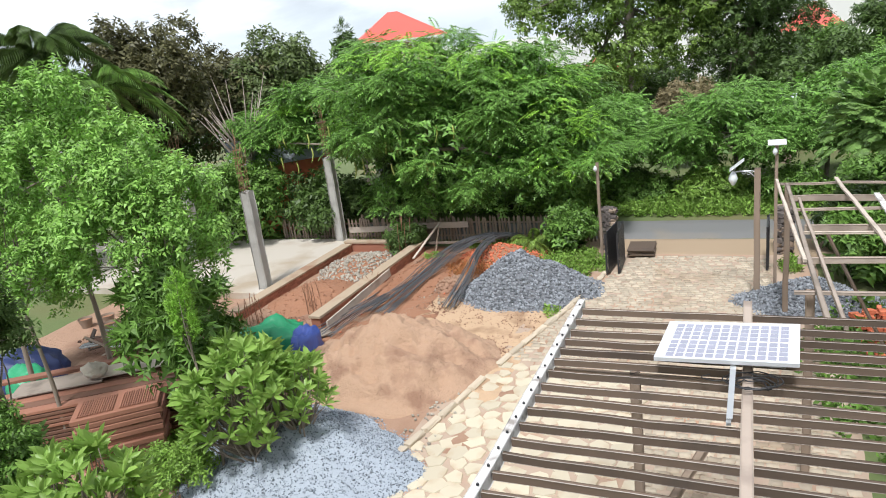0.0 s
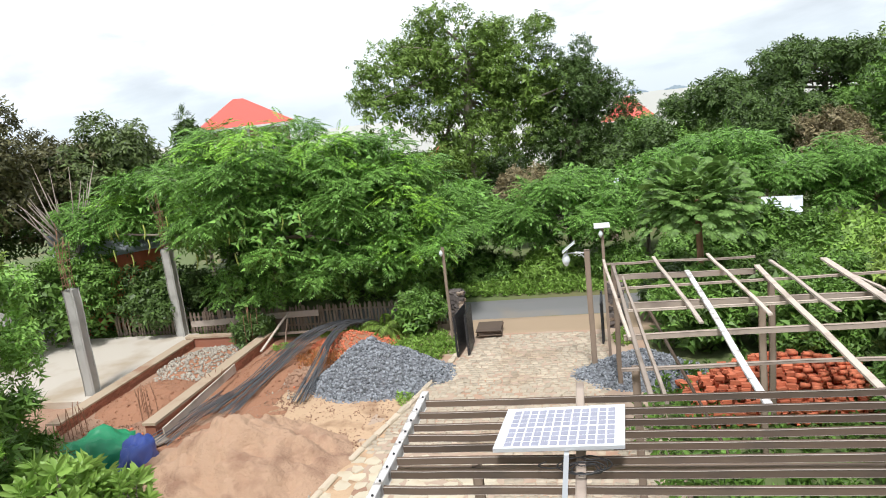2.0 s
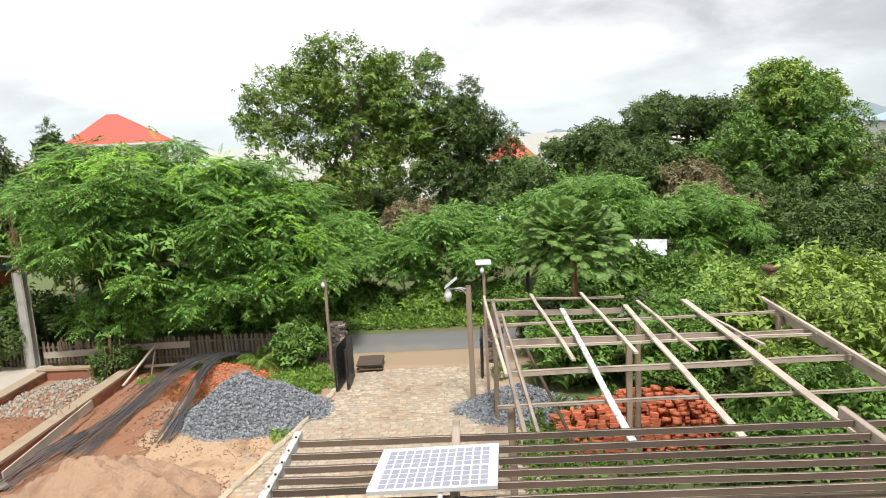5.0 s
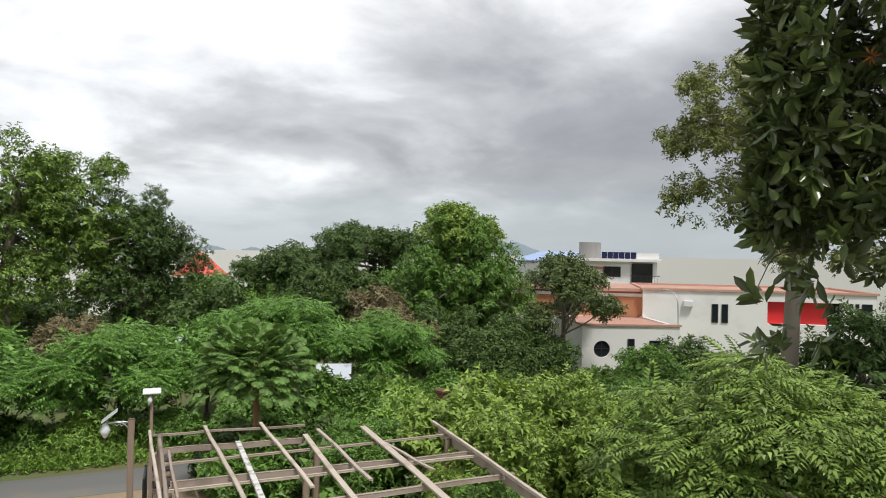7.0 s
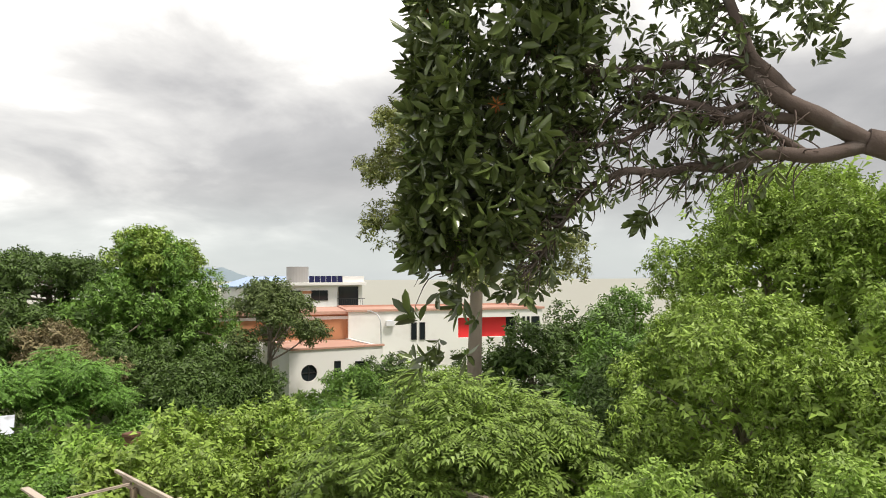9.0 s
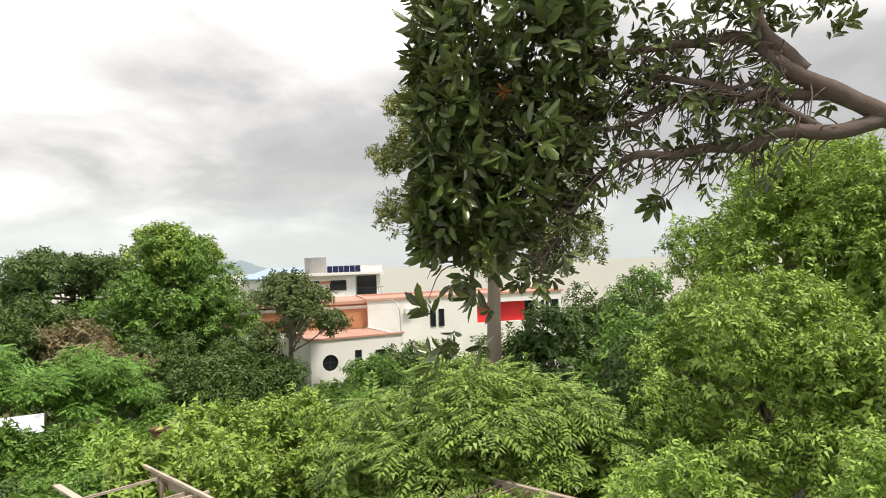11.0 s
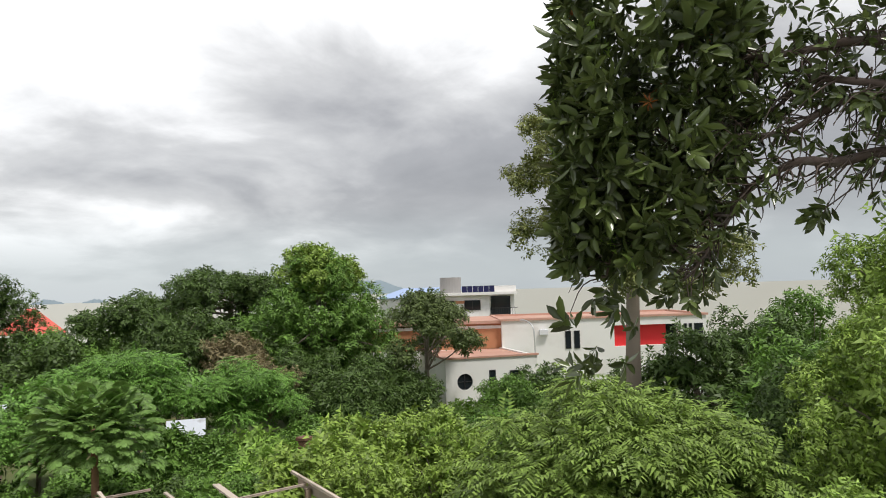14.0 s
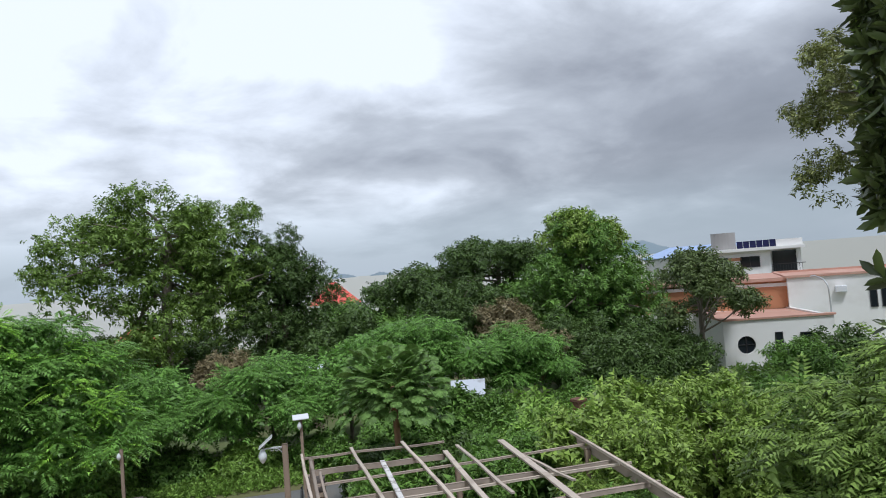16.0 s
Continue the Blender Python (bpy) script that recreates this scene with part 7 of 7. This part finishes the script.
def build_far_block():
    ang = math.degrees(math.atan2(-7.1, 3.7))
    ob = thing("white_block", pose(65.7, 37.6, 0, 0, 0, ang), "white three-storey block with balcony and roof tank", "house")
    W_ = 8.0
    part("wall", boxes((0, 0, -4, 5.3, 7, 8.0), (5.3, 2.4, -4, W_, 7, 8.0), (5.3, 0, -4, W_, 2.4, 5.6)), M_WHITE, ob, "white rendered walls")
    part("roof_slab", boxes((-3.2, -0.7, 8.0, W_ + 0.4, 7.3, 8.3)), M_WHITE, ob, "overhanging flat white roof")
    part("floor_slab", boxes((-0.1, -0.5, 5.3, W_ + 0.3, 0, 5.6), (5.3, -0.5, 5.6, W_ + 0.3, -0.4, 5.62)), M_CONC, ob)
    part("parapet", boxes((5.9, -0.3, 8.3, 8.2, 3, 8.95)), M_WHITE, ob)
    window(ob, pose(3.4, -0.01, 6.4), 1.7, 1.0)
    window(ob, pose(0.9, -0.01, 5.7), 0.9, 1.7)
    part("dark_recess", boxes((5.5, 2.3, 5.7, 7.7, 2.38, 7.8)), M_GLASS, ob, "shaded glass wall of the balcony")
    part("column", boxes((W_ - 0.2, 0, 5.6, W_, 0.2, 8.0)), M_WHITE, ob)
    rl = part("railing", boxes((5.3, -0.45, 6.5, W_ + 0.3, -0.4, 6.56)), M_BLACK, ob, "thin dark railing")
    for i in range(12):
        part("baluster", boxes((5.35 + i * 0.24, -0.44, 5.62, 5.38 + i * 0.24, -0.41, 6.5)), M_BLACK, rl)
    part("sign_board", boxes((1.4, -0.06, 7.1, 2.6, 0, 7.4)), M_CLADDING, ob, "small orange board")
    part("balcony", boxes((0.5, -1.2, 4.6, 2.6, 0, 5.2)), M_CONC, ob)
    bm = bmesh.new()
    bmesh.ops.create_cone(bm, cap_ends=True, segments=24, radius1=1.2, radius2=1.2, depth=1.75)
    part("tank", bm, material("streaked_grey_tank", (0.17, 0.165, 0.16), (0.33, 0.32, 0.31), 2.5, 0.8, 0.3, 14, stretch=(1, 1, 0.15)), ob, "streaked grey cylindrical water tank", m=pose(1.0, 2, 9.15))
    for i in range(6):
        part("solar_collector", boxes((2.3 + i * 0.6, -0.2, 8.3, 2.86 + i * 0.6, -0.14, 9.0)), material("deep_blue_collector", (0.008, 0.009, 0.04), (0.016, 0.018, 0.075), 3, 0.2, 0, 20) if i == 0 else bpy.data.materials["deep_blue_collector"], ob, "deep blue solar collector")
    bl = thing("blue_roof_hall", pose(66.2, 46.8, 0, 0, 0, -90), "long hall with a light blue metal roof", "hall")
    bm = bmesh.new()
    vs = [bm.verts.new(p) for p in ((0, 0, 7.9), (9, 0, 7.9), (9, 6, 9.0), (0, 6, 9.0), (0, 6, 8.9), (9, 6, 8.9), (9, 0, 7.8), (0, 0, 7.8))]
    for f in ((0, 1, 2, 3), (4, 5, 6, 7), (0, 7, 6, 1), (3, 2, 5, 4), (0, 3, 4, 7), (1, 6, 5, 2)):
        bm.faces.new([vs[i] for i in f])
    part("roof", bm, M_BLUEROOF, bl, "light blue metal roof")
    part("wall", boxes((0.3, 0.4, -4, 8.7, 5.6, 7.9)), M_WHITE, bl)


def pavilion(label, x, y, turn, half, eave, apex, ridge, wall):
    ob = thing("pavilion", pose(x, y, 0, 0, 0, turn), label, "pavilion", "red-roofed pavilions")
    bm = bmesh.new()
    e = [bm.verts.new(p) for p in ((-half, -half, eave), (half, -half, eave), (half, half, eave), (-half, half, eave))]
    r = [bm.verts.new((-ridge, 0, apex)), bm.verts.new((ridge, 0, apex))]
    for f in ((e[0], e[1], r[1], r[0]), (e[1], e[2], r[1]), (e[2], e[3], r[0], r[1]), (e[3], e[0], r[0])):
        bm.faces.new(f)
    bm.faces.new(e[::-1])
    bmesh.ops.recalc_face_normals(bm, faces=bm.faces[:])
    part("roof", bm, M_REDROOF, ob, "bright red hipped sheet roof")
    for y_ in (-half, half - 0.08):
        part("fascia", boxes((-half, y_, eave - 0.18, half, y_ + 0.08, eave - 0.004)), M_WHITE, ob)
    for i in range(9):
        xx = -half + 0.3 + i * (2 * half - 0.6) / 8
        part("post", boxes((xx - 0.08, -half + 0.3, -2, xx + 0.08, -half + 0.46, eave - 0.18)), M_WHITE, ob)
    part("wall", boxes((-half + 0.6, -half + 1.2, -3, half - 0.6, half - 0.6, eave - 0.3)), wall, ob)


def shed(name, label, x, y, turn, w, d, eave, ridge, roof, wall):
    ob = thing(name, pose(x, y, 0, 0, 0, turn), label, "shed")
    bm = bmesh.new()
    vs = [bm.verts.new(p) for p in ((-w / 2, -d / 2, eave), (w / 2, -d / 2, eave), (w / 2, d / 2, ridge), (-w / 2, d / 2, ridge), (-w / 2, -d / 2, eave - 0.06), (w / 2, -d / 2, eave - 0.06), (w / 2, d / 2, ridge - 0.06), (-w / 2, d / 2, ridge - 0.06))]
    for f in ((0, 1, 2, 3), (7, 6, 5, 4), (0, 4, 5, 1), (1, 5, 6, 2), (2, 6, 7, 3), (3, 7, 4, 0)):
        bm.faces.new([vs[i] for i in f])
    part("roof", bm, roof, ob)
    part("wall", boxes((-w / 2 + 0.2, -d / 2 + 0.2, -1, w / 2 - 0.2, d / 2 - 0.2, eave - 0.1)), wall, ob)
    return ob


build_white_house()
build_far_block()
pavilion("pavilion with a bright red hipped roof behind the trees", -2.0, 72.5, 8, 4.6, 9.5, 12.3, 0.5, M_WALLBEIGE)
pavilion("second red-roofed pavilion far behind the trees", 44.4, 79.0, -25, 3.3, 5.2, 8.0, 0.4, M_WALLBEIGE)
pavilion("third red-roofed pavilion seen through the leaves", 15.6, 61.0, -10, 2.4, 4.3, 5.8, 0.4, M_REDROOF)
shed("zinc_shed", "small shed with a bright zinc roof", 20.7, 24.2, -42, 1.6, 1.2, 2.75, 3.45, M_ZINC, M_POST)
shed("brick_hut", "small orange brick hut behind the fence", -8.0, 36.0, 20, 5.0, 3.0, 3.8, 4.9, M_ZINC, M_BRICK)
shed("zinc_shed", "low shed roof half hidden by trees", 19.4, 36.6, -30, 0.9, 1.2, 3.35, 3.6, M_ZINC, M_POST)


def build_stump():
    ob = thing("brick_pier", pose(22.4, 19.1, 0), "short dark brick pier in the undergrowth", "pier")
    part("shaft", boxes((-0.2, -0.2, -0.2, 0.2, 0.2, 2.75), bevel=0.03), M_DARKPLANK, ob)
    part("cap", boxes((-0.26, -0.26, 2.75, 0.26, 0.26, 2.9), bevel=0.03), M_DARKPLANK, ob)


build_stump()


# ---- low weeds and litter ----
def scatter_weeds(name, label, places, size, sprig, mat, seed, kind="stuff"):
    rng = np.random.default_rng(seed)
    P = []
    for a, b, ra, rb, n in places:
        r, t = np.sqrt(rng.random(n)), rng.random(n) * math.tau
        for aa, bb in zip(a + ra * r * np.cos(t), b + rb * r * np.sin(t)):
            x, y = aa * UX - bb * UY, aa * UY + bb * UX
            P.append((x, y, ground_height(x, y) + 0.04 + 0.1 * rng.random()))
    P = np.array(P)
    ax = rng.normal(size=P.shape) * 0.6
    ax[:, 2] = np.abs(ax[:, 2]) + 0.5
    ob = new(name, sprigs_mesh(name, P, ax, rng.normal(size=P.shape), size * rng.uniform(0.6, 1.3, len(P)), sprig, mat))
    tagged(ob, label, "weeds", kind=kind)


scatter_weeds("verge_grass", "green grass and weeds on the road verge", [(6, 31.2, 16, 1.2, 2000), (-4, 32.5, 14, 2.2, 1600), (14, 24.5, 6, 5, 1500), (20, 30, 8, 4, 1200)], 0.42, "tuft", LEAF_GRASS, 301)
scatter_weeds("yard_weeds", "green weeds inside the fence and round the heaps", [(-6.0, 23.6, 1.3, 1.6, 420), (-12.2, 9.6, 1.6, 1.0, 420), (-8.5, 25.7, 2.5, 0.6, 240), (1.3, 23.6, 0.35, 0.7, 60), (-19, 27, 5, 1.0, 500), (-11.5, 23.9, 0.5, 0.5, 40), (-5.5, 19.0, 0.25, 0.4, 14)], 0.3, "tuft", LEAF_GRASS, 302)
scatter_weeds("bank_undergrowth", "tangled undergrowth between the shrubs", [(7, 16, 6, 6, 900), (16, 14, 7, 9, 2200), (26, 12, 9, 10, 1800), (12, 2, 6, 6, 900)], 0.55, "tuft", LEAF_MID, 303)
scatter_weeds("dry_weeds", "dry brown weeds on the rubble", [(-9.8, 23.0, 0.9, 1.2, 260)], 0.3, "needles", leaf("dry_straw", (0.16, 0.10, 0.045), (0.30, 0.21, 0.10)), 304)

def scatter_clods(name, label, places, size, mat, seed):
    rng = np.random.default_rng(seed)
    ob = thing(name, site(0, 0), label, "litter", kind="stuff")
    P = []
    for a, b, ra, rb, n in places:
        r, t = np.sqrt(rng.random(n)), rng.random(n) * math.tau
        P += [(a + ra * x, b + rb * y, 0.085) for x, y in zip(r * np.cos(t), r * np.sin(t))]
    stone_scatter("clods", np.array(P), size, mat, ob, seed)


scatter_clods("earth_clods", "crumbled orange clods over the bare yard", [(-8.2, 17.5, 2.6, 3.2, 1500), (-11, 20, 2.2, 5, 1400), (-14.6, 19.5, 1.6, 4, 700), (-14, 15, 4, 3, 900), (-18, 16, 4, 2.5, 600)], 0.035, M_EARTH, 401)
scatter_clods("brick_bits", "scattered broken brick pieces on the soil", [(-10, 22.5, 2.2, 2.5, 160), (-8.6, 24.6, 1.6, 1.0, 120), (-13.5, 17, 2.2, 2, 60)], 0.06, M_BRICK, 402)
scatter_clods("pale_stones", "scattered pale stones beside the heaps", [(-9.6, 20.8, 1.4, 1.6, 90), (-5.6, 22, 0.6, 2.4, 60), (-6.8, 13, 0.5, 3, 80)], 0.06, M_LIME, 403)

# plain house front and terrace behind the camera, unseen, added to close off light
tagged(mesh_object("wall_south", boxes((-9, -4.2, -0.2, 3.2, -3.9, 12.5)), M_WHITE), "plain unseen white house wall behind the terrace", "wall", kind="structure")
tagged(mesh_object("terrace_floor", boxes((-9, -3.9, 6.55, 3.0, 0.7, 6.75)), M_CONC), "plain unseen concrete terrace floor", "floor", kind="structure")


build_driveway()
build_flagstones()
